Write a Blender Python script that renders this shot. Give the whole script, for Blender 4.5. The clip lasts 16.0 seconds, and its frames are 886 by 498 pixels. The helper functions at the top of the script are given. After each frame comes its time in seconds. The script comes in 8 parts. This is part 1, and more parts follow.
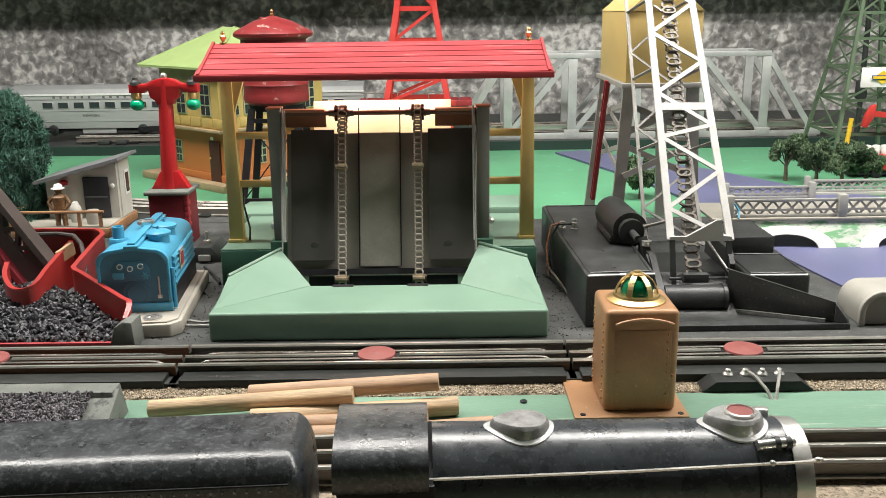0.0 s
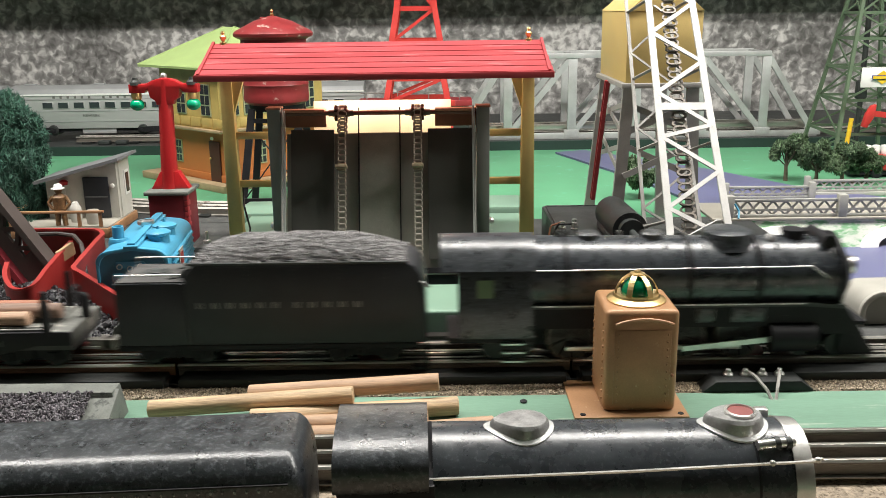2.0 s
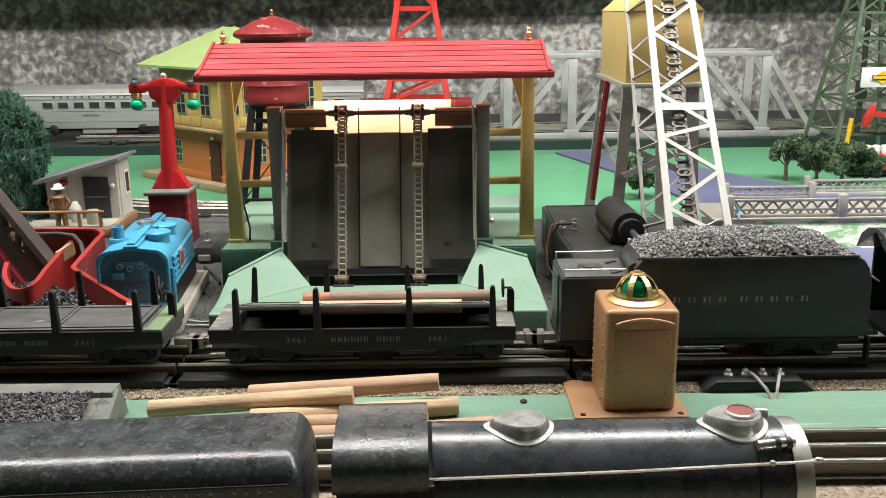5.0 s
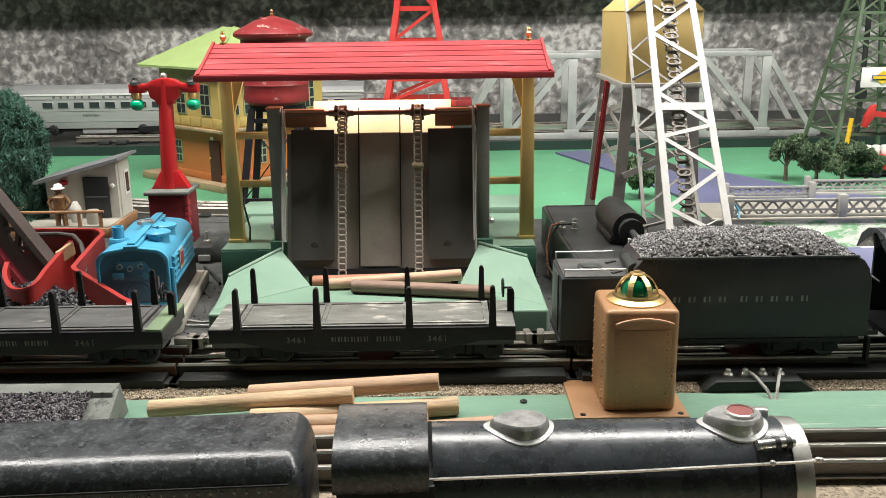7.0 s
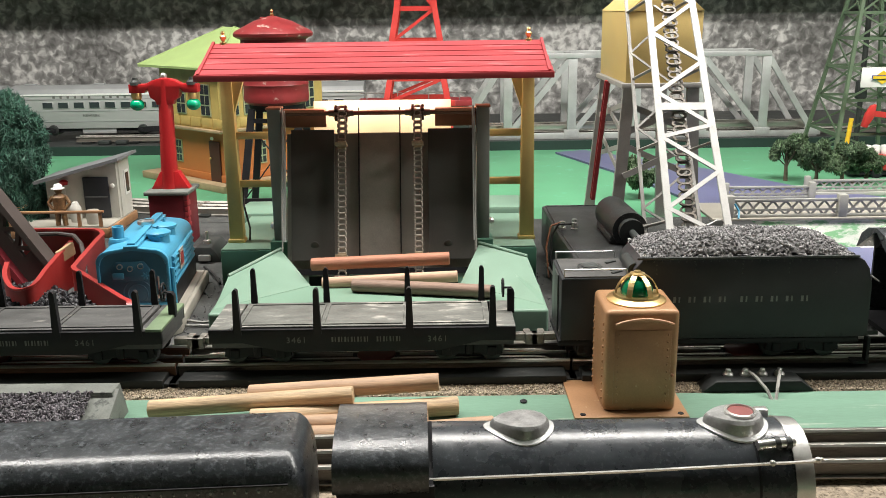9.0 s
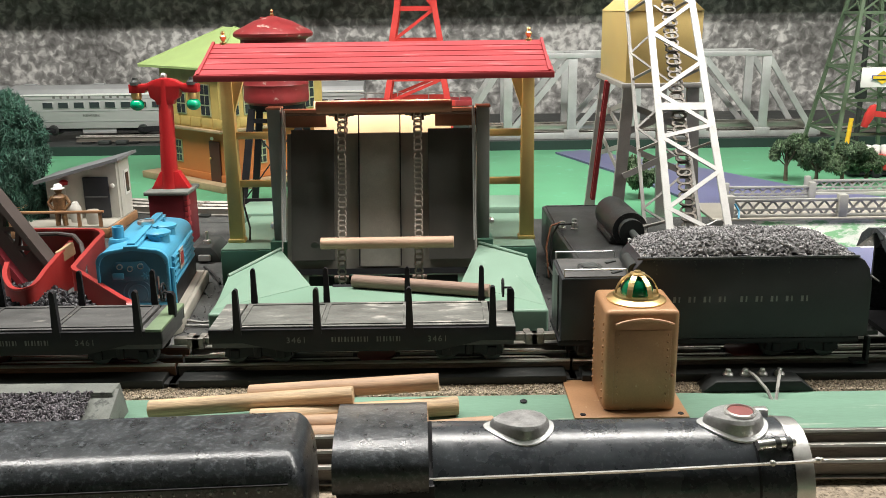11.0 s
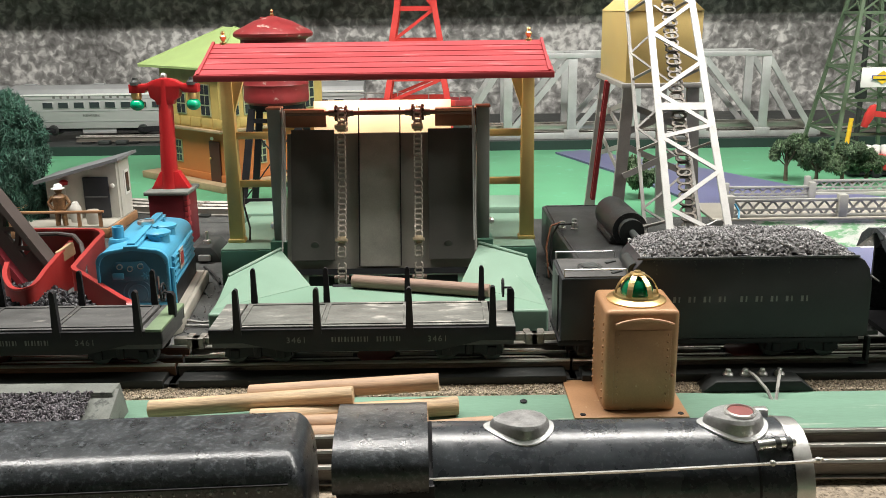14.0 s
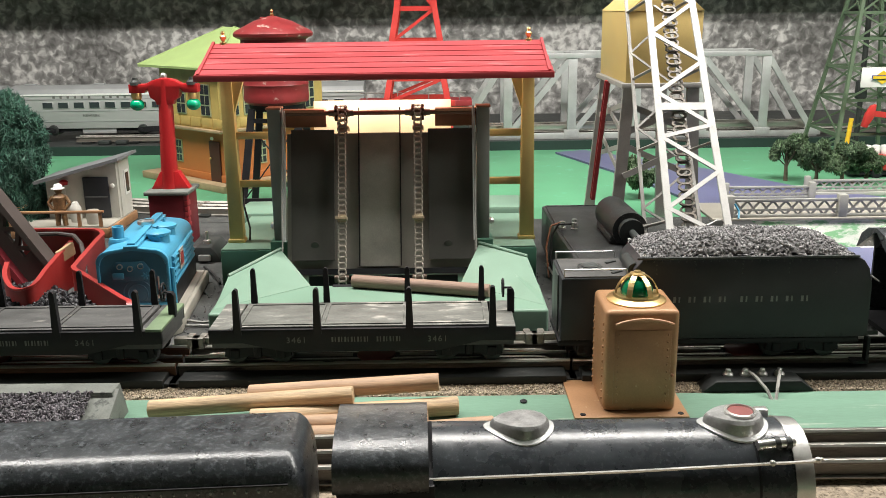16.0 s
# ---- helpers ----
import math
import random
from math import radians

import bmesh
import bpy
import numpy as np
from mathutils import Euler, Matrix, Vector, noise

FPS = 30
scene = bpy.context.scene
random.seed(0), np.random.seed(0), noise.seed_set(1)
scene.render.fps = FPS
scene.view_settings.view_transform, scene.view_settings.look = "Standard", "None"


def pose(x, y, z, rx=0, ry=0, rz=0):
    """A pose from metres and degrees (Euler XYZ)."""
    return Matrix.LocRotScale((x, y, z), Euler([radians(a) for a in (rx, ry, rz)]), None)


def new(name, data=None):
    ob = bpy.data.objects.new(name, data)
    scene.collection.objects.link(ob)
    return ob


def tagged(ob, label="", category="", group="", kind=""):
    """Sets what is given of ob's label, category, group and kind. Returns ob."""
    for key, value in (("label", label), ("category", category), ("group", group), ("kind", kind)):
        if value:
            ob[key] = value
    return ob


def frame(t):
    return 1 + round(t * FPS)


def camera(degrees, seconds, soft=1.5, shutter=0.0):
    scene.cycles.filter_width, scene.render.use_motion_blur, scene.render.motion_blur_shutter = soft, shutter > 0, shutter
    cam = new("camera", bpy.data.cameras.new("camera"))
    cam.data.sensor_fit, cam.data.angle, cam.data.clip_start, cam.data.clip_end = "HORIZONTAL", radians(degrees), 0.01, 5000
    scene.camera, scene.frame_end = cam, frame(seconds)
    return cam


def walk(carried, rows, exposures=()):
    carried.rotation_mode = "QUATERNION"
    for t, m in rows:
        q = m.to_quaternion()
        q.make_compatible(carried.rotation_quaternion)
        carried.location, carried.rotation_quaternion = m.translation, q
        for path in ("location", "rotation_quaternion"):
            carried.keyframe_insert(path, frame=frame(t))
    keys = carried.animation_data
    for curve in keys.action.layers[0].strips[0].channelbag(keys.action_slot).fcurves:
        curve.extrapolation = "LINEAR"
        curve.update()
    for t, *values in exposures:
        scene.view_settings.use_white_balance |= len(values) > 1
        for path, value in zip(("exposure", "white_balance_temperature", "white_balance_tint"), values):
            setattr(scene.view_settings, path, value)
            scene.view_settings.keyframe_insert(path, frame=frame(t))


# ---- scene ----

# the camera stands still, a little over the layout's edge
cam = camera(52.22, 16.0, soft=0.85, shutter=0.5)
EYE = pose(0, 0, 0.24, 75, 0, 0) @ pose(0, 0, 0, 0, 0, -0.75)
walk(cam, [(0, EYE), (16, EYE)], exposures=[(0, 0.11), (16, 0.11)])

# ---- light ----
world = bpy.data.worlds.new("room_light")
world.use_nodes = True
world.node_tree.nodes["Background"].inputs["Color"].default_value = (1.0, 0.97, 0.92, 1)
world.node_tree.nodes["Background"].inputs["Strength"].default_value = 0.16
scene.world = world


def tube_or_fill_lamp(x, y, z, length, width, watts, color=(1.0, 0.96, 0.91)):
    d = bpy.data.lights.new("tube_or_fill_lamp", "AREA")
    d.shape, d.size, d.size_y, d.energy, d.color = "RECTANGLE", length, width, watts, color
    ob = new("tube_or_fill_lamp", d)
    ob.matrix_world = pose(x, y, z)
    return ob


tube_or_fill_lamp(-0.15, 0.800, 0.98, 1.8, 0.11, 31.0)
# unseen fill lamp, added to brighten the right side and its front faces
tube_or_fill_lamp(1.10, 0.60, 0.98, 0.6, 0.10, 13.5)

# ---- materials ----
def mat(name, col, rough=0.5, metal=0.0, var=0.18, scale=60, bump=0.12, fine=900, wear=None, amount=0.0, wscale=140, coat=0.0, spec=0.5, stretch=(1, 1, 1), island=0.0):
    m = bpy.data.materials.new(name)
    m.use_nodes = True
    n, l = m.node_tree.nodes, m.node_tree.links
    b = n["Principled BSDF"]
    b.inputs["Roughness"].default_value, b.inputs["Metallic"].default_value = rough, metal
    b.inputs["Coat Weight"].default_value = coat
    b.inputs["Specular IOR Level"].default_value = spec
    tc, mp = n.new("ShaderNodeTexCoord"), n.new("ShaderNodeMapping")
    mp.inputs["Scale"].default_value = stretch
    l.new(tc.outputs["Object"], mp.inputs["Vector"])

    def nz(s, detail, rg=0.6):
        t = n.new("ShaderNodeTexNoise")
        t.inputs["Scale"].default_value, t.inputs["Detail"].default_value, t.inputs["Roughness"].default_value = s, detail, rg
        l.new(mp.outputs["Vector"], t.inputs["Vector"])
        return t

    big, small = nz(scale, 4), nz(fine, 3)
    add = n.new("ShaderNodeMath")
    add.operation = "MULTIPLY_ADD"
    add.inputs[1].default_value = 0.45
    l.new(small.outputs["Fac"], add.inputs[0])
    l.new(big.outputs["Fac"], add.inputs[2])
    ramp = n.new("ShaderNodeValToRGB")
    ramp.color_ramp.elements[0].position, ramp.color_ramp.elements[1].position = 0.45, 1.0
    ramp.color_ramp.elements[0].color = (*[c * (1 - var) for c in col], 1)
    ramp.color_ramp.elements[1].color = (*[min(1, c * (1 + var)) for c in col], 1)
    l.new(add.outputs[0], ramp.inputs["Fac"])
    out = ramp.outputs["Color"]
    if island:
        geo = n.new("ShaderNodeNewGeometry")
        hs = n.new("ShaderNodeHueSaturation")
        mr = n.new("ShaderNodeMapRange")
        mr.inputs["To Min"].default_value, mr.inputs["To Max"].default_value = 1 - island, 1 + island
        l.new(geo.outputs["Random Per Island"], mr.inputs["Value"])
        l.new(mr.outputs["Result"], hs.inputs["Value"])
        l.new(out, hs.inputs["Color"])
        out = hs.outputs["Color"]
    if wear:
        wn = nz(wscale, 6, 0.7)
        wr = n.new("ShaderNodeValToRGB")
        wr.color_ramp.elements[0].position, wr.color_ramp.elements[1].position = 0.68 - amount * 0.35, 0.74 - amount * 0.3
        l.new(wn.outputs["Fac"], wr.inputs["Fac"])
        mx = n.new("ShaderNodeMix")
        mx.data_type = "RGBA"
        l.new(wr.outputs["Color"], mx.inputs["Factor"])
        l.new(out, mx.inputs["A"])
        mx.inputs["B"].default_value = (*wear, 1)
        out = mx.outputs["Result"]
    l.new(out, b.inputs["Base Color"])
    rr = n.new("ShaderNodeMapRange")
    rr.inputs["To Min"].default_value, rr.inputs["To Max"].default_value = max(0.03, rough - 0.12), min(1, rough + 0.15)
    l.new(big.outputs["Fac"], rr.inputs["Value"])
    l.new(rr.outputs["Result"], b.inputs["Roughness"])
    if bump:
        bp = n.new("ShaderNodeBump")
        bp.inputs["Strength"].default_value, bp.inputs["Distance"].default_value = bump, 0.0006
        l.new(add.outputs[0], bp.inputs["Height"])
        l.new(bp.outputs["Normal"], b.inputs["Normal"])
    return m


TURF = mat("green_table_paint", (0.105, 0.33, 0.175), 0.6, var=0.14, scale=14, bump=0.25, wear=(0.12, 0.40, 0.24), amount=0.25, wscale=30)
STRIP = mat("green_wood_paint", (0.135, 0.245, 0.175), 0.5, var=0.22, scale=30, bump=0.45, wear=(0.30, 0.36, 0.29), amount=0.26, wscale=70, stretch=(0.15, 1, 1))
GREYBED = mat("dark_sanded_ground", (0.055, 0.057, 0.055), 0.85, var=0.5, scale=60, bump=0.9, fine=1400, wear=(0.16, 0.155, 0.14), amount=0.22, wscale=330)
BLUE = mat("blue_water_paint", (0.115, 0.122, 0.225), 0.45, var=0.16, scale=16, bump=0.15, wear=(0.09, 0.10, 0.17), amount=0.1, wscale=60)
CORK = mat("cork_roadbed", (0.25, 0.205, 0.15), 0.95, var=0.6, scale=260, bump=1.0, fine=700, wear=(0.1, 0.075, 0.05), amount=0.45, wscale=420)
RAIL = mat("tinplate_rail", (0.62, 0.60, 0.55), 0.28, 0.95, var=0.25, scale=40, bump=0.05, wear=(0.16, 0.11, 0.08), amount=0.22, wscale=60, stretch=(0.12, 1, 1))
DULLRAIL = mat("dull_tinplate_rail", (0.30, 0.285, 0.255), 0.5, 0.6, var=0.35, scale=40, bump=0.1, wear=(0.10, 0.075, 0.055), amount=0.3, wscale=60)
RAILSIDE = mat("darker_rail_side", (0.16, 0.145, 0.125), 0.5, 0.4, var=0.45, scale=60, wear=(0.05, 0.045, 0.04), amount=0.3, wscale=90, stretch=(0.12, 1, 1))
RUSTSIDE = mat("rusty_rail_side", (0.20, 0.105, 0.065), 0.6, 0.3, var=0.45, scale=60, wear=(0.32, 0.15, 0.07), amount=0.3, stretch=(0.12, 1, 1))
TIE = mat("black_tie", (0.016, 0.018, 0.017), 0.5, var=0.4, bump=0.3, spec=0.3, wear=(0.07, 0.07, 0.062), amount=0.12, wscale=240, stretch=(0.5, 1, 1))
BLACK = mat("black_paint", (0.0155, 0.0155, 0.0175), 0.5, var=0.3, scale=60, spec=0.2, bump=0.15, wear=(0.07, 0.07, 0.068), amount=0.06)
BLACKWORN = mat("worn_black_enamel", (0.028, 0.032, 0.036), 0.29, var=0.5, scale=130, bump=0.4, wear=(0.078, 0.087, 0.096), amount=0.44, wscale=520, spec=0.7)
BOILER = mat("boiler_black", (0.030, 0.035, 0.041), 0.27, var=0.4, scale=110, bump=0.15, wear=(0.070, 0.079, 0.089), amount=0.36, wscale=640, spec=0.8)
TENDERBLACK = mat("satin_black_shell", (0.030, 0.032, 0.036), 0.42, var=0.2, scale=40, bump=0.08, spec=0.32)
DARKSTEEL = mat("dark_steel", (0.042, 0.047, 0.045), 0.5, 0.2, var=0.3, scale=50)
DARKDECK = mat("dusty_dark_deck", (0.062, 0.062, 0.06), 0.6, var=0.55, scale=70, bump=0.4, wear=(0.17, 0.165, 0.15), amount=0.22, wscale=90, stretch=(0.45, 1.3, 1))
DECK = mat("scuffed_deck", (0.125, 0.128, 0.115), 0.6, var=0.55, scale=80, bump=0.5, wear=(0.36, 0.345, 0.31), amount=0.34, wscale=42, stretch=(0.5, 1.4, 1))
LGREEN = mat("pale_green_plastic", (0.172, 0.280, 0.208), 0.4, var=0.08, scale=30, bump=0.1, wear=(0.5, 0.6, 0.5), amount=0.0, wscale=90)
LGREEN2 = mat("faded_green_paint", (0.15, 0.215, 0.12), 0.5, var=0.2, scale=60, bump=0.3, wear=(0.3, 0.33, 0.22), amount=0.2)
RISERGREEN = mat("blackish_green_board", (0.014, 0.036, 0.028), 0.6, var=0.3, scale=20, bump=0.3)
# darker copy of the loader's one green, with shade put into the colour
DGREEN = mat("dark_shaded_green", (0.055, 0.15, 0.10), 0.45, var=0.15, scale=30)
REDROOF = mat("red_roof_plastic", (0.345, 0.044, 0.050), 0.42, var=0.28, scale=60, bump=0.35, stretch=(0.10, 1, 1), wear=(0.50, 0.13, 0.13), amount=0.30, wscale=160)
REDTRIM = mat("dark_red_trim", (0.34, 0.032, 0.038), 0.5, var=0.15)
YELLOW = mat("mustard_plastic", (0.60, 0.45, 0.16), 0.45, var=0.12, scale=40)
OCHRE = mat("ochre_paint", (0.62, 0.455, 0.17), 0.45, var=0.08, scale=20)
GREY = mat("grey_metal_paint", (0.24, 0.235, 0.215), 0.5, 0.1, var=0.15, scale=40)
DGREY = mat("dark_grey_panel", (0.185, 0.172, 0.148), 0.42, var=0.2, scale=24)
MIDGREY = mat("smoky_grey_panel", (0.225, 0.214, 0.186), 0.38, var=0.25, scale=30)
DUSTY = mat("dusty_black_casting", (0.026, 0.028, 0.028), 0.4, var=0.5, scale=45, bump=0.4, wear=(0.12, 0.12, 0.112), amount=0.26, wscale=520, spec=0.6)
CHEEK = mat("blackish_panel", (0.056, 0.053, 0.047), 0.45, var=0.25, scale=24)
BRONZE = mat("bronze_bar", (0.40, 0.165, 0.095), 0.5, 0.1, var=0.2)
CREAM = mat("cream_tray", (0.86, 0.78, 0.52), 0.5, var=0.04, scale=20, bump=0.05)
BRASS = mat("brass", (0.75, 0.55, 0.25), 0.33, 1.0, var=0.15, scale=90, bump=0.05)
STEEL = mat("bright_steel", (0.7, 0.69, 0.66), 0.3, 0.9, var=0.15, scale=90, bump=0.1)
CHAIN = mat("chain_steel", (0.30, 0.27, 0.23), 0.46, 0.5, var=0.35, scale=200)
RUST = mat("rust_brown_shaft", (0.15, 0.062, 0.042), 0.5, 0.2, var=0.25, scale=120)
LUGBRASS = mat("worn_brass_lug", (0.42, 0.34, 0.23), 0.42, 0.6, var=0.3, scale=200)
BUCKETCHAIN = mat("dusty_bucket_chain", (0.19, 0.172, 0.148), 0.45, 0.5, var=0.45, scale=200)
CHAINDARK = mat("oiled_chain", (0.13, 0.10, 0.08), 0.45, 0.7, var=0.3, scale=200)
PEWTER = mat("worn_pewter", (0.42, 0.42, 0.415), 0.32, 0.6, var=0.35, scale=160, bump=0.2, wear=(0.7, 0.7, 0.68), amount=0.22, wscale=260)
GOLD = mat("tan_gold_enamel", (0.36, 0.195, 0.095), 0.42, 0.15, var=0.16, scale=60, bump=0.3, wear=(0.52, 0.38, 0.22), amount=0.12, wscale=200)
GEM = mat("green_jewel", (0.0, 0.20, 0.085), 0.12, var=0.1, coat=0.5)
BULB = mat("green_bulb", (0.0, 0.33, 0.16), 0.15, var=0.08, coat=0.4)
REDPOST = mat("red_lacquer", (0.42, 0.015, 0.018), 0.35, var=0.18, scale=60, bump=0.2, wear=(0.5, 0.16, 0.1), amount=0.07, stretch=(1, 1, 0.3))
DKRED = mat("dark_red_block", (0.16, 0.012, 0.02), 0.5, var=0.15)
REDTANK = mat("worn_red_tank", (0.22, 0.022, 0.024), 0.42, var=0.3, scale=40, bump=0.25, wear=(0.45, 0.33, 0.28), amount=0.2, wscale=70)
REDPLASTIC = mat("red_bin_plastic", (0.34, 0.034, 0.030), 0.33, var=0.14, scale=40, bump=0.15)
REDLEG = mat("bright_red_girder", (0.52, 0.040, 0.034), 0.4, var=0.14)
ORANGE = mat("orange_wall", (0.50, 0.165, 0.045), 0.5, var=0.1, scale=30)
BUFF = mat("buff_yellow", (0.52, 0.375, 0.12), 0.5, var=0.14)
LIME = mat("lime_roof", (0.32, 0.43, 0.165), 0.55, var=0.12, scale=30, bump=0.2)
BROWN = mat("brown_door", (0.07, 0.022, 0.015), 0.5)
SAGE = mat("sage_frame", (0.40, 0.44, 0.27), 0.5)
TAN = mat("tan_base", (0.35, 0.26, 0.15), 0.6, var=0.25, scale=50)
GLASS = mat("dark_pane", (0.03, 0.035, 0.04), 0.12, var=0.2, bump=0)
SILVER = mat("silver_car_paint", (0.42, 0.43, 0.42), 0.45, 0.3, var=0.1, scale=18, bump=0.05)
SILVERROOF = mat("grey_car_roof", (0.34, 0.35, 0.35), 0.5, 0.2, var=0.14, scale=25)
ALU = mat("aluminium_girder", (0.50, 0.51, 0.50), 0.42, 0.35, var=0.18, scale=30, bump=0.1)
WHITEGIRD = mat("white_girder", (0.51, 0.505, 0.485), 0.4, 0.1, var=0.12, scale=60, bump=0.15)
# grey mixed into this green stands for haze over the far derrick
GREENGIRD = mat("green_girder", (0.105, 0.155, 0.092), 0.5, 0.1, var=0.2)
GREYGIRD = mat("grey_girder", (0.33, 0.32, 0.30), 0.5, 0.2, var=0.15)
BLUEPLASTIC = mat("sky_blue_plastic", (0.065, 0.31, 0.48), 0.33, var=0.1, scale=40, bump=0.1)
BLUEFACE = mat("slate_blue_front", (0.055, 0.19, 0.29), 0.4, var=0.15, scale=40)
BEIGE = mat("beige_baseplate", (0.37, 0.35, 0.30), 0.45, var=0.15, scale=40, bump=0.15)
WHITEWALL = mat("white_shed_wall", (0.56, 0.55, 0.50), 0.55, var=0.12, scale=40)
SLATE = mat("grey_shed_roof", (0.14, 0.145, 0.15), 0.6, var=0.2)
CHARCOAL = mat("charcoal_door", (0.035, 0.038, 0.045), 0.5)
WOODTRIM = mat("orange_wood_trim", (0.37, 0.20, 0.10), 0.5, var=0.3, scale=80)
LOGPALE = mat("pale_dowel_wood", (0.50, 0.36, 0.215), 0.6, var=0.5, scale=200, bump=0.7, fine=1300, stretch=(0.08, 1.5, 1.5), wear=(0.24, 0.145, 0.07), amount=0.13, wscale=330)
LOGTAN = mat("tan_dowel_wood", (0.43, 0.28, 0.175), 0.6, var=0.38, scale=200, bump=0.5, fine=1300, stretch=(0.08, 1.5, 1.5))
LOGRED = mat("reddish_dowel_wood", (0.36, 0.15, 0.088), 0.6, var=0.4, scale=210, bump=0.5, fine=1300, stretch=(0.08, 1.5, 1.5))
LOGBLOND = mat("blond_dowel_wood", (0.47, 0.305, 0.205), 0.6, var=0.38, scale=210, bump=0.4, fine=1300, stretch=(0.08, 1.5, 1.5))
LOGGREY = mat("greyish_dowel_wood", (0.235, 0.155, 0.115), 0.65, var=0.45, scale=210, bump=0.6, fine=1300, stretch=(0.08, 1.5, 1.5), wear=(0.4, 0.3, 0.22), amount=0.06)
COAL = mat("crushed_coal", (0.048, 0.048, 0.053), 0.42, var=0.5, scale=300, bump=0.3, island=0.75)
COALFINE = mat("fine_coal", (0.10, 0.092, 0.102), 0.4, var=0.6, scale=500, bump=0.4, island=0.8)
COALGREY = mat("grey_tender_coal", (0.25, 0.245, 0.245), 0.75, var=0.5, scale=260, bump=0.4, island=0.5)
CONCRETE = mat("weathered_grey_block", (0.135, 0.145, 0.13), 0.75, var=0.4, scale=45, bump=0.5, wear=(0.06, 0.065, 0.06), amount=0.22, wscale=60)
HEDGE = mat("pine_needles", (0.042, 0.115, 0.08), 0.7, var=0.35, scale=80, bump=0.2, island=0.55)
BUSH = mat("bush_leaves", (0.105, 0.165, 0.085), 0.7, var=0.35, scale=80, bump=0.2, island=0.55)
BARK = mat("bark", (0.1, 0.08, 0.055), 0.8, var=0.3, bump=0.5)
MARBLED = mat("marbled_green", (0.66, 0.70, 0.62), 0.5, var=0.12, scale=40, wear=(0.20, 0.44, 0.22), amount=0.60, wscale=75, stretch=(0.6, 1, 1.6))
WHITE = mat("white_plastic", (0.78, 0.78, 0.75), 0.4, var=0.06)
FENCEGREY = mat("grey_railing", (0.37, 0.37, 0.335), 0.5, var=0.15)
REDCAP = mat("faded_red_cap", (0.24, 0.07, 0.062), 0.5, var=0.15, scale=90, wear=(0.6, 0.3, 0.25), amount=0.08, wscale=120)
INK = mat("silver_ink", (0.24, 0.24, 0.225), 0.5)
INKFAINT = mat("faint_ink", (0.13, 0.13, 0.12), 0.5)
SIGNYELLOW = mat("sign_yellow", (0.75, 0.5, 0.03), 0.4)
SIGNBLUE = mat("sign_dark_blue", (0.05, 0.06, 0.2), 0.4)
REDTRUCK = mat("red_truck", (0.45, 0.02, 0.02), 0.35)
WIRE = mat("black_wire", (0.02, 0.02, 0.02), 0.5)
WIREGREY = mat("grey_wire", (0.27, 0.265, 0.24), 0.45)
CANDLE = mat("putty_grey", (0.36, 0.35, 0.31), 0.5, var=0.12, scale=40)
SKIN = mat("figurine_paint", (0.20, 0.11, 0.05), 0.5, var=0.5, scale=300)
BROWNARM = mat("dark_brown_casting", (0.052, 0.040, 0.036), 0.5, var=0.25, scale=40, wear=(0.12, 0.10, 0.09), amount=0.08)
CORKGRAIN = mat("cork_grains", (0.36, 0.305, 0.225), 0.9, var=0.4, scale=300, bump=0.3, island=0.6)


def wall_material():
    """Sponged wall: small curling flecks of white and black over cloudy grey."""
    m = bpy.data.materials.new("sponged_wall")
    m.use_nodes = True
    n, l = m.node_tree.nodes, m.node_tree.links
    b = n["Principled BSDF"]
    b.inputs["Roughness"].default_value = 0.85
    tc = n.new("ShaderNodeTexCoord")

    def nz(scale, detail, twist):
        t = n.new("ShaderNodeTexNoise")
        t.inputs["Scale"].default_value, t.inputs["Detail"].default_value, t.inputs["Distortion"].default_value = scale, detail, twist
        l.new(tc.outputs["Object"], t.inputs["Vector"])
        return t

    flecks, cloud = nz(62, 5, 0.45), nz(9, 3, 0.4)
    mix = n.new("ShaderNodeMath")
    mix.operation = "MULTIPLY_ADD"
    mix.inputs[1].default_value = 0.55
    l.new(cloud.outputs["Fac"], mix.inputs[0])
    l.new(flecks.outputs["Fac"], mix.inputs[2])
    ramp = n.new("ShaderNodeValToRGB")
    els = ramp.color_ramp.elements
    els[0].position, els[1].position = 0.58, 1.0
    els[0].color, els[1].color = (0.13, 0.127, 0.12, 1), (0.78, 0.77, 0.74, 1)
    for p, c in ((0.70, 0.24), (0.79, 0.33), (0.86, 0.55)):
        e = els.new(p)
        e.color = (c, c * 0.985, c * 0.945, 1)
    l.new(mix.outputs[0], ramp.inputs["Fac"])
    l.new(ramp.outputs["Color"], b.inputs["Base Color"])
    return m


WALLM = wall_material()
# unseen room paints: the pale one bounces fill light, the dark one limits it
PLAIN = mat("plain_room_paint", (0.55, 0.54, 0.51), 0.8, var=0.12, scale=6)
ROOMDARK = mat("dark_unseen_wall", (0.11, 0.105, 0.10), 0.85, var=0.15, scale=6)
FLOORM = mat("room_floor", (0.12, 0.11, 0.10), 0.8, var=0.2, scale=5)

# ---- building helpers ----
ORG = {}


def thing(name, x, y, z, label, category, group="", kind=""):
    ob = new(name)
    ob.empty_display_size = 0.02
    ob.location = (x, y, z)
    ORG[ob.name] = Vector((x, y, z))
    return tagged(ob, label, category, group, kind)


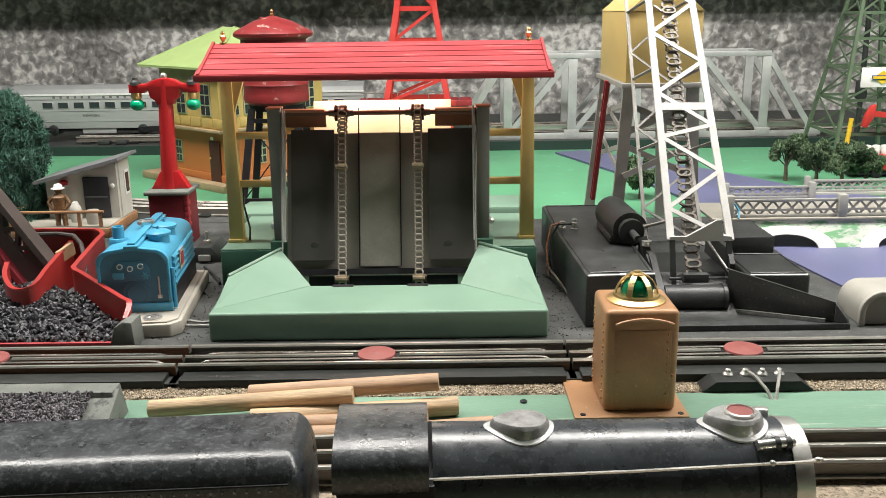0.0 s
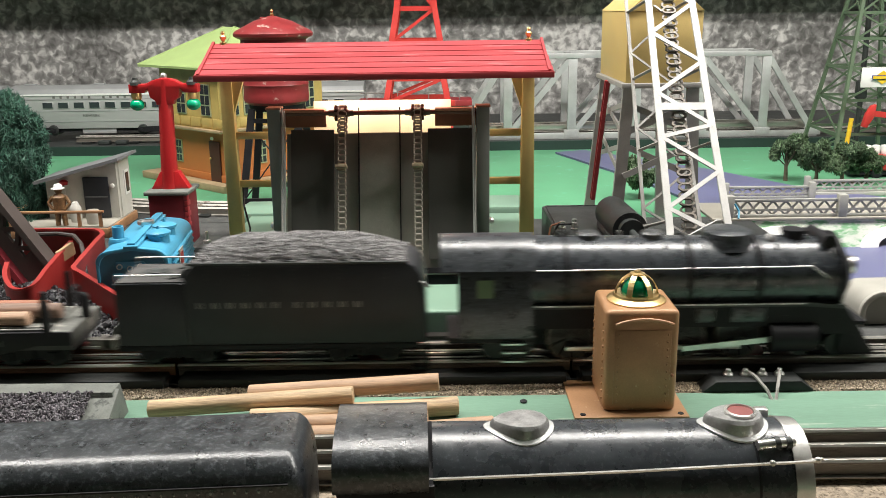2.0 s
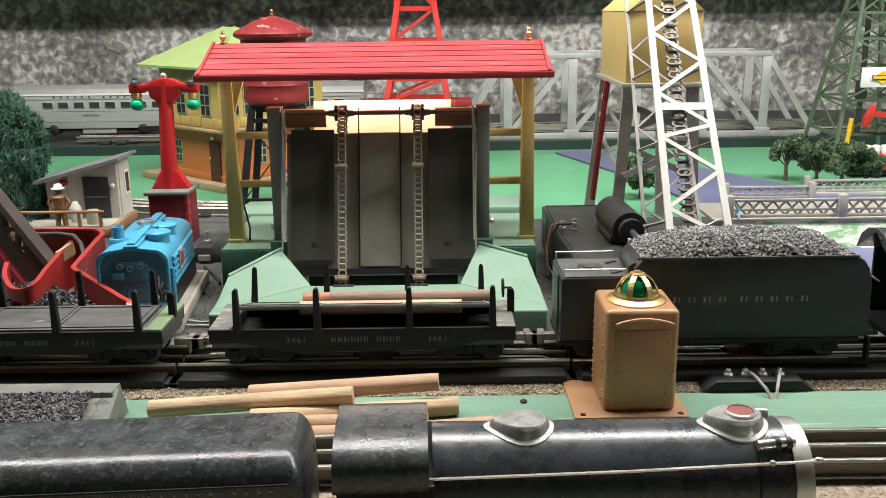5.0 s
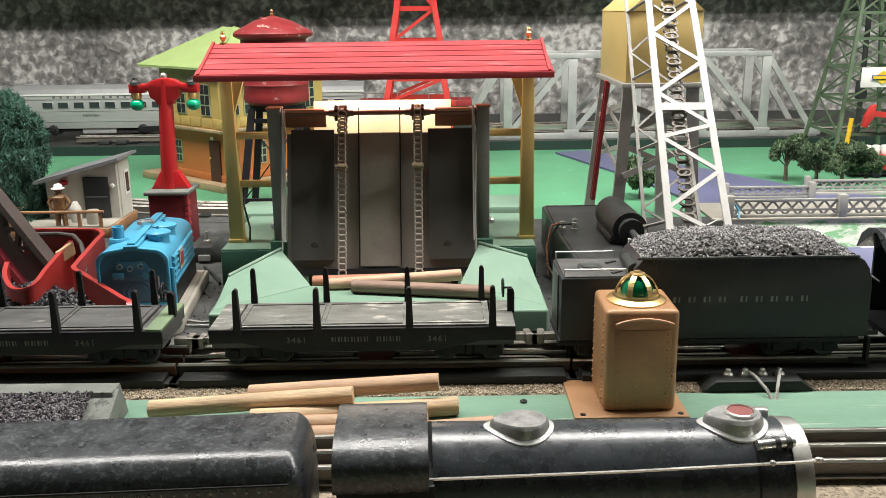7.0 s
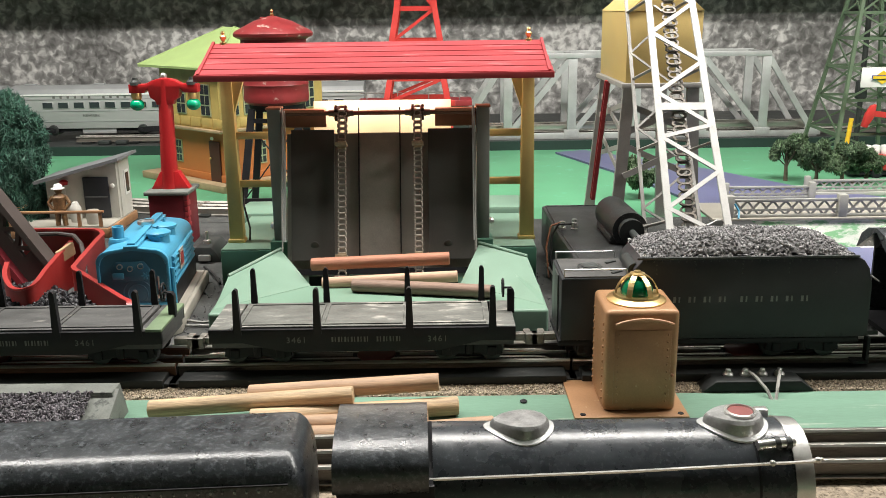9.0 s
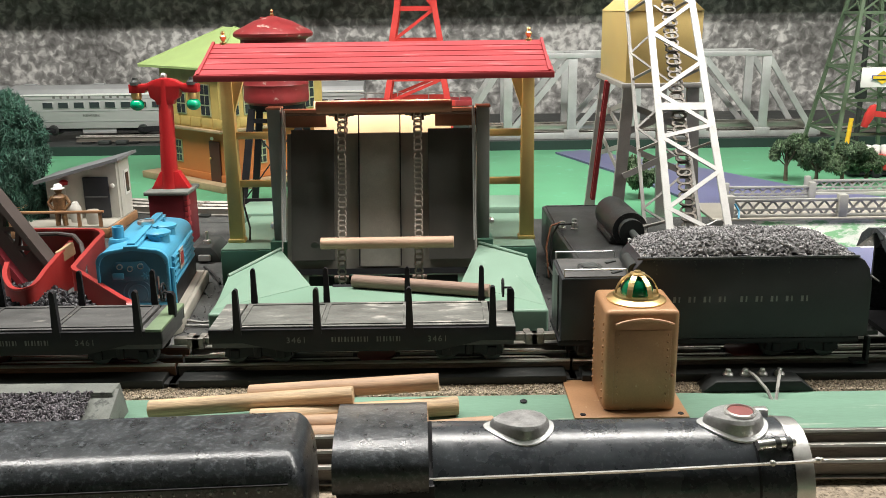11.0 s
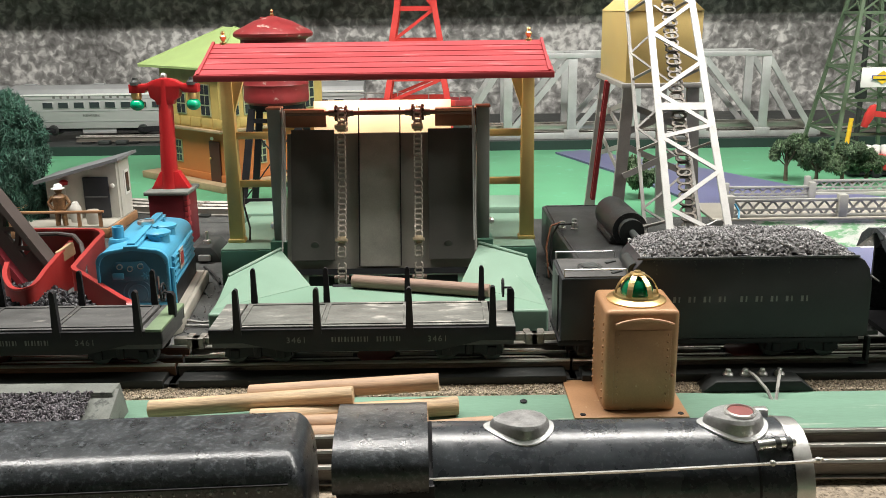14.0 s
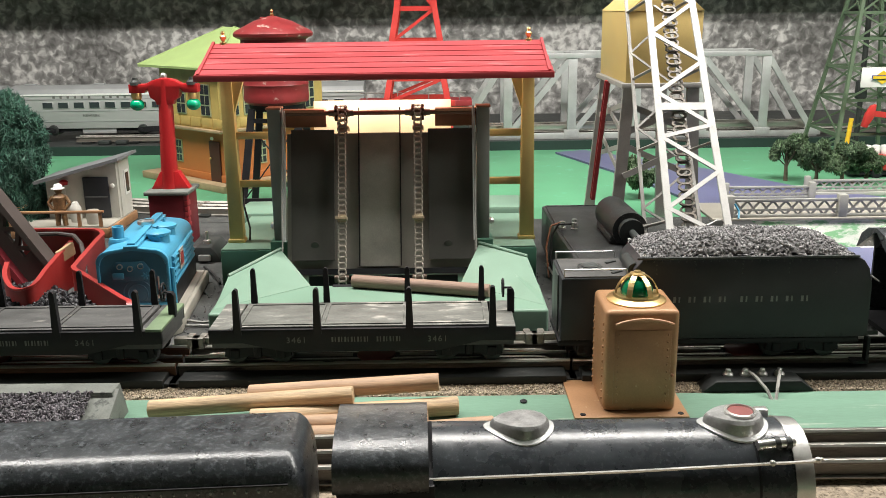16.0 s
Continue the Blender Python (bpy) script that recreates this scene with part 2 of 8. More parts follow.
def part(name, bm, material, parent, label="", at=None, smooth=0.6, kind=""):
    """One mesh part, drawn in world places; at: its own turning point."""
    org = ORG[parent.name]
    piv = Vector(at) if at else org
    bmesh.ops.translate(bm, verts=bm.verts, vec=-piv)
    bmesh.ops.recalc_face_normals(bm, faces=bm.faces)
    me = bpy.data.meshes.new(name)
    bm.to_mesh(me)
    bm.free()
    me.materials.append(material)
    if smooth:
        me.shade_smooth()
        me.set_sharp_from_angle(angle=smooth)
    ob = new(name, me)
    ob.parent = parent
    ob.location = piv - org
    ORG[ob.name] = piv
    if label:
        ob["label"] = label
    return tagged(ob, kind=kind)


def solo(name, bm, material, label, category="", kind="", group="", smooth=0.6):
    me = bpy.data.meshes.new(name)
    bmesh.ops.recalc_face_normals(bm, faces=bm.faces)
    bm.to_mesh(me)
    bm.free()
    me.materials.append(material)
    if smooth:
        me.shade_smooth()
        me.set_sharp_from_angle(angle=smooth)
    ob = new(name, me)
    ORG[ob.name] = Vector()
    return tagged(ob, label, category, group, kind)


def B():
    return bmesh.new()


def box(x0, x1, y0, y1, z0, z1, bev=0.0, bm=None, seg=2):
    bm = bm or B()
    r = bmesh.ops.create_cube(bm, size=1, matrix=Matrix.Translation(((x0 + x1) / 2, (y0 + y1) / 2, (z0 + z1) / 2)) @ Matrix.Diagonal((abs(x1 - x0), abs(y1 - y0), abs(z1 - z0), 1)))
    if bev:
        es = list({e for v in r["verts"] for e in v.link_edges})
        bmesh.ops.bevel(bm, geom=es, offset=bev, segments=seg, profile=0.5, affect="EDGES", clamp_overlap=True)
    return bm


def rod(p0, p1, r0, r1=None, n=14, bm=None, caps=True):
    bm = bm or B()
    p0, p1 = Vector(p0), Vector(p1)
    d = p1 - p0
    m = Matrix.Translation((p0 + p1) / 2) @ d.to_track_quat("Z", "Y").to_matrix().to_4x4()
    bmesh.ops.create_cone(bm, cap_ends=caps, segments=n, radius1=r0, radius2=r0 if r1 is None else r1, depth=d.length, matrix=m)
    return bm


def bar(p0, p1, w, t, bm=None, up=(0, 1, 0)):
    """A flat bar from p0 to p1, w wide in the plane square to up, t thick along it."""
    bm = bm or B()
    p0, p1, up = Vector(p0), Vector(p1), Vector(up)
    d = (p1 - p0)
    a = d.normalized()
    u = (up - up.dot(a) * a).normalized()
    s = a.cross(u)
    m = Matrix((a, s, u)).transposed().to_4x4()
    m.translation = (p0 + p1) / 2
    bmesh.ops.create_cube(bm, size=1, matrix=m @ Matrix.Diagonal((d.length, w, t, 1)))
    return bm


def prism(pts, axis, a, b, bm=None, bev=0.0):
    """The outline pts pushed from a to b along an axis; pts lie on the other two axes in order."""
    bm = bm or B()
    i = "xyz".index(axis)

    def v(p, c):
        q = list(p)
        q.insert(i, c)
        return bm.verts.new(q)

    lo, hi = [v(p, a) for p in pts], [v(p, b) for p in pts]
    bm.faces.new(lo)
    bm.faces.new(hi[::-1])
    k = len(pts)
    for j in range(k):
        bm.faces.new((lo[j], lo[(j + 1) % k], hi[(j + 1) % k], hi[j]))
    bmesh.ops.recalc_face_normals(bm, faces=bm.faces)
    if bev:
        bmesh.ops.bevel(bm, geom=list(bm.edges), offset=bev, segments=2, profile=0.5, affect="EDGES", clamp_overlap=True)
    return bm


def lathe(prof, x, y, z, n=24, bm=None):
    """A turned form: prof holds (radius, height) from below."""
    bm = bm or B()
    rings = []
    for r, h in prof:
        rings.append([bm.verts.new((x + r * math.cos(2 * math.pi * k / n), y + r * math.sin(2 * math.pi * k / n), z + h)) for k in range(n)])
    for a, b in zip(rings, rings[1:]):
        for k in range(n):
            bm.faces.new((a[k], a[(k + 1) % n], b[(k + 1) % n], b[k]))
    bm.faces.new(rings[0][::-1])
    bm.faces.new(rings[-1])
    return bm


def ball(x, y, z, r, sx=1, sy=1, sz=1, bm=None, n=16):
    bm = bm or B()
    bmesh.ops.create_uvsphere(bm, u_segments=n, v_segments=n // 2 + 1, radius=r, matrix=Matrix.Translation((x, y, z)) @ Matrix.Diagonal((sx, sy, sz, 1)))
    return bm


def wire(points, r, material, name="wire", parent=None, label="", category="", n=6):
    """A bent round wire through points."""
    bm = B()
    for a, b in zip(points, points[1:]):
        rod(a, b, r, n=n, bm=bm)
    if parent:
        return part(name, bm, material, parent, label)
    return solo(name, bm, material, label, category)


def lumps(name, count, spot, size, material, parent, label="", flat=0.75, seed=3):
    """Many broken stones; spot(rng) gives the place of each."""
    rng = random.Random(seed)
    verts, faces = [], []
    base = B()
    bmesh.ops.create_icosphere(base, subdivisions=1, radius=1)
    base.verts.ensure_lookup_table()
    bv = [v.co.copy() for v in base.verts]
    bf = [[v.index for v in f.verts] for f in base.faces]
    base.free()
    org = ORG[parent.name] if parent else Vector()
    for _ in range(count):
        c = Vector(spot(rng)) - org
        s = size * rng.uniform(0.6, 1.35)
        e = Euler((rng.uniform(0, 6), rng.uniform(0, 6), rng.uniform(0, 6))).to_matrix()
        k = len(verts)
        flatten = Vector((rng.uniform(0.75, 1.15), rng.uniform(0.55, 0.9), rng.uniform(0.3, 0.65)))
        for p in bv:
            j = rng.uniform(0.7, 1.15)
            verts.append(c + e @ Vector((p.x * flatten.x, p.y * flatten.y, p.z * flatten.z)) * (s * j))
        faces += [[k + j for j in f] for f in bf]
    me = bpy.data.meshes.new(name)
    me.from_pydata(verts, [], faces)
    me.materials.append(material)
    ob = new(name, me)
    ORG[ob.name] = org
    if parent:
        ob.parent = parent
    return tagged(ob, label, kind="stuff")


def words(name, text, size, x, y, z, material, parent, label=""):
    """Raised lettering that faces the viewer's side of the layout."""
    cu = bpy.data.curves.new(name, "FONT")
    cu.body, cu.size, cu.extrude, cu.align_x, cu.space_character = text, size, 0.0002, "CENTER", 1.25
    cu.materials.append(material)
    ob = new(name, cu)
    ob.parent = parent
    ob.location = Vector((x, y, z)) - ORG[parent.name]
    ob.rotation_euler = (radians(90), 0, 0)
    ORG[ob.name] = Vector((x, y, z))
    if label:
        ob["label"] = label
    return ob


# ---- setting ----
def setting():
    # table sides out of view, added in grey to cut the green bounce light
    for a, b in ((-2.2, -1.05), (1.05, 2.2)):
        solo("unseen_ground_side", box(a, b, -0.4, 1.545, -0.04, 0.0), GREYBED, "unseen grey table side, added to cut green bounce", kind="structure", smooth=0)
    solo("ground", box(-1.05, 1.05, -0.4, 1.60, -0.04, 0.0), TURF, "green painted plywood layout table", kind="structure", smooth=0)
    solo("ground_yard", box(-0.75, 0.60, 0.615, 1.02, 0.0, 0.0015), GREYBED, "dark grey sanded yard ground", kind="structure", smooth=0)
    solo("ground_strip", box(-1.4, 1.4, 0.447, 0.530, 0.0, 0.0012), STRIP, "grey green painted wooden strip between the tracks", kind="structure", smooth=0)
    solo("ground_front", box(-1.4, 1.4, 0.0, 0.3915, 0.0, 0.0012), CORK, "brown cork ground along the layout's front edge", kind="structure", smooth=0)
    solo("ground_curve", prism([(-0.75, 1.0215), (-0.19, 1.0215), (-0.19, 1.085), (-0.30, 1.10), (-0.42, 1.16), (-0.75, 1.30)], "z", 0.0, 0.0016), GREYBED, "grey sanded roadbed of the curve", kind="structure", smooth=0)
    pond = B()
    outline = [(0.360, 0.690), (0.62, 0.60), (1.2, 0.62), (1.2, 0.90), (0.60, 0.93), (0.56, 1.10), (0.47, 1.19), (0.39, 1.33), (0.24, 1.52), (0.19, 1.50), (0.27, 1.27), (0.33, 1.02), (0.322, 0.905), (0.3255, 0.857), (0.336, 0.795), (0.3458, 0.737)]
    prism(outline, "z", 0.0, 0.0032, pond)
    solo("water", pond, BLUE, "flat blue painted stream", kind="structure", smooth=0)
    solo("riser", box(-2.2, 2.2, 1.55, 1.95, 0.0, 0.016, 0.001), DARKSTEEL, "dark raised shelf along the rear wall", kind="structure", smooth=0)
    solo("riser_trim", box(-2.2, 2.2, 1.545, 1.549, 0.0, 0.0156), RISERGREEN, "dark green riser edge", kind="structure", smooth=0)
    solo("wall_north", box(-2.4, 2.4, 1.95, 2.0, -0.7, 1.4), WALLM, "mottled black, grey and white rear wall", kind="structure", smooth=0)
    # walls and ceiling out of view, added to close the room and steer fill
    solo("wall_east", box(2.2, 2.25, -1.6, 1.95, -0.7, 1.4), PLAIN, "unseen pale side wall that bounces fill light", kind="structure", smooth=0)
    solo("wall_west", box(-2.25, -2.2, -1.6, 1.95, -0.7, 1.4), PLAIN, "unseen pale side wall that bounces fill light", kind="structure", smooth=0)
    solo("wall_south", box(-2.4, 2.4, -1.65, -1.6, -0.7, 1.4), ROOMDARK, "unseen dark room wall that holds back front fill", kind="structure", smooth=0)
    solo("ceiling", box(-2.4, 2.4, -1.65, 2.0, 1.4, 1.45), PLAIN, "unseen pale ceiling that bounces fill light", kind="structure", smooth=0)
    solo("floor", box(-2.4, 2.4, -1.65, 2.0, -0.75, -0.7), FLOORM, "dark room floor", kind="structure", smooth=0)
    # unseen shelf, added so its shadow darkens the top of the rear wall
    solo("unseen_shade_shelf", box(-2.2, 2.2, 1.795, 1.945, 0.305, 0.325), PLAIN, "unseen upper shelf that shades the rear wall", kind="structure", smooth=0)


setting()


# ---- track ----
def rail_run(name, x0, x1, y, z, parent, h=0.0095, side=None):
    """Tubular rail: a round head on a thin web that flares to a foot."""
    prof = [(-0.0042, 0), (-0.0042, 0.0007), (-0.0008, 0.001), (-0.0007, h - 0.0034), (-0.0019, h - 0.0026), (-0.0021, h - 0.0014), (-0.0012, h - 0.0003), (0, h),
            (0.0012, h - 0.0003), (0.0021, h - 0.0014), (0.0019, h - 0.0026), (0.0007, h - 0.0034), (0.0008, 0.001), (0.0042, 0.0007), (0.0042, 0)]
    bm = prism([(y + a, z + b) for a, b in prof], "x", x0, x1)
    ob = part(name, bm, RAIL, parent)
    ob.data.materials.append(side or RAILSIDE)
    # upward head faces keep the rail tone, all others take the side tone
    for p in ob.data.polygons:
        p.material_index = 0 if p.normal.z > 0.25 and p.center.z + ORG[ob.name].z > z + h - 0.003 else 1
    return ob


def operating_track(x0, x1, cap_x, side=None):
    t = thing("operating_track", (x0 + x1) / 2, 0.58, 0, "five rail uncoupling track section with a red magnet cap", "track", "operating track sections")
    part("tie_plate", box(x0 + 0.001, x1 - 0.001, 0.548, 0.615, 0.0015, 0.0045, 0.0008), TIE, t)
    for y in (0.5630, 0.5970):
        rail_run("rail", x0, x1, y, 0.0032, t, side=side)
    for y in (0.5735, 0.5865):
        bm = B()
        prof = [(x0 + 0.008, 0.003), (x0 + 0.010, 0.0075), (x0 + 0.015, 0.0098), (x0 + 0.022, 0.0105), (x1 - 0.022, 0.0105), (x1 - 0.015, 0.0098), (x1 - 0.010, 0.0075), (x1 - 0.008, 0.003)]
        prism([(a, b) for a, b in prof], "y", y - 0.0015, y + 0.0015, bm)
        ob = part("control_rail", bm, RAIL, t)
        ob.data.materials.append(side or RAILSIDE)
        for p in ob.data.polygons:
            p.material_index = 0 if p.normal.z > 0.2 else 1
    for a, b in ((x0, cap_x - 0.016), (cap_x + 0.016, x1)):
        rail_run("centre_rail", a, b, 0.58, 0.0032, t, 0.0085, side)
    part("magnet_box", box(cap_x - 0.0175, cap_x + 0.0175, 0.5695, 0.5905, 0.004, 0.0095, 0.001), TIE, t)
    part("magnet_cap", lathe([(0.0128, 0), (0.0132, 0.001), (0.0128, 0.0022), (0.011, 0.0026), (0.003, 0.0026), (0.002, 0.0031)], cap_x, 0.58, 0.0095, 32), REDCAP, t, "faded red magnet cap")
    skirt = box(x0 + 0.004, x1 - 0.004, 0.546, 0.5625, 0.0015, 0.0075, 0.001)
    part("side_skirt", skirt, TIE, t)
    for e in (x0 + 0.0015, x1 - 0.0015):
        part("tie", box(e - 0.006, e + 0.006, 0.5485, 0.6115, 0.0012, 0.0042, 0.0008), TIE, t)
    return t


operating_track(-0.441, -0.1795, -0.312, RUSTSIDE)
operating_track(-0.1775, 0.0835, -0.0465)
right_track = operating_track(0.0855, 0.347, 0.205)


def terminal_block():
    x, y = 0.199, 0.541
    t = thing("terminal_block", x, y, 0, "black track terminal block with four brass screws", "terminal block")
    bm = prism([(x - 0.036, 0.0014), (x - 0.027, 0.0085), (x + 0.027, 0.0085), (x + 0.036, 0.0014)], "y", 0.5300, 0.5458, None, 0.0008)
    part("body", bm, TIE, t)
    for k in range(4):
        sx = x - 0.0165 + k * 0.011
        s = part("screw", lathe([(0.0034, 0), (0.0034, 0.001), (0.0024, 0.0022)], sx, 0.541, 0.0085, 12), STEEL, t)
        part("nut", lathe([(0.0018, 0), (0.0018, 0.0018), (0.0012, 0.0022)], sx, 0.541, 0.0107, 6), STEEL, s)


terminal_block()
for pts in ([(0.195, 0.541, 0.011), (0.1975, 0.534, 0.0108), (0.2020, 0.524, 0.0055), (0.2040, 0.5185, 0.0)], [(0.2155, 0.541, 0.0115), (0.2130, 0.534, 0.0115), (0.2085, 0.524, 0.006), (0.2060, 0.5185, 0.0)]):
    wire(pts, 0.0011, WIREGREY, "track_wire", None, "grey insulated wire going down into the table", "wire")


def cork_strip(y0, y1, h, name="cork_strip", x0=-1.4, x1=1.4):
    bm = B()
    n = 360
    rng = random.Random(int(y0 * 1000))
    rows = []
    for k in range(n + 1):
        x = x0 + (x1 - x0) * k / n
        j = rng.uniform(-0.0009, 0.0009)
        rows.append([bm.verts.new(p) for p in ((x, y0 - 0.003 + j, 0.0), (x, y0 + j * 0.6, h + rng.uniform(-0.0005, 0.0003)), (x, y1, h), (x, y1, 0.0))])
    for a, b in zip(rows, rows[1:]):
        for i in range(3):
            bm.faces.new((a[i], b[i], b[i + 1], a[i + 1]))
    solo(name, bm, CORK, "speckled brown cork roadbed strip", kind="structure", smooth=0)


cork_strip(0.5325, 0.615, 0.0014)
cork_strip(0.392, 0.4445, 0.0014)


lumps("cork_grains", 9000, lambda r: (r.uniform(-0.36, 0.36), r.uniform(0.5315, 0.5475), 0.0012 + r.uniform(0, 0.0006)), 0.0009, CORKGRAIN, None, "loose pale cork grains along the roadbed's edge", seed=31)


def plain_track(name, x0, x1, y, z, label, group, half=0.017, ties=True):
    t = thing(name, (x0 + x1) / 2, y, z, label, "track", group)
    for dy in (-half, 0, half):
        rail_run("rail", x0, x1, y + dy, z + 0.003, t)
    if ties:
        k = int((x1 - x0) / 0.085)
        for i in range(k + 1):
            xx = x0 + 0.02 + i * (x1 - x0 - 0.04) / max(1, k)
            part("tie", box(xx - 0.008, xx + 0.008, y - 0.028, y + 0.028, z + 0.0002, z + 0.0036, 0.0008), TIE, t)
    return t


plain_track("front_track", -0.6, 0.6, 0.436, 0.0014, "worn tinplate three rail track on cork", "straight tracks")
plain_track("yard_track", -0.64, 0.9, 1.60, 0.016, "tinplate three rail track on the rear shelf", "straight tracks")


def curved_track(r, cx, cy, a0, a1):
    t = thing("curved_track", cx, cy, 0, "tinplate three rail curve on grey sanded roadbed", "track")
    n = 40
    for dr in (-0.017, 0, 0.017):
        bm = B()
        rings = []
        for k in range(n + 1):
            a = radians(a0 + (a1 - a0) * k / n)
            c, s = math.cos(a), math.sin(a)
            rings.append([bm.verts.new((cx + (r + dr + o) * c, cy + (r + dr + o) * s, h)) for o, h in ((-0.004, 0.003), (-0.0008, 0.004), (-0.002, 0.0105), (0, 0.0125), (0.002, 0.0105), (0.0008, 0.004), (0.004, 0.003))])
        for p, q in zip(rings, rings[1:]):
            for i in range(6):
                bm.faces.new((p[i], q[i], q[i + 1], p[i + 1]))
        part("rail", bm, DULLRAIL, t)
    for k in range(12):
        a = radians(a0 + (a1 - a0) * (k + 0.5) / 12)
        bm = box(-0.028, 0.028, -0.007, 0.007, 0.0018, 0.0042, 0.0006)
        bmesh.ops.transform(bm, matrix=Matrix.Translation((cx + r * math.cos(a), cy + r * math.sin(a), 0)) @ Matrix.Rotation(a, 4, "Z"), verts=bm.verts)
        part("tie", bm, TIE, t)


curved_track(0.62, -0.20, 1.69, 215, 275)


# ---- log loader ----
LX0, LX1 = -0.1745, 0.0775


def log_loader():
    t = thing("log_loader", -0.0485, 0.75, 0.0015, "log loading station with a red roof, yellow posts and green base", "log loader")
    part("base_front", box(LX0, LX1, 0.632, 0.6995, 0.0015, 0.0235, 0.0022, seg=3), LGREEN, t, "pale green moulded front tray")
    part("trough", box(LX0 + 0.004, LX1 - 0.004, 0.7005, 0.86, 0.0015, 0.012), DGREEN, t)
    for xs in ((-0.0810, -1), (-0.0207, 1)):
        part("slot_block", box(xs[0] - 0.0085, xs[0] + 0.0085, 0.694, 0.7003, 0.0205, 0.0239, 0.0004), BLACK, t)
    # sloping wings at both sides of the tray
    for sgn, xo, xi, inner, lip in ((1, LX0, -0.1075, (-0.1361, 0.733, 0.0445), (-0.1722, 0.694, 0.0334)), (-1, LX1, 0.0138, (0.0305, 0.736, 0.0468), (0.0688, 0.712, 0.0416))):
        bm = B()
        p = [(xo + sgn * 0.002, 0.642, 0.0236), (xi, 0.6985, 0.0238), inner, lip, (xo + sgn * 0.002, 0.664, 0.0262)]
        top = [bm.verts.new(q) for q in p]
        low = [bm.verts.new((q[0], q[1], 0.0025)) for q in p]
        c = bm.verts.new((xo * 0.55 + inner[0] * 0.45, 0.694, 0.0335))
        for k in range(5):
            bm.faces.new((top[k], top[(k + 1) % 5], c))
            bm.faces.new((top[k], low[k], low[(k + 1) % 5], top[(k + 1) % 5]))
        bm.faces.new(low[::-1])
        part("wing", bm, LGREEN, t, smooth=0.35)
        part("wing_lip", rod((lip[0], lip[1] + 0.001, lip[2] + 0.0004), (inner[0], inner[1] + 0.001, inner[2] + 0.0008), 0.0016, n=10), LGREEN, t)
        # black disc painted for the shade inside a screw hole
        part("screw_hole_shade", lathe([(0.0022, 0), (0.0022, 0.0004)], xo + sgn * 0.013, 0.672, 0.0275, 12), BLACK, t)
    for x0, x1 in ((-0.196, -0.131), (0.027, 0.0825)):
        # dark body and pale top sheet paint overhead light onto one green plastic
        part("post_platform", box(x0, x1, 0.768, 0.90, 0.0015, 0.035, 0.0015), DGREEN, t)
        part("platform_lit_top", box(x0 + 0.001, x1 - 0.001, 0.769, 0.899, 0.035, 0.0362, 0.0004), LGREEN, t)
    # corner posts with brackets
    for xc, s in ((-0.1862, 1), (0.0757, -1)):
        for yc in (0.7965,):
            bm = prism([(xc - 0.0065 + 0.0003, 0.036), (xc + 0.0065, 0.036), (xc + 0.0052, 0.181), (xc - 0.0052, 0.181)], "y", yc - 0.005, yc + 0.005, None, 0.0005)
            p = part("post", bm, YELLOW, t)
            part("post_foot", box(xc - 0.0075, xc + 0.0075, yc - 0.006, yc + 0.006, 0.036, 0.0395, 0.0005), YELLOW, p)
            part("bracket", prism([(xc + s * 0.0045, 0.150), (xc + s * 0.0045, 0.162), (xc - s * 0.0, 0.178), (xc + s * 0.012, 0.181), (xc + s * 0.015, 0.181)], "y", yc - 0.003, yc + 0.003), YELLOW, p)
            for z in (0.0895, 0.1325):
                part("cross_rail", box(min(xc + s * 0.005, xc + s * 0.034), max(xc + s * 0.005, xc + s * 0.034), yc - 0.0025, yc + 0.0025, z - 0.003, z + 0.003, 0.0003), YELLOW, p)
    # roof with lapped boards
    rx0, rx1 = -0.2000, 0.0915
    ridge_z, ridge_y, eave_z, ey = 0.2115, 0.80, 0.1885, 0.7445
    for side in (-1, 1):
        for k in range(6):
            f0, f1 = k / 6, (k + 1) / 6
            ya, yb = ridge_y + side * (ridge_y - ey) * f0, ridge_y + side * (ridge_y - ey) * f1
            za, zb = ridge_z + (eave_z - ridge_z) * f0, ridge_z + (eave_z - ridge_z) * f1
            ex = 0.0042 * (1 - f1)
            bm = prism([(ya, za + 0.0002), (yb, zb + 0.0007), (yb, zb - 0.002), (ya, za - 0.002)], "x", rx0 + ex, rx1 - ex)
            part("roof_board", bm, REDROOF, t)
        yb = ridge_y + side * (ridge_y - ey)
        part("eave_board", box(rx0 - 0.0006, rx1 + 0.0006, yb - 0.0022, yb + 0.0022, eave_z - 0.0050, eave_z + 0.0002, 0.0004), REDTRIM, t)
    for xe, s in ((rx0, 1), (rx1, -1)):
        part("gable", prism([(ey, eave_z - 0.003), (ridge_y, ridge_z - 0.003), (2 * ridge_y - ey, eave_z - 0.003)], "x", xe + s * 0.006, xe + s * 0.0085), REDTRIM, t)
        part("barge_board", bar((xe + s * 0.003, ey, eave_z), (xe + s * 0.0045, ridge_y, ridge_z + 0.0005), 0.0022, 0.0035, up=(0, 0, 1)), REDTRIM, t)
    for x in (-0.1872, 0.0762):
        part("finial", lathe([(0.0028, -0.001), (0.0028, 0.001), (0.0012, 0.002), (0.0026, 0.0045), (0.0030, 0.006), (0.0012, 0.0078), (0.0020, 0.009), (0.0014, 0.0104), (0.0002, 0.011)], x, ridge_y, ridge_z, 14), BRASS, t, "brass ball finial")
    # elevator frame
    for x, s in ((-0.1405, 1), (0.0350, -1)):
        up = part("upright", box(x - 0.0055, x + 0.0055, 0.760, 0.772, 0.036, 0.1585, 0.0006), GREY, t)
        part("upright_foot", box(x - 0.0085, x + 0.0085, 0.755, 0.777, 0.0135, 0.046, 0.001), DGREEN, up)
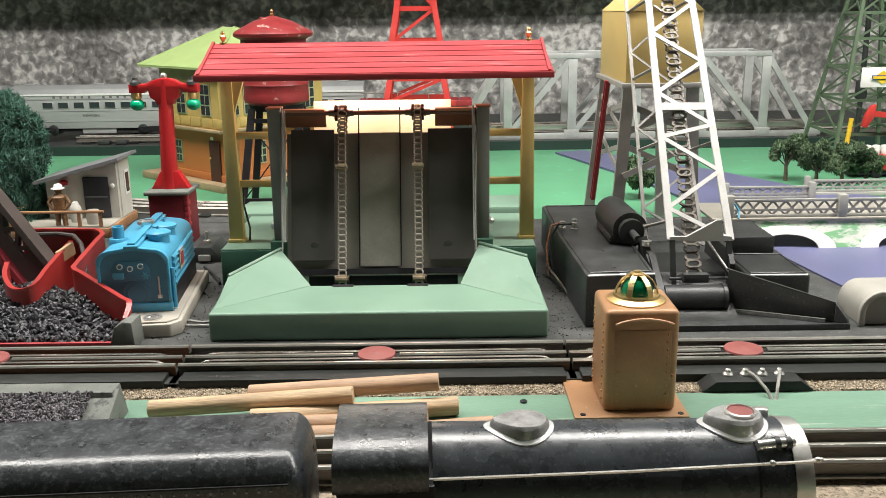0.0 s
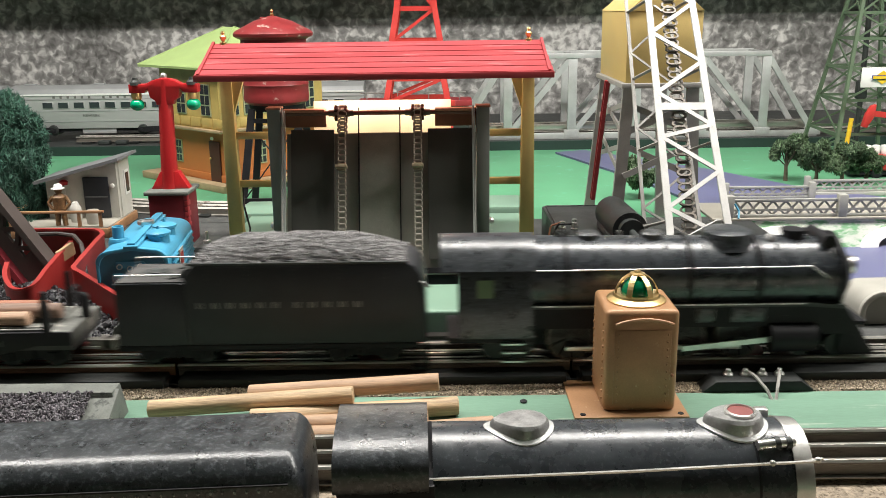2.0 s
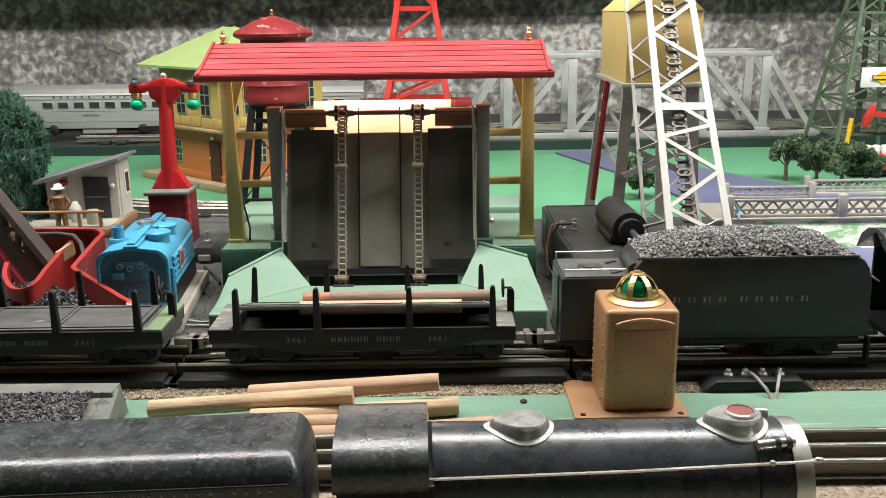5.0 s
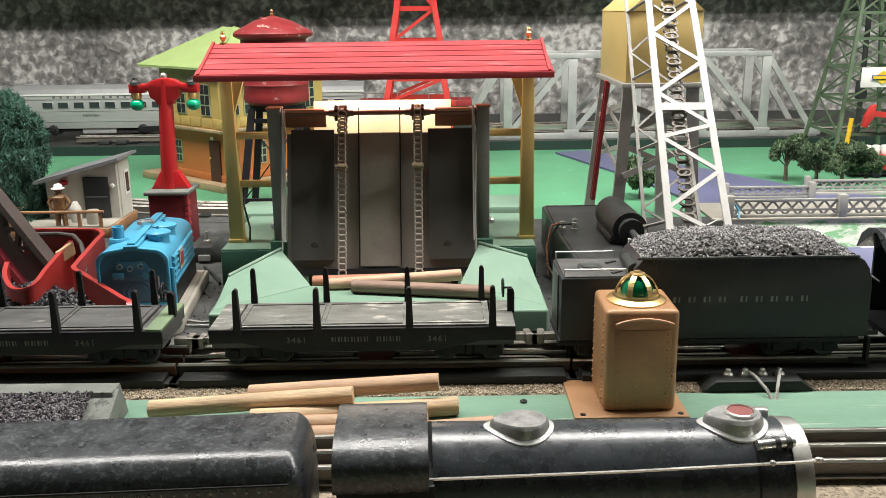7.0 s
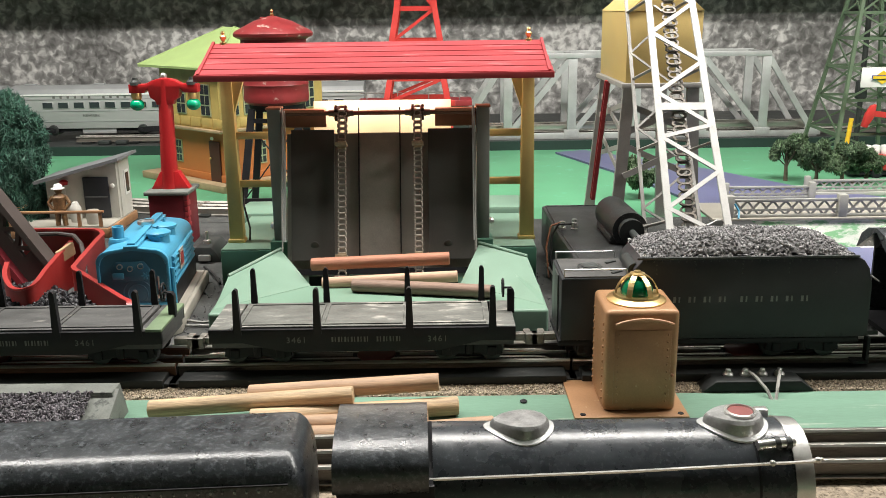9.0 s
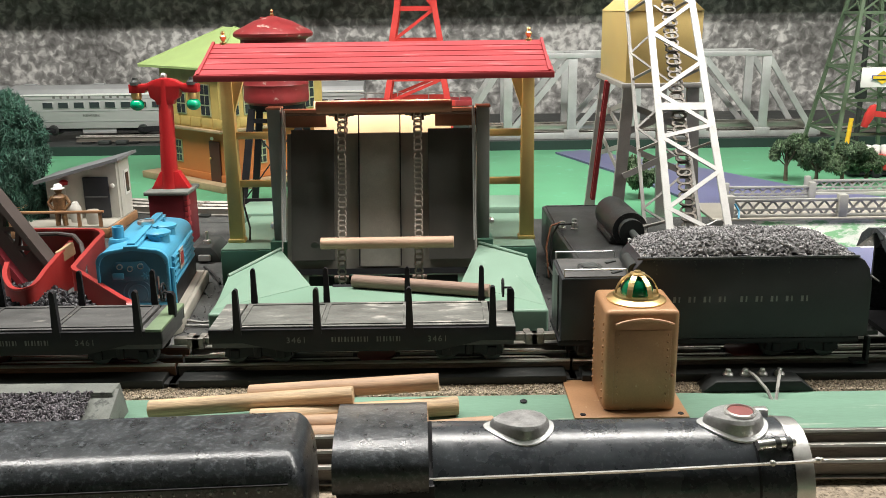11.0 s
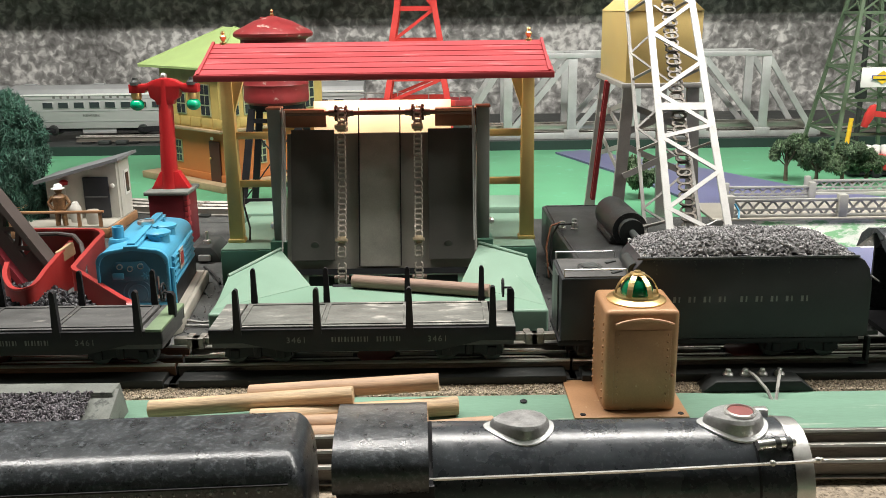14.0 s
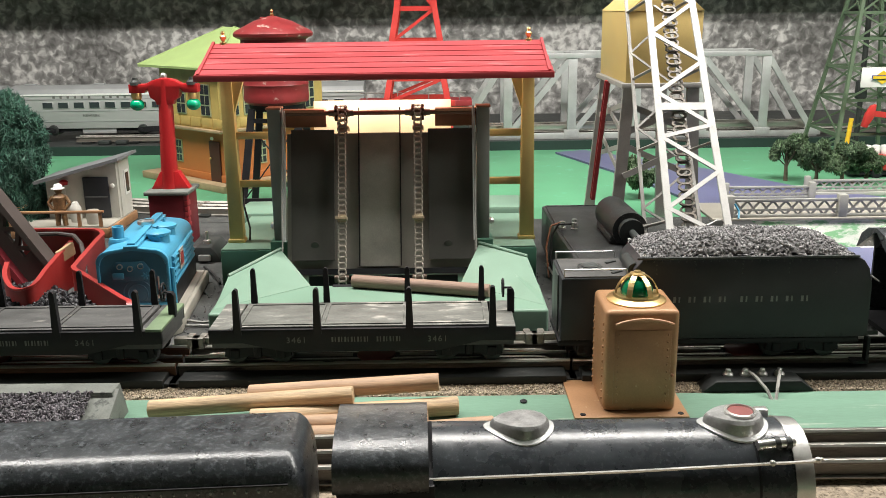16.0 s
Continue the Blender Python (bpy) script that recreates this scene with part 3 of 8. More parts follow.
        part("cap_plate", box(x - 0.0062, x + 0.0062, 0.7585, 0.7735, 0.1585, 0.1602), BRONZE, up)
        part("side_channel", bar((x + s * 0.0082, 0.731, 0.052), (x + s * 0.0082, 0.763, 0.157), 0.0024, 0.006, up=(0, 1, 0)), ALU, t, "scratched silver channel")
    a, b = Vector((0, 0.727, 0.020)), Vector((0, 0.768, 0.146))

    def panel(name, x0, x1, f0, f1, off, th, material, label=""):
        p, q = a.lerp(b, f0), a.lerp(b, f1)
        nrm = Vector((0, -(b - a).z, (b - a).y)).normalized()
        xm = (x0 + x1) / 2
        return part(name, bar((xm, p.y + nrm.y * off, p.z + nrm.z * off), (xm, q.y + nrm.y * off, q.z + nrm.z * off), x1 - x0, th, up=nrm), material, t, label)

    panel("back_panel", -0.1305, 0.0290, 0.05, 0.93, 0, 0.003, DGREY)
    panel("cheek_panel", -0.1265, -0.0905, 0.12, 0.950, 0.0035, 0.003, CHEEK)
    panel("cheek_panel", -0.0115, 0.0262, 0.12, 0.950, 0.0035, 0.003, CHEEK)
    for x in (-0.1070, 0.0045):
        q = a.lerp(b, 0.22)
        part("rivet", ball(x, q.y - 0.0052, q.z + 0.001, 0.0035, 1, 0.12, 1), CHEEK, t)
    panel("centre_panel", -0.0690, -0.0352, 0.08, 0.93, 0.0025, 0.002, MIDGREY)
    for x in (-0.0697, -0.0350):
        panel("guide_wire", x - 0.0005, x + 0.0005, 0.08, 1.09, 0.0040, 0.001, BLACK)
    panel("sill", -0.1305, 0.0290, 0.03, 0.065, 0.004, 0.006, BLACK)
    panel("lower_plate", -0.112, 0.012, -0.06, 0.02, 0.003, 0.003, BLACK)
    # top shaft, brackets and sprockets
    part("shaft", rod((-0.1345, 0.7665, 0.1545), (0.0300, 0.7665, 0.1545), 0.0020, n=12), RUST, t, "rust brown drive shaft")
    for x0, x1 in ((-0.1335, -0.098), (-0.0055, 0.0300)):
        part("bracket_plate", box(x0, x1, 0.771, 0.7735, 0.142, 0.1575, 0.0008), BRONZE, t)
        part("bracket_lip", box(x0, x1, 0.762, 0.772, 0.1555, 0.1580, 0.0006), BRONZE, t)
    for x in (-0.0845, -0.0198):
        bm = B()
        for k in range(8):
            aa = k * math.pi / 4
            for o in (-0.0052, 0.0030):
                bar((x + o, 0.7665 + 0.0042 * math.cos(aa), 0.1545 + 0.0042 * math.sin(aa)), (x + o + 0.0022, 0.7665 + 0.0042 * math.cos(aa), 0.1545 + 0.0042 * math.sin(aa)), 0.0026, 0.0050, bm, up=(0, math.cos(aa), math.sin(aa)))
        rod((x - 0.007, 0.7665, 0.1545), (x + 0.007, 0.7665, 0.1545), 0.0033, n=12, bm=bm)
        part("sprocket", bm, CHAINDARK, t)
        part("collar", rod((x - 0.0105, 0.7665, 0.1545), (x - 0.007, 0.7665, 0.1545), 0.0028, n=12), CHAINDARK, t)
        part("collar", rod((x + 0.007, 0.7665, 0.1545), (x + 0.0105, 0.7665, 0.1545), 0.0028, n=12), CHAINDARK, t)
        part("lower_roller", rod((x - 0.006, 0.7225, 0.022), (x + 0.006, 0.7225, 0.022), 0.0035, n=12), CHAINDARK, t)
    # receiving tray behind
    part("receiving_tray", prism([(0.797, 0.118), (0.803, 0.118), (0.812, 0.1605), (0.808, 0.1605)], "x", -0.1130, 0.0085), CREAM, t, "cream coloured log tray")
    part("rear_chute", box(-0.1130, 0.0085, 0.776, 0.800, 0.0955, 0.0985, 0.0005), DGREY, t)
    for x in (-0.085, -0.020):
        part("lamp_socket", lathe([(0.0040, 0), (0.0046, 0.006), (0.0040, 0.012)], x, 0.790, 0.1900, 14), BRASS, t)
    part("drive_cover", box(-0.2120, -0.1700, 0.905, 0.965, 0.0015, 0.0385, 0.004), LGREEN, t)
    part("drive_cover", box(0.0460, 0.0850, 0.905, 0.965, 0.0015, 0.0420, 0.004), LGREEN, t)
    part("knob", ball(-0.1480, 0.774, 0.0560, 0.0035), STEEL, t)
    part("knob", ball(0.0425, 0.774, 0.0580, 0.003), STEEL, t)
    wire([(-0.179, 0.80, 0.086), (-0.177, 0.79, 0.070), (-0.173, 0.79, 0.050), (-0.176, 0.80, 0.037)], 0.0009, WIRE, "cable", t, "black lead")
    wire([(-0.1325, 0.757, 0.1605), (-0.1315, 0.752, 0.150), (-0.1335, 0.738, 0.090), (-0.1330, 0.724, 0.045)], 0.0007, WIREGREY, "lead", t, "pale lead")
    wire([(0.0265, 0.757, 0.1605), (0.0275, 0.752, 0.150), (0.0270, 0.738, 0.090), (0.0275, 0.724, 0.045)], 0.0007, WIREGREY, "lead", t, "pale lead")
    return t


loader = log_loader()
for x in (-0.085, -0.020):
    d = bpy.data.lights.new("roof_bulb", "POINT")
    d.energy, d.color, d.shadow_soft_size = 0.17, (1.0, 0.92, 0.76), 0.004
    bulb = new("roof_bulb", d)
    bulb.location = (x, 0.790, 0.183)

# the two endless chains run round the sprockets in separate links
CH_A, CH_B, CH_R, LINKS = Vector((0.716, 0.0235)), Vector((0.7615, 0.1555)), 0.0058, 66
CH_L = (CH_B - CH_A).length
CH_U = (CH_B - CH_A).normalized()
CH_N = Vector((-CH_U.y, CH_U.x))
LOOP = 2 * CH_L + 2 * math.pi * CH_R
LEAN = math.degrees(math.atan2(CH_U.x, CH_U.y))


def chain_place(s):
    """The place (y, z) and turn about x, in degrees, at the way s along the loop."""
    s %= LOOP
    arc = math.pi * CH_R
    if s < CH_L:
        p, turn = CH_A + CH_U * s, 0
    elif s < CH_L + arc:
        turn = (s - CH_L) / CH_R
        p = CH_B - CH_N * CH_R + (CH_N * math.cos(turn) + CH_U * math.sin(turn)) * CH_R
    elif s < 2 * CH_L + arc:
        p, turn = CH_B - CH_N * 2 * CH_R - CH_U * (s - CH_L - arc), math.pi
    else:
        turn = math.pi + (s - 2 * CH_L - arc) / CH_R
        p = CH_A - CH_N * CH_R + (CH_N * math.cos(turn) + CH_U * math.sin(turn)) * CH_R
    return p, -math.degrees(turn) - LEAN


TRAVEL = [(0, 0), (7.6, 0), (8.0, 0.008), (8.5, 0.012), (9.0, 0.0185), (9.2, 0.0225), (9.5, 0.040), (16.0, 0.040 + 6.5 * 0.0683)]


def travel(t):
    for (t0, s0), (t1, s1) in zip(TRAVEL, TRAVEL[1:]):
        if t <= t1:
            return s0 + (s1 - s0) * (t - t0) / (t1 - t0)
    return TRAVEL[-1][1]


def when(s):
    for (t0, s0), (t1, s1) in zip(TRAVEL[1:], TRAVEL[2:]):
        if s <= s1:
            return t0 + (t1 - t0) * (s - s0) / (s1 - s0)
    return 16.0


def chain_parts():
    """The links and lugs of both chains, each at its own origin: (object, x, first way)."""
    made = []
    half = LOOP / LINKS / 2
    bm = B()
    for sx in (-1, 1):
        pts = [(sx * 0.0019, 0, -half), (sx * 0.0031, -0.0004, -half * 0.40), (sx * 0.0031, -0.0004, half * 0.40), (sx * 0.0019, 0, half)]
        for p, q in zip(pts, pts[1:]):
            rod(p, q, 0.00078, n=5, bm=bm)
    rod((-0.0024, -0.0004, -half * 0.9), (0.0024, -0.0004, -half * 0.9), 0.0010, n=6, bm=bm)
    link = bpy.data.meshes.new("chain_link")
    bm.to_mesh(link)
    bm.free()
    link.materials.append(CHAIN)
    bm = box(-0.0048, 0.0048, -0.0095, 0.0005, -0.0012, 0.0012, 0.0003)
    box(-0.0034, 0.0034, -0.0015, 0.0008, -0.0028, 0.0034, 0.0003, bm)
    lug = bpy.data.meshes.new("chain_lug")
    bm.to_mesh(lug)
    bm.free()
    lug.materials.append(LUGBRASS)
    for x in (-0.0835, -0.0200):
        for k in range(LINKS):
            ob = new("chain_link", link)
            ob.parent = loader
            made.append((ob, x, k * LOOP / LINKS))
        for k in range(3):
            ob = new("chain_lug", lug)
            ob.parent = loader
            ob["label"] = "bright steel chain lug"
            made.append((ob, x, k * LOOP / 3 - (0.0, 0.012, 0.013)[k]))
    return made


chains = chain_parts()


# ---- the train that moves ----
def truck(cx, y, z, parent, wheel_r=0.0075, base=0.030, mat_frame=BLACK):
    """A four wheel truck seen from its side."""
    for side in (-1, 1):
        yy = y + side * 0.0195
        bm = prism([(cx - base / 2 - 0.007, z + 0.006), (cx - base / 2 - 0.006, z + 0.013), (cx - 0.006, z + 0.015), (cx + 0.006, z + 0.015), (cx + base / 2 + 0.006, z + 0.013), (cx + base / 2 + 0.007, z + 0.006),
                    (cx + base / 2, z + 0.004), (cx + 0.006, z + 0.006), (cx - 0.006, z + 0.006), (cx - base / 2, z + 0.004)], "y", yy - 0.0015, yy + 0.0015)
        f = part("truck_frame", bm, mat_frame, parent)
        for s in (-1, 1):
            part("journal_box", box(cx + s * base / 2 - 0.003, cx + s * base / 2 + 0.003, yy - 0.003, yy + 0.003, z + 0.005, z + 0.011, 0.0006), mat_frame, f)
        part("spring", rod((cx, yy + side * 0.001, z + 0.006), (cx, yy + side * 0.001, z + 0.013), 0.003, n=8), mat_frame, f)
        for s in (-1, 1):
            wx, wy = cx + s * base / 2, y + side * 0.0155
            part("wheel", rod((wx, wy - side * 0.003, z + wheel_r), (wx, wy + side * 0.0015, z + wheel_r), wheel_r + 0.001, wheel_r, n=24), DARKSTEEL, parent)


def coupler(x, y, z, s, parent):
    bm = box(min(x, x + s * 0.014), max(x, x + s * 0.014), y - 0.003, y + 0.003, z, z + 0.005, 0.0006)
    box(min(x + s * 0.012, x + s * 0.021), max(x + s * 0.012, x + s * 0.021), y - 0.006, y + 0.001, z - 0.002, z + 0.006, 0.001, bm)
    box(min(x + s * 0.017, x + s * 0.022), max(x + s * 0.017, x + s * 0.022), y - 0.001, y + 0.006, z - 0.002, z + 0.006, 0.001, bm)
    part("coupler", bm, DULLRAIL, parent)


CY, RZ = 0.580, 0.0125


def flat_car(x0, x1, mirrored, label):
    cx = (x0 + x1) / 2
    t = thing("log_car", cx, CY, RZ, label, "flat car", "log dump cars")
    yf, yb = CY - 0.0275, CY + 0.0265
    deck = DARKDECK if mirrored else DECK
    # open middle over which the tray lies
    part("side_sill", prism([(x0, 0.030), (x0, 0.0392), (x1, 0.0392), (x1, 0.030), (x1 - 0.022, 0.030), (x1 - 0.05, 0.0235), (x0 + 0.05, 0.0235), (x0 + 0.022, 0.030)], "y", yf, yf + 0.003, None, 0.0004), BLACK, t)
    part("side_sill", prism([(x0, 0.030), (x0, 0.0392), (x1, 0.0392), (x1, 0.030), (x1 - 0.022, 0.030), (x1 - 0.05, 0.0235), (x0 + 0.05, 0.0235), (x0 + 0.022, 0.030)], "y", yb - 0.003, yb, None, 0.0004), BLACK, t)
    part("floor_pan", box(x0 + 0.001, x1 - 0.001, yf + 0.003, yb - 0.003, 0.026, 0.0295), DARKDECK, t)
    for a, b in ((x0, x0 + 0.0145), (x1 - 0.0145, x1)):
        part("end_deck", box(a, b, yf + 0.0005, yb - 0.0005, 0.0300, 0.0398, 0.0006), deck, t)
    for k in (0.28, 0.5, 0.72):
        xx = x0 + (x1 - x0) * k
        part("crossbeam", box(xx - 0.003, xx + 0.003, yf + 0.003, yb - 0.003, 0.029, 0.034), BLACK, t)
    # front stakes stay, the rear ones are on the tray
    for f in (0.095, 0.355, 0.655, 0.925):
        xx = x0 + (x1 - x0) * f
        part("stake", prism([(xx - 0.0026, 0.036), (xx + 0.0026, 0.036), (xx + 0.0016, 0.0655), (xx + 0.0006, 0.0668), (xx - 0.0006, 0.0668), (xx - 0.0016, 0.0655)], "y", yf - 0.0008, yf + 0.0030), BLACK, t)
    hinge = (cx, yb - 0.001, 0.0392)
    tray = part("dump_tray", box(x0 + 0.016, x1 - 0.016, yf + 0.0035, yb - 0.001, 0.0372, 0.0402, 0.0005), deck, t, "scuffed grey dump tray", at=hinge)
    w = (x1 - x0 - 0.036) / 3
    for k in range(3):
        a = x0 + 0.018 + k * w
        bm = B()
        box(a + 0.001, a + w - 0.001, yf + 0.006, yf + 0.0072, 0.0402, 0.0409, bm=bm)
        box(a + 0.001, a + w - 0.001, yb - 0.007, yb - 0.0058, 0.0402, 0.0409, bm=bm)
        box(a + 0.001, a + 0.0022, yf + 0.0074, yb - 0.0072, 0.0402, 0.0409, bm=bm)
        box(a + w - 0.0022, a + w - 0.001, yf + 0.0074, yb - 0.0072, 0.0402, 0.0409, bm=bm)
        part("tray_rib", bm, deck, tray)
    for f in (0.10, 0.355, 0.64, 0.90):
        xx = x0 + (x1 - x0) * f
        part("tray_stake", prism([(xx - 0.0024, 0.036), (xx + 0.0024, 0.036), (xx + 0.0016, 0.064), (xx + 0.0006, 0.0655), (xx - 0.0006, 0.0655), (xx - 0.0016, 0.064)], "y", yb - 0.0022, yb), BLACK, tray)
    truck(x0 + 0.030, CY, RZ, t)
    truck(x1 - 0.030, CY, RZ, t)
    coupler(x0, CY, 0.020, -1, t)
    coupler(x1, CY, 0.020, 1, t)
    # brake stand
    xx, yw = x1 - 0.0008, CY + 0.004
    part("brake_stand", prism([(xx - 0.0026, 0.0385), (xx + 0.0022, 0.0385), (xx + 0.0022, 0.0535), (xx + 0.0006, 0.0560), (xx - 0.0026, 0.0560)], "y", yw - 0.0025, yw + 0.0025, None, 0.0004), BLACK, t)
    bw = B()
    for k in range(16):
        p, q = [(xx - 0.0055, yw + 0.0058 * math.cos(math.pi * m / 8), 0.0560 + 0.0058 * math.sin(math.pi * m / 8)) for m in (k, k + 1)]
        rod(p, q, 0.0008, n=5, bm=bw)
        if k % 4 == 0:
            rod((xx - 0.0055, yw, 0.0560), p, 0.0006, n=5, bm=bw)
    rod((xx - 0.0055, yw, 0.0560), (xx, yw, 0.0560), 0.0008, n=6, bm=bw)
    part("brake_wheel", bw, BLACK, t)
    for f in (0.285, 0.745):
        words("car_number", "3461", 0.0056, x0 + (x1 - x0) * f, yf - 0.0002, 0.0300, INKFAINT, t)
    bm = B()
    for k in range(11):
        a = x0 + (x1 - x0) * (0.40 + 0.021 * k)
        if k != 6:
            box(a, a + 0.0011, yf - 0.0003, yf + 0.0002, 0.0304, 0.0338, bm=bm)
            box(a + 0.0021, a + 0.0027, yf - 0.0003, yf + 0.0002, 0.0304, 0.0338, bm=bm)
    part("lettering_bar", bm, INKFAINT, t)
    return t, tray


car_a, tray_a = flat_car(-0.1530, 0.0465, False, "black log dump car with stakes and a scuffed grey tray")
car_b, tray_b = flat_car(-0.3800, -0.1835, True, "black log dump car with one faded green end")
part("green_end", box(-0.1940, -0.1830, CY - 0.0278, CY + 0.0268, 0.0385, 0.0406, 0.0006), LGREEN2, car_b, "faded green end sill")


def tender():
    x0, x1 = 0.0760, 0.2775
    t = thing("coal_tender", 0.172, CY, RZ, "black riveted tender heaped with grey coal", "tender")
    yf, yb = CY - 0.0240, CY + 0.0240
    part("body", prism([(0.122, 0.0275), (0.122, 0.075), (0.129, 0.0835), (0.2655, 0.0825), (0.2705, 0.0800), (0.2745, 0.0740), (0.2768, 0.0640), (0.2775, 0.0275)], "y", yf, yb, None, 0.0016), TENDERBLACK, t)
    part("rear_deck", box(x0, 0.1225, yf, yb, 0.0275, 0.0700, 0.0012), TENDERBLACK, t)
    part("deck_plate", box(x0 + 0.002, 0.121, yf + 0.002, yb - 0.002, 0.0700, 0.0708), DARKDECK, t)
    for r in (0.0085, 0.0058):
        part("water_hatch", lathe([(r, 0), (r, 0.0008), (r - 0.0008, 0.0012), (r - 0.0016, 0.0006)], 0.098, CY, 0.0708 + (0.0085 - r) * 0.2, 24), DARKSTEEL, t)
    for y in (CY - 0.014, CY - 0.007, CY + 0.010):
        part("deck_cleat", bar((0.110, y - 0.002, 0.0712), (0.117, y + 0.003, 0.0712), 0.0022, 0.0010, up=(0, 0, 1)), DARKSTEEL, t)
    part("tool_roll", rod((0.1235, yf + 0.004, 0.0745), (0.1235, CY + 0.006, 0.0745), 0.0042, n=16), DARKSTEEL, t)
    for y in (yf + 0.002, yb - 0.002):
        wire([(x0 + 0.002, y, 0.070), (x0 + 0.002, y, 0.0755), (0.118, y, 0.0755), (0.119, y, 0.071)], 0.0005, PEWTER, "handrail", t)
    part("ladder", box(x0 - 0.001, x0 + 0.0015, CY - 0.012, CY + 0.004, 0.030, 0.069), DARKSTEEL, t)
    part("floor", box(x0 - 0.001, 0.272, yf + 0.001, yb - 0.001, 0.0235, 0.0275, 0.0006), BLACK, t)
    part("side_rail", box(0.124, 0.2665, yf - 0.001, yf + 0.001, 0.0820, 0.0835, 0.0004), DARKSTEEL, t)

    def heap(x, y):
        u = (x - 0.195) / 0.068
        v = (y - CY) / 0.0225
        return 0.0835 + 0.0125 * max(0, 1 - u ** 4) * max(0, 1 - v * v) ** 0.6 + 0.0015 * noise.noise((x * 90, y * 90, 1))

    bm = B()
    nx, ny = 40, 14
    grid = [[bm.verts.new((0.127 + 0.137 * i / nx, yf + 0.002 + 0.044 * j / ny, heap(0.127 + 0.137 * i / nx, yf + 0.002 + 0.044 * j / ny) - 0.0005)) for j in range(ny + 1)] for i in range(nx + 1)]
    for i in range(nx):
        for j in range(ny):
            bm.faces.new((grid[i][j], grid[i + 1][j], grid[i + 1][j + 1], grid[i][j + 1]))
    part("coal_bed", bm, COALGREY, t)

    def spot(r):
        x, y = r.uniform(0.1275, 0.2645), r.uniform(yf + 0.0002, yb - 0.001)
        return (x, y, heap(x, y) + r.uniform(-0.0004, 0.0006))

    lumps("loose_coal", 4200, spot, 0.00130, COALGREY, t, "loose grey coal")
    bm = B()
    for x in (0.137, 0.162, 0.192, 0.222, 0.252):
        for k in range(3):
            ball(x, yf, 0.0785 - k * 0.003, 0.0006, bm=bm, n=6)
    for k in range(26):
        ball(0.130 + k * 0.0052, yf, 0.0805, 0.0005, bm=bm, n=6)
        ball(0.130 + k * 0.0052, yf, 0.0300, 0.0005, bm=bm, n=6)
    part("rivet_row", bm, DARKSTEEL, t, kind="stuff")
    bm = B()
    for a, count in ((0.1290, 6), (0.1920, 5)):
        for k in range(count):
            box(a + k * 0.0098, a + k * 0.0098 + 0.0016, yf - 0.0003, yf + 0.0002, 0.0530, 0.0568, bm=bm)
            box(a + k * 0.0098 + 0.0034, a + k * 0.0098 + 0.0044, yf - 0.0003, yf + 0.0002, 0.0530, 0.0568, bm=bm)
    part("lettering_bar", bm, INK, t)
    truck(0.112, CY, RZ, t, 0.0082, 0.034)
    truck(0.236, CY, RZ, t, 0.0082, 0.034)
    part("grab_iron", rod((0.2745, yf - 0.001, 0.0700), (0.2800, yf - 0.001, 0.0660), 0.0006, n=6), PEWTER, t)
    part("step", box(0.268, 0.278, yf - 0.003, yf + 0.004, 0.010, 0.012), BLACK, t)
    part("step_hanger", box(0.2765, 0.2785, yf - 0.002, yf + 0.003, 0.010, 0.028), BLACK, t)
    coupler(x0, CY, 0.020, -1, t)
    part("drawbar", box(0.2715, 0.294, CY - 0.004, CY + 0.004, 0.0215, 0.0245), DARKSTEEL, t)
    return t


tend = tender()


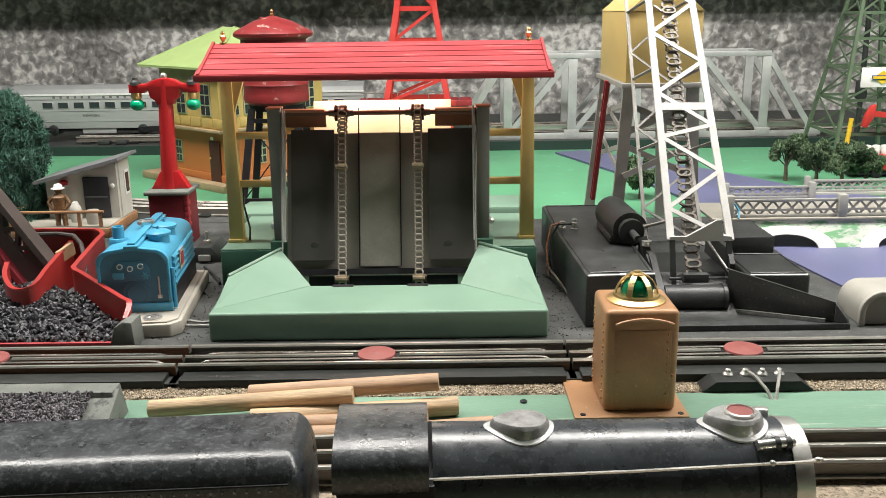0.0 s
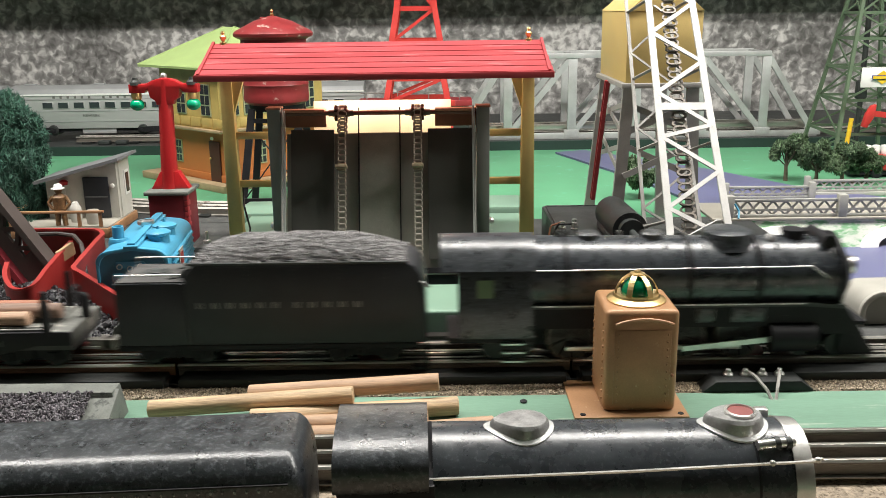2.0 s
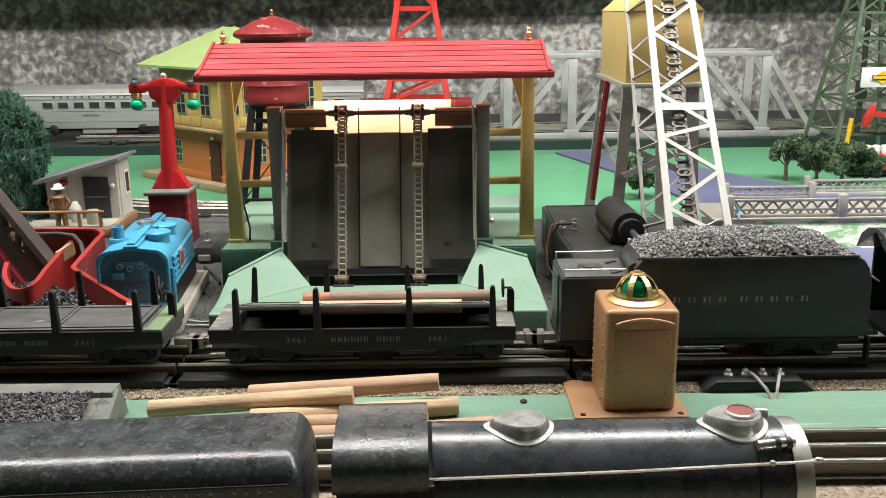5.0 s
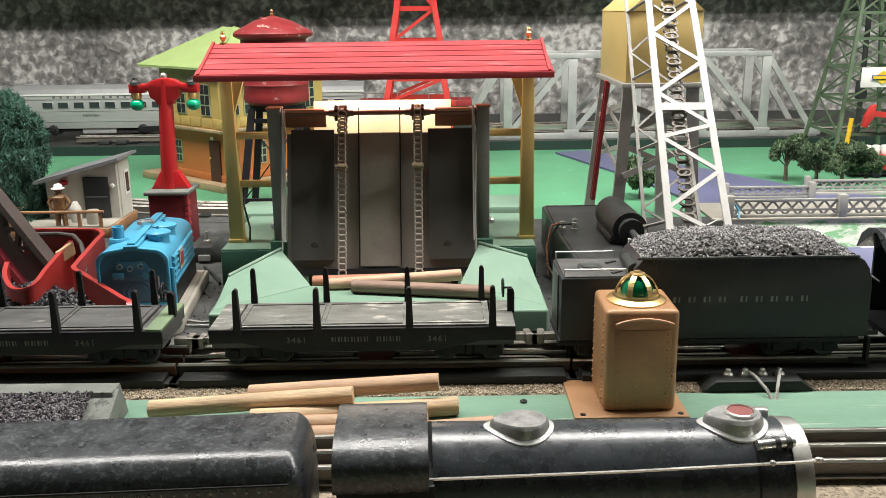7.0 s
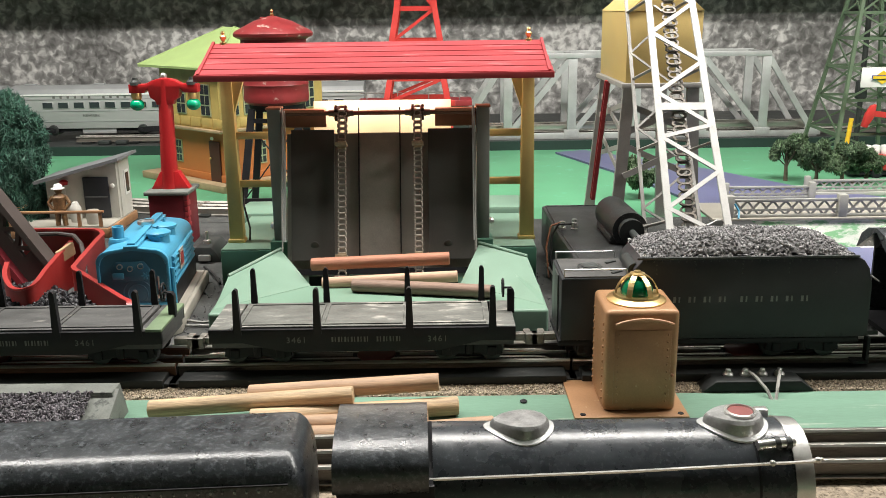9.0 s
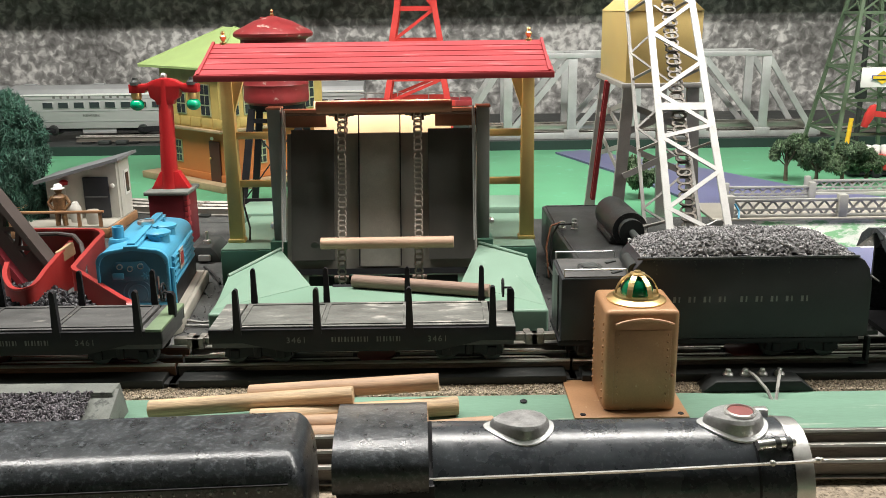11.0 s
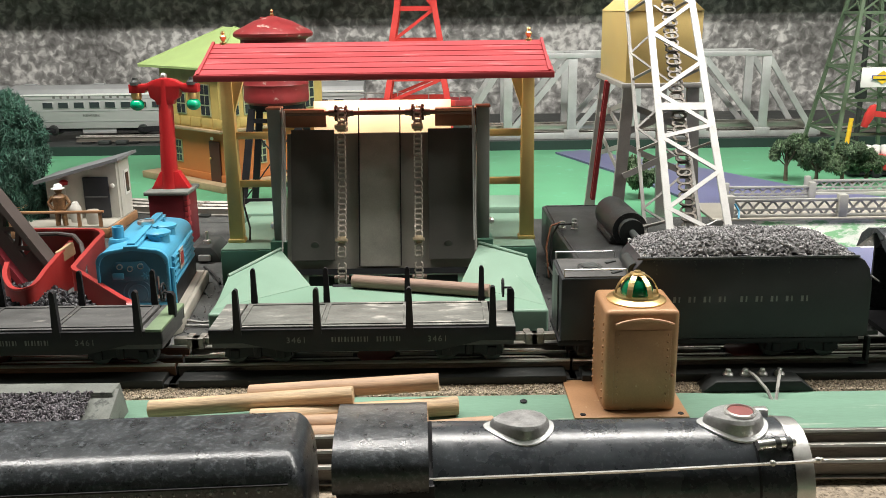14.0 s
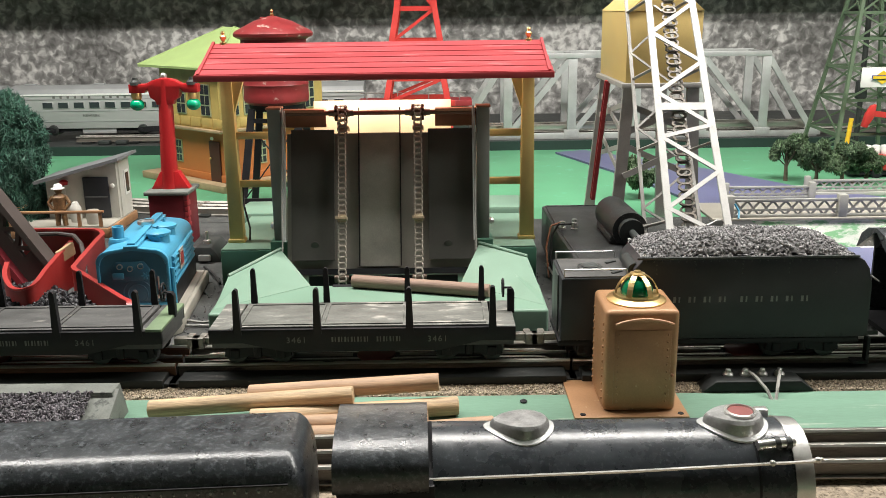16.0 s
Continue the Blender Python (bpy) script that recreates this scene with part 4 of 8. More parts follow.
def locomotive():
    """The engine of the moving train, at its halt ahead of the tender."""
    L0 = 0.2870
    t = thing("steam_locomotive", L0 + 0.14, CY, RZ, "black streamlined steam locomotive with worn paint", "locomotive")
    X = lambda d: L0 + d
    yf, yb = CY - 0.025, CY + 0.025
    # cab
    bm = prism([(yf, 0.030), (yf, 0.076), (yf + 0.006, 0.086), (yf + 0.014, 0.0915), (CY, 0.0935), (yb - 0.014, 0.0915), (yb - 0.006, 0.086), (yb, 0.076), (yb, 0.030), (yb - 0.002, 0.030), (yb - 0.002, 0.075), (CY, 0.088), (yf + 0.002, 0.075), (yf + 0.002, 0.030)], "x", X(0.012), X(0.060))
    part("cab", bm, BLACKWORN, t)
    roof = prism([(yf - 0.001, 0.076), (yf + 0.005, 0.087), (yf + 0.014, 0.0928), (CY, 0.0948), (yb - 0.014, 0.0928), (yb - 0.005, 0.087), (yb + 0.001, 0.076), (yb, 0.076), (CY, 0.0925), (yf, 0.076)], "x", X(0.0), X(0.062))
    part("cab_roof", roof, BLACKWORN, t)
    part("cab_window", box(X(0.024), X(0.034), yf - 0.0006, yf + 0.0006, 0.058, 0.070), LGREEN2, t, "window opening")
    part("cab_floor", box(X(0.004), X(0.062), yf + 0.002, yb - 0.002, 0.0265, 0.030), BLACK, t)
    # boiler
    part("boiler", rod((X(0.058), CY, 0.066), (X(0.262), CY, 0.0655), 0.0265, 0.0245, n=48), BOILER, t)
    front = rod((X(0.262), CY, 0.0655), (X(0.269), CY, 0.0655), 0.0235, 0.014, n=32)
    part("smokebox_front", front, BLACK, t)
    part("headlight", rod((X(0.266), CY, 0.070), (X(0.276), CY, 0.070), 0.006, n=20), STEEL, t)
    for d in (0.080, 0.160, 0.205, 0.258):
        part("boiler_band", rod((X(d), CY, 0.066), (X(d + 0.0025), CY, 0.066), 0.0272, n=48), BLACK, t)
    part("firebox", box(X(0.060), X(0.105), yf + 0.003, yb - 0.003, 0.035, 0.078, 0.006), BOILER, t)
    # domes and stack
    for d, r, h in ((0.098, 0.0075, 0.0048), (0.140, 0.0075, 0.0048), (0.190, 0.0165, 0.0060)):
        part("dome", lathe([(r * 1.15, -0.006), (r, 0.000), (r * 0.97, h * 0.7), (r * 0.75, h), (r * 0.2, h * 1.05)], X(d), CY, 0.0905, 24), BLACKWORN, t)
    part("smokestack", lathe([(0.008, -0.004), (0.007, 0.002), (0.0082, 0.006), (0.006, 0.006)], X(0.234), CY, 0.0895, 20), BLACK, t)
    part("feedwater_heater", rod((X(0.252), CY - 0.016, 0.0900), (X(0.252), CY + 0.016, 0.0900), 0.0045, n=16), BLACK, t)
    # skirt, running board and rails
    part("running_board", prism([(X(0.060), 0.050), (X(0.060), 0.0525), (X(0.236), 0.0525), (X(0.262), 0.0505), (X(0.262), 0.048), (X(0.236), 0.050)], "y", yf - 0.001, yb + 0.001), DARKSTEEL, t)
    part("skirt", prism([(X(0.060), 0.036), (X(0.060), 0.050), (X(0.262), 0.050), (X(0.276), 0.030), (X(0.250), 0.030), (X(0.246), 0.036)], "y", yf + 0.001, yf + 0.003), BLACK, t)
    part("skirt", prism([(X(0.060), 0.036), (X(0.060), 0.050), (X(0.262), 0.050), (X(0.276), 0.030), (X(0.250), 0.030), (X(0.246), 0.036)], "y", yb - 0.003, yb - 0.001), BLACK, t)
    wire([(X(0.060), yf + 0.0005, 0.0755), (X(0.238), yf + 0.0005, 0.0765), (X(0.262), yf + 0.0015, 0.060)], 0.00055, PEWTER, "handrail", t, "dull wire handrail")
    part("air_pipe", rod((X(0.095), yf + 0.001, 0.0605), (X(0.21), yf + 0.001, 0.0610), 0.0008, n=8), DARKSTEEL, t)
    part("board_edge", box(X(0.060), X(0.236), yf - 0.0014, yf - 0.0009, 0.0515, 0.0525), PEWTER, t)
    for d in (0.112, 0.150, 0.176, 0.222):
        part("sand_pipe", bar((X(d), yf + 0.0035, 0.0525), (X(d - 0.004), CY - 0.014, 0.0890), 0.0012, 0.0012), DARKSTEEL, t)
    for d, w in ((0.128, 0.018), (0.172, 0.012), (0.200, 0.022)):
        part("air_pump", box(X(d) - w / 2, X(d) + w / 2, yf - 0.0005, yf + 0.004, 0.0390, 0.0500, 0.0015), BLACKWORN, t)
    part("bell", lathe([(0.0034, 0), (0.0030, 0.0020), (0.0016, 0.0042), (0.0004, 0.0048)], X(0.217), CY - 0.006, 0.0895, 14), PEWTER, t)
    part("whistle", rod((X(0.118), CY - 0.004, 0.0900), (X(0.118), CY - 0.004, 0.0965), 0.0010, n=8), PEWTER, t)
    for d in (0.078, 0.084):
        part("safety_valve", lathe([(0.0018, 0), (0.0018, 0.0030), (0.0010, 0.0048)], X(d), CY, 0.0915, 10), DARKSTEEL, t)
    part("smokebox_brace", rod((X(0.240), yf + 0.004, 0.0780), (X(0.268), yf + 0.006, 0.0380), 0.0009, n=8), PEWTER, t)
    part("pilot", prism([(X(0.262), 0.014), (X(0.262), 0.036), (X(0.274), 0.034), (X(0.287), 0.0145)], "y", CY - 0.021, CY + 0.021, None, 0.0015), BLACK, t)
    part("pilot_deck", box(X(0.256), X(0.280), CY - 0.020, CY + 0.020, 0.0345, 0.0375, 0.0008), BLACK, t)
    part("cylinder", rod((X(0.214), yf + 0.001, 0.0285), (X(0.244), yf + 0.001, 0.0285), 0.0095, n=20), BLACK, t)
    part("frame", box(X(0.030), X(0.265), CY - 0.010, CY + 0.010, 0.020, 0.040), BLACK, t)
    wheels = []
    for d in (0.085, 0.122, 0.159, 0.196):
        for s in (-1, 1):
            wx, wy, wz = X(d), CY + s * 0.0165, RZ + 0.0155
            w = part("driver_wheel", rod((wx, wy + s * 0.002, wz), (wx, wy - s * 0.002, wz), 0.0155, n=36), DARKSTEEL, t, at=(wx, wy, wz))
            bm = B()
            for k in range(36):
                a0, a1 = 2 * math.pi * k / 36, 2 * math.pi * (k + 1) / 36
                bar((wx + 0.0147 * math.cos(a0), wy + s * 0.0024, wz + 0.0147 * math.sin(a0)), (wx + 0.0147 * math.cos(a1), wy + s * 0.0024, wz + 0.0147 * math.sin(a1)), 0.0012, 0.0012, bm)
            part("tyre", bm, RAILSIDE, w)
            bm = B()
            for k in range(10):
                a0 = 2 * math.pi * k / 10
                bar((wx + 0.003 * math.cos(a0), wy + s * 0.0022, wz + 0.003 * math.sin(a0)), (wx + 0.014 * math.cos(a0), wy + s * 0.0022, wz + 0.014 * math.sin(a0)), 0.0012, 0.001, bm)
            part("spokes", bm, BLACK, w)
            part("counterweight", box(wx - 0.007, wx + 0.007, wy + s * 0.002, wy + s * 0.0032, wz + 0.008, wz + 0.013, 0.0004), BLACK, w)
            wheels.append((w, s))
    pin = (X(0.1405), yf + 0.0025, RZ + 0.0155 - 0.0065)
    rodbar = part("side_rod", box(X(0.083), X(0.198), yf + 0.0015, yf + 0.0032, pin[2] - 0.0017, pin[2] + 0.0017, 0.0005), STEEL, t, "bright steel side rod", at=pin)
    pin2 = (X(0.159), yf - 0.0005, RZ + 0.009)
    main = part("main_rod", bar((X(0.159), yf - 0.0004, RZ + 0.009), (X(0.226), yf - 0.0004, 0.0285), 0.0036, 0.0014), STEEL, t, "bright steel main rod", at=pin2)
    for d in (0.036, 0.052):
        for s in (-1, 1):
            part("trailing_wheel", rod((X(d), CY + s * 0.013, RZ + 0.009), (X(d), CY + s * 0.017, RZ + 0.009), 0.009, n=24), DARKSTEEL, t)
    for d in (0.238, 0.262):
        for s in (-1, 1):
            part("pilot_wheel", rod((X(d), CY + s * 0.013, RZ + 0.0075), (X(d), CY + s * 0.017, RZ + 0.0075), 0.0075, n=24), DARKSTEEL, t)
    for k in range(3):
        part("cab_step", box(X(0.040), X(0.054), yf - 0.002, yf + 0.003, 0.014 + k * 0.006, 0.0152 + k * 0.006), STEEL, t)
    return t, wheels, rodbar, main


engine, drivers, side_rod, main_rod = locomotive()


# ---- the three logs of the load ----
def dowel(name, length, r, material, label, tip=1.0):
    bm = rod((-length / 2, 0, 0), (length / 2, 0, 0), r, r * tip, n=28)
    bmesh.ops.bevel(bm, geom=[e for e in bm.edges if abs(e.verts[0].co.x - e.verts[1].co.x) < 1e-6], offset=0.0005, segments=1, profile=0.5, affect="EDGES")
    ob = solo(name, bm, material, label, "log", group="logs of the load")
    return ob


log_red = dowel("log", 0.1125, 0.0052, LOGRED, "reddish brown round log with smooth bark")
log_blond = dowel("log", 0.1090, 0.0047, LOGBLOND, "pale blond round log")
log_grey = dowel("log", 0.1125, 0.0052, LOGGREY, "weathered greyish brown round log")

# ---- foreground engine and tender on the near siding ----
FGZ = 0.0125


def near_tender():
    t = thing("near_tender", -0.155, 0.335, FGZ, "worn black rounded tender with rivet rows", "tender")
    y0, hw, top, r = 0.335, 0.0265, 0.0787, 0.0120
    prof = [(y0 - hw, 0.022)]
    prof += [(y0 - hw + r - r * math.cos(a), top - r + r * math.sin(a)) for a in [radians(k * 9) for k in range(11)]]
    prof += [(y0 + hw - r + r * math.sin(a), top - r + r * math.cos(a)) for a in [radians(k * 9) for k in range(11)]]
    prof += [(y0 + hw, 0.022)]
    bm = B()
    cuts = [(-0.275, 1.0), (-0.0625, 1.0)] + [(-0.0625 + 0.008 * math.sin(radians(a)), 1 - 0.0075 / 0.029 * (1 - math.cos(radians(a)))) for a in (18, 36, 54, 72, 90)]
    rings = []
    for x, k in cuts:
        rings.append([bm.verts.new((x, y0 + (p[0] - y0) * (0.72 + 0.28 * k), 0.022 + (p[1] - 0.022) * k if p[1] > 0.03 else p[1])) for p in prof])
    for a, b in zip(rings, rings[1:]):
        for k in range(len(prof) - 1):
            bm.faces.new((a[k], b[k], b[k + 1], a[k + 1]))
    bm.faces.new(rings[-1])
    bm.faces.new(rings[0][::-1])
    part("tank", bm, BLACKWORN, t)
    part("seam_strip", box(-0.275, -0.0610, y0 - hw - 0.0006, y0 - hw + 0.0004, 0.0690, 0.0697), BLACK, t)
    bm = B()
    for k in range(46):
        ball(-0.27 + k * 0.0045, y0 - hw, 0.0668, 0.0007, bm=bm, n=6)
    for k in range(7):
        ball(-0.0575, y0 - hw, 0.062 - k * 0.005, 0.0007, bm=bm, n=6)
    part("rivet_row", bm, PEWTER, t, kind="stuff")
    part("underframe", box(-0.272, -0.05, y0 - 0.022, y0 + 0.022, 0.018, 0.022), BLACK, t)
    truck(-0.10, y0, FGZ, t)
    truck(-0.22, y0, FGZ, t)
    return t


def near_engine():
    y0 = 0.335
    t = thing("near_locomotive", 0.05, y0, FGZ, "black steam locomotive with silver trim standing on the near siding", "locomotive")
    # cab
    prof = []
    for a in range(0, 181, 5):
        k = radians(a)
        c = math.cos(k)
        prof.append((y0 - 0.0278 * math.copysign(abs(c) ** 0.75, c), 0.0655 + 0.0170 * math.sin(k) ** 0.55))
    part("cab_roof", prism(prof + [(y0 + 0.0262, 0.064), (y0, 0.075), (y0 - 0.0262, 0.064)], "x", -0.0437, -0.0072), BLACKWORN, t, "scuffed black cab roof", smooth=1.0)
    part("cab_side", box(-0.0425, -0.0050, y0 - 0.0255, y0 - 0.0235, 0.022, 0.0662, 0.0004), BLACK, t)
    part("cab_side", box(-0.0425, -0.0050, y0 + 0.0235, y0 + 0.0255, 0.022, 0.0662, 0.0004), BLACK, t)
    part("cab_front", prism([(y0 - 0.0235, 0.022), (y0 - 0.0235, 0.066), (y0, 0.081), (y0 + 0.0235, 0.066), (y0 + 0.0235, 0.022)], "x", -0.0085, -0.0055), BLACK, t)
    part("boiler", rod((-0.0056, y0, 0.0545), (0.136, y0, 0.0540), 0.0238, 0.0226, n=72), BOILER, t)
    part("boiler_ring", rod((0.1360, y0, 0.0540), (0.1435, y0, 0.0540), 0.0232, 0.0226, n=72), STEEL, t, "silver smokebox ring")
    part("smokebox_door", rod((0.1435, y0, 0.0540), (0.1475, y0, 0.0540), 0.0205, 0.010, n=48), BLACK, t)
    part("band", rod((0.1215, y0, 0.0541), (0.1225, y0, 0.0541), 0.02285, n=72), BLACK, t)
    part("skirt", box(-0.005, 0.138, y0 - 0.0245, y0 + 0.0245, 0.026, 0.050, 0.003), BLACK, t)
    # domes lie like saddles on the boiler, with silver flanges
    for x, cap in ((0.0318, STEEL), (0.1188, REDCAP)):
        br = 0.0238 - 0.0012 * (x + 0.0056) / 0.1416
        for nm, grow, z0, m in (("dome_flange", 1.03, 0.0745, STEEL), ("dome", 1.0, 0.0770, BLACKWORN)):
            bm = B()
            n = 40
            low, high, topv = [], [], []
            for k in range(n):
                a = 2 * math.pi * k / n
                rx = (0.0117 if math.cos(a) > 0 else 0.0160) * grow * (0.90 if nm == "dome" else 1.0)
                ry = (0.0102 if nm == "dome" else 0.0114) * grow
                px, py = rx * math.cos(a), ry * math.sin(a) * (1.0 if math.cos(a) > 0 else 1 - 0.35 * math.cos(a) ** 2)
                sz = 0.0543 + math.sqrt(max(0, br ** 2 - py * py))
                low.append(bm.verts.new((x + px, y0 + py, sz - 0.001)))
                if nm == "dome":
                    high.append(bm.verts.new((x + px * 0.95, y0 + py * 0.92, max(sz + 0.0018, 0.0800))))
                    topv.append(bm.verts.new((x + px * 0.86, y0 + py * 0.80, 0.0813)))
                else:
                    high.append(bm.verts.new((x + px, y0 + py, sz + 0.0006)))
                    topv.append(bm.verts.new((x + px * 0.8, y0 + py * 0.8, 0.0543 + math.sqrt(br ** 2 - (py * 0.8) ** 2) + 0.0008)))
            for k in range(n):
                j = (k + 1) % n
                bm.faces.new((low[k], low[j], high[j], high[k]))
                bm.faces.new((high[k], high[j], topv[j], topv[k]))
            bm.faces.new(topv)
            part(nm, bm, ALU if nm == "dome_flange" else PEWTER, t, "worn silver dome" if nm == "dome" else "silver dome flange")
        if cap is REDCAP:
            part("stack_rim", lathe([(0.0064, -0.001), (0.0064, 0.0012), (0.0052, 0.0014), (0.0050, 0.0002)], x + 0.0010, y0, 0.0812, 28), STEEL, t)
            part("stack_plug", lathe([(0.0050, 0), (0.0050, 0.0006)], x + 0.0010, y0, 0.0814, 24), REDCAP, t, "faded red plug in the stack")
    part("bell_bracket", box(0.1295, 0.1350, y0 + 0.008, y0 + 0.012, 0.0735, 0.0785, 0.0006), STEEL, t)
    cl = rod((0.1222, y0 - 0.0142, 0.0738), (0.1370, y0 - 0.0132, 0.0748), 0.0021, n=14)
    part("generator", cl, STEEL, t)
    for x in (0.131, 0.1355):
        part("generator_band", rod((x - 0.002, y0 - 0.0137, 0.0744), (x, y0 - 0.0136, 0.0745), 0.0025, n=14), DARKSTEEL, t)
    wire([(-0.007, y0 - 0.0212, 0.0668), (0.070, y0 - 0.0206, 0.0676), (0.142, y0 - 0.0196, 0.0692), (0.1465, y0 - 0.0190, 0.0700)], 0.0007, STEEL, "handrail", t, "bright wire handrail")
    for x, dy, z in ((0.1265, 0.0197, 0.0690), (0.1445, 0.0193, 0.0696)):
        part("stanchion", ball(x, y0 - dy, z, 0.0013), STEEL, t)
    for x in (0.02, 0.065, 0.11):
        for s in (-1, 1):
            part("wheel", rod((x, y0 + s * 0.013, FGZ + 0.015), (x, y0 + s * 0.017, FGZ + 0.015), 0.015, n=28), DARKSTEEL, t)
    return t


for ob, bend in ((near_tender(), 1.7), (near_engine(), 0.0)):
    turn = Matrix.Translation((0.05, 0.335, 0)) @ Matrix.Rotation(radians(1.6), 4, "Z") @ Matrix.Translation((-0.05, -0.335, 0))
    hinge = Matrix.Translation((-0.055, 0.332, 0)) @ Matrix.Rotation(radians(bend), 4, "Z") @ Matrix.Translation((0.055, -0.332, 0))
    ob.matrix_basis = Matrix.Translation((0, 0, -0.002)) @ hinge @ turn @ Matrix.Translation(ob.location)
near_rails = plain_track("near_track", -0.5, 0.5, 0.335, 0.0, "tinplate three rail siding under the near engine", "straight tracks", ties=True)
near_rails.rotation_euler = (0, 0, radians(1.6))


# ---- beacon box ----
def beacon():
    t = thing("beacon_box", 0.117, 0.521, 0.0012, "tan riveted metal box with a green jewel beacon on top", "signal box")
    x0, x1, y0, y1 = 0.0955, 0.1380, 0.5000, 0.5440
    part("base_plate", box(0.0770, 0.1455, 0.4925, 0.5500, 0.0012, 0.0032, 0.0006), GOLD, t)
    part("housing", box(x0 - 0.0006, x1 + 0.0006, y0, y1, 0.0030, 0.0672, 0.0034, seg=4), GOLD, t, smooth=1.2)
    part("door_panel", box(x0 + 0.0050, x1 - 0.0040, y0 - 0.0004, y0 + 0.0004, 0.0080, 0.0550, 0.0003), GOLD, t)
    bm = B()
    n = 14
    for k in range(n):
        f0, f1 = k / n, (k + 1) / n
        q = lambda f: (x0 + 0.0052 + f * 0.0335, y0 - 0.0016, 0.0588 + 0.0032 * math.sin(math.pi * f) ** 0.8)
        rod(q(f0), q(f1), 0.0011, n=8, bm=bm)
    part("drip_hood", bm, GOLD, t)
    rv = B()
    for k in range(11):
        z = 0.010 + k * 0.0047
        ball(x0 - 0.0006, y0 + 0.006, z, 0.0010, bm=rv, n=6)
        ball(x0 - 0.0006, y1 - 0.006, z, 0.0010, bm=rv, n=6)
        if k < 10:
            ball(x0 + 0.0072, y0 - 0.0004, z, 0.0008, bm=rv, n=6)
            ball(x1 - 0.0060, y0 - 0.0004, z, 0.0008, bm=rv, n=6)
    part("rivet_row", rv, GOLD, t, kind="stuff")
    part("door_knob", ball(x1 - 0.0030, y0 - 0.0015, 0.0270, 0.0011, n=8), BRONZE, t)
    part("beacon_ring", lathe([(0.0176, -0.0004), (0.0178, 0.0010), (0.0160, 0.0022), (0.0142, 0.0030), (0.0136, 0.0044), (0.0125, 0.0044)], 0.1168, 0.5215, 0.0670, 36), BRASS, t)
    part("jewel", ball(0.1168, 0.5215, 0.0725, 0.0098, n=24), GEM, t, "dark green glass jewel")
    cage = B()
    for k in range(6):
        a = k * math.pi / 3 + 1.02
        pts = [(0.1168 + 0.0128 * math.cos(b) * math.cos(a), 0.5215 + 0.0128 * math.cos(b) * math.sin(a), 0.0695 + 0.0142 * math.sin(b)) for b in [radians(j * 9) for j in range(0, 10)]]
        for p, q in zip(pts, pts[1:]):
            mid = Vector(((p[0] + q[0]) / 2 - 0.1168, (p[1] + q[1]) / 2 - 0.5215, (p[2] + q[2]) / 2 - 0.0695))
            bar(p, q, 0.0034, 0.0006, cage, up=mid)
    part("cage", cage, BRASS, t, "brass cage of six ribs")
    part("cage_cap", lathe([(0.0046, 0), (0.0046, 0.0008), (0.0022, 0.0014), (0.0020, 0.0022), (0.0012, 0.0022)], 0.1168, 0.5215, 0.0830, 18), BRASS, t)
    for x, y in ((0.0825, 0.4965), (0.1410, 0.4965)):
        # black discs on the plate paint the dark inside of its holes
        part("hole", lathe([(0.0018, 0), (0.0018, 0.0003)], x, y, 0.0032, 12), BLACK, t)


beacon()


# ---- loose logs in front ----
def loose_log(p0, p1, r, m, label):
    p0, p1 = Vector(p0), Vector(p1)
    bm = rod((-(p1 - p0).length / 2, 0, 0), ((p1 - p0).length / 2, 0, 0), r, r * 0.97, n=28)
    bmesh.ops.bevel(bm, geom=[e for e in bm.edges if abs(e.verts[0].co.x - e.verts[1].co.x) < 1e-6], offset=0.0005, segments=1, profile=0.5, affect="EDGES")
    ob = solo("wooden_log", bm, m, label, "log", group="loose logs beside the track")
    ob.matrix_world = Matrix.Translation((p0 + p1) / 2) @ (p1 - p0).to_track_quat("X", "Z").to_matrix().to_4x4()


loose_log((-0.1770, 0.4985, 0.0095), (-0.0545, 0.4985, 0.0172), 0.0054, LOGPALE, "pale split-grained wooden log lying across others")
loose_log((-0.1190, 0.5085, 0.0140), (-0.0035, 0.5085, 0.0205), 0.0056, LOGTAN, "smooth tan wooden log resting on the pile")
loose_log((-0.1150, 0.4900, 0.0065), (0.0080, 0.5030, 0.0072), 0.0058, LOGPALE, "pale wooden log lying on the green strip")
loose_log((-0.1210, 0.4800, 0.0060), (-0.0100, 0.4865, 0.0062), 0.0056, LOGTAN, "smooth tan wooden log lying on the green strip")
loose_log((-0.1150, 0.4660, 0.0060), (-0.0480, 0.4700, 0.0060), 0.0056, LOGTAN, "smooth tan wooden log lying on the green strip")
loose_log((-0.0140, 0.4735, 0.0060), (0.0280, 0.4800, 0.0060), 0.0050, LOGTAN, "short tan wooden stick on the green strip")
solo("coal_crumb", lathe([(0.002, 0), (0.0024, 0.001), (0.001, 0.002)], 0.049, 0.5195, 0.0012, 7), BLACK, "small black crumb on the green strip", "crumb")


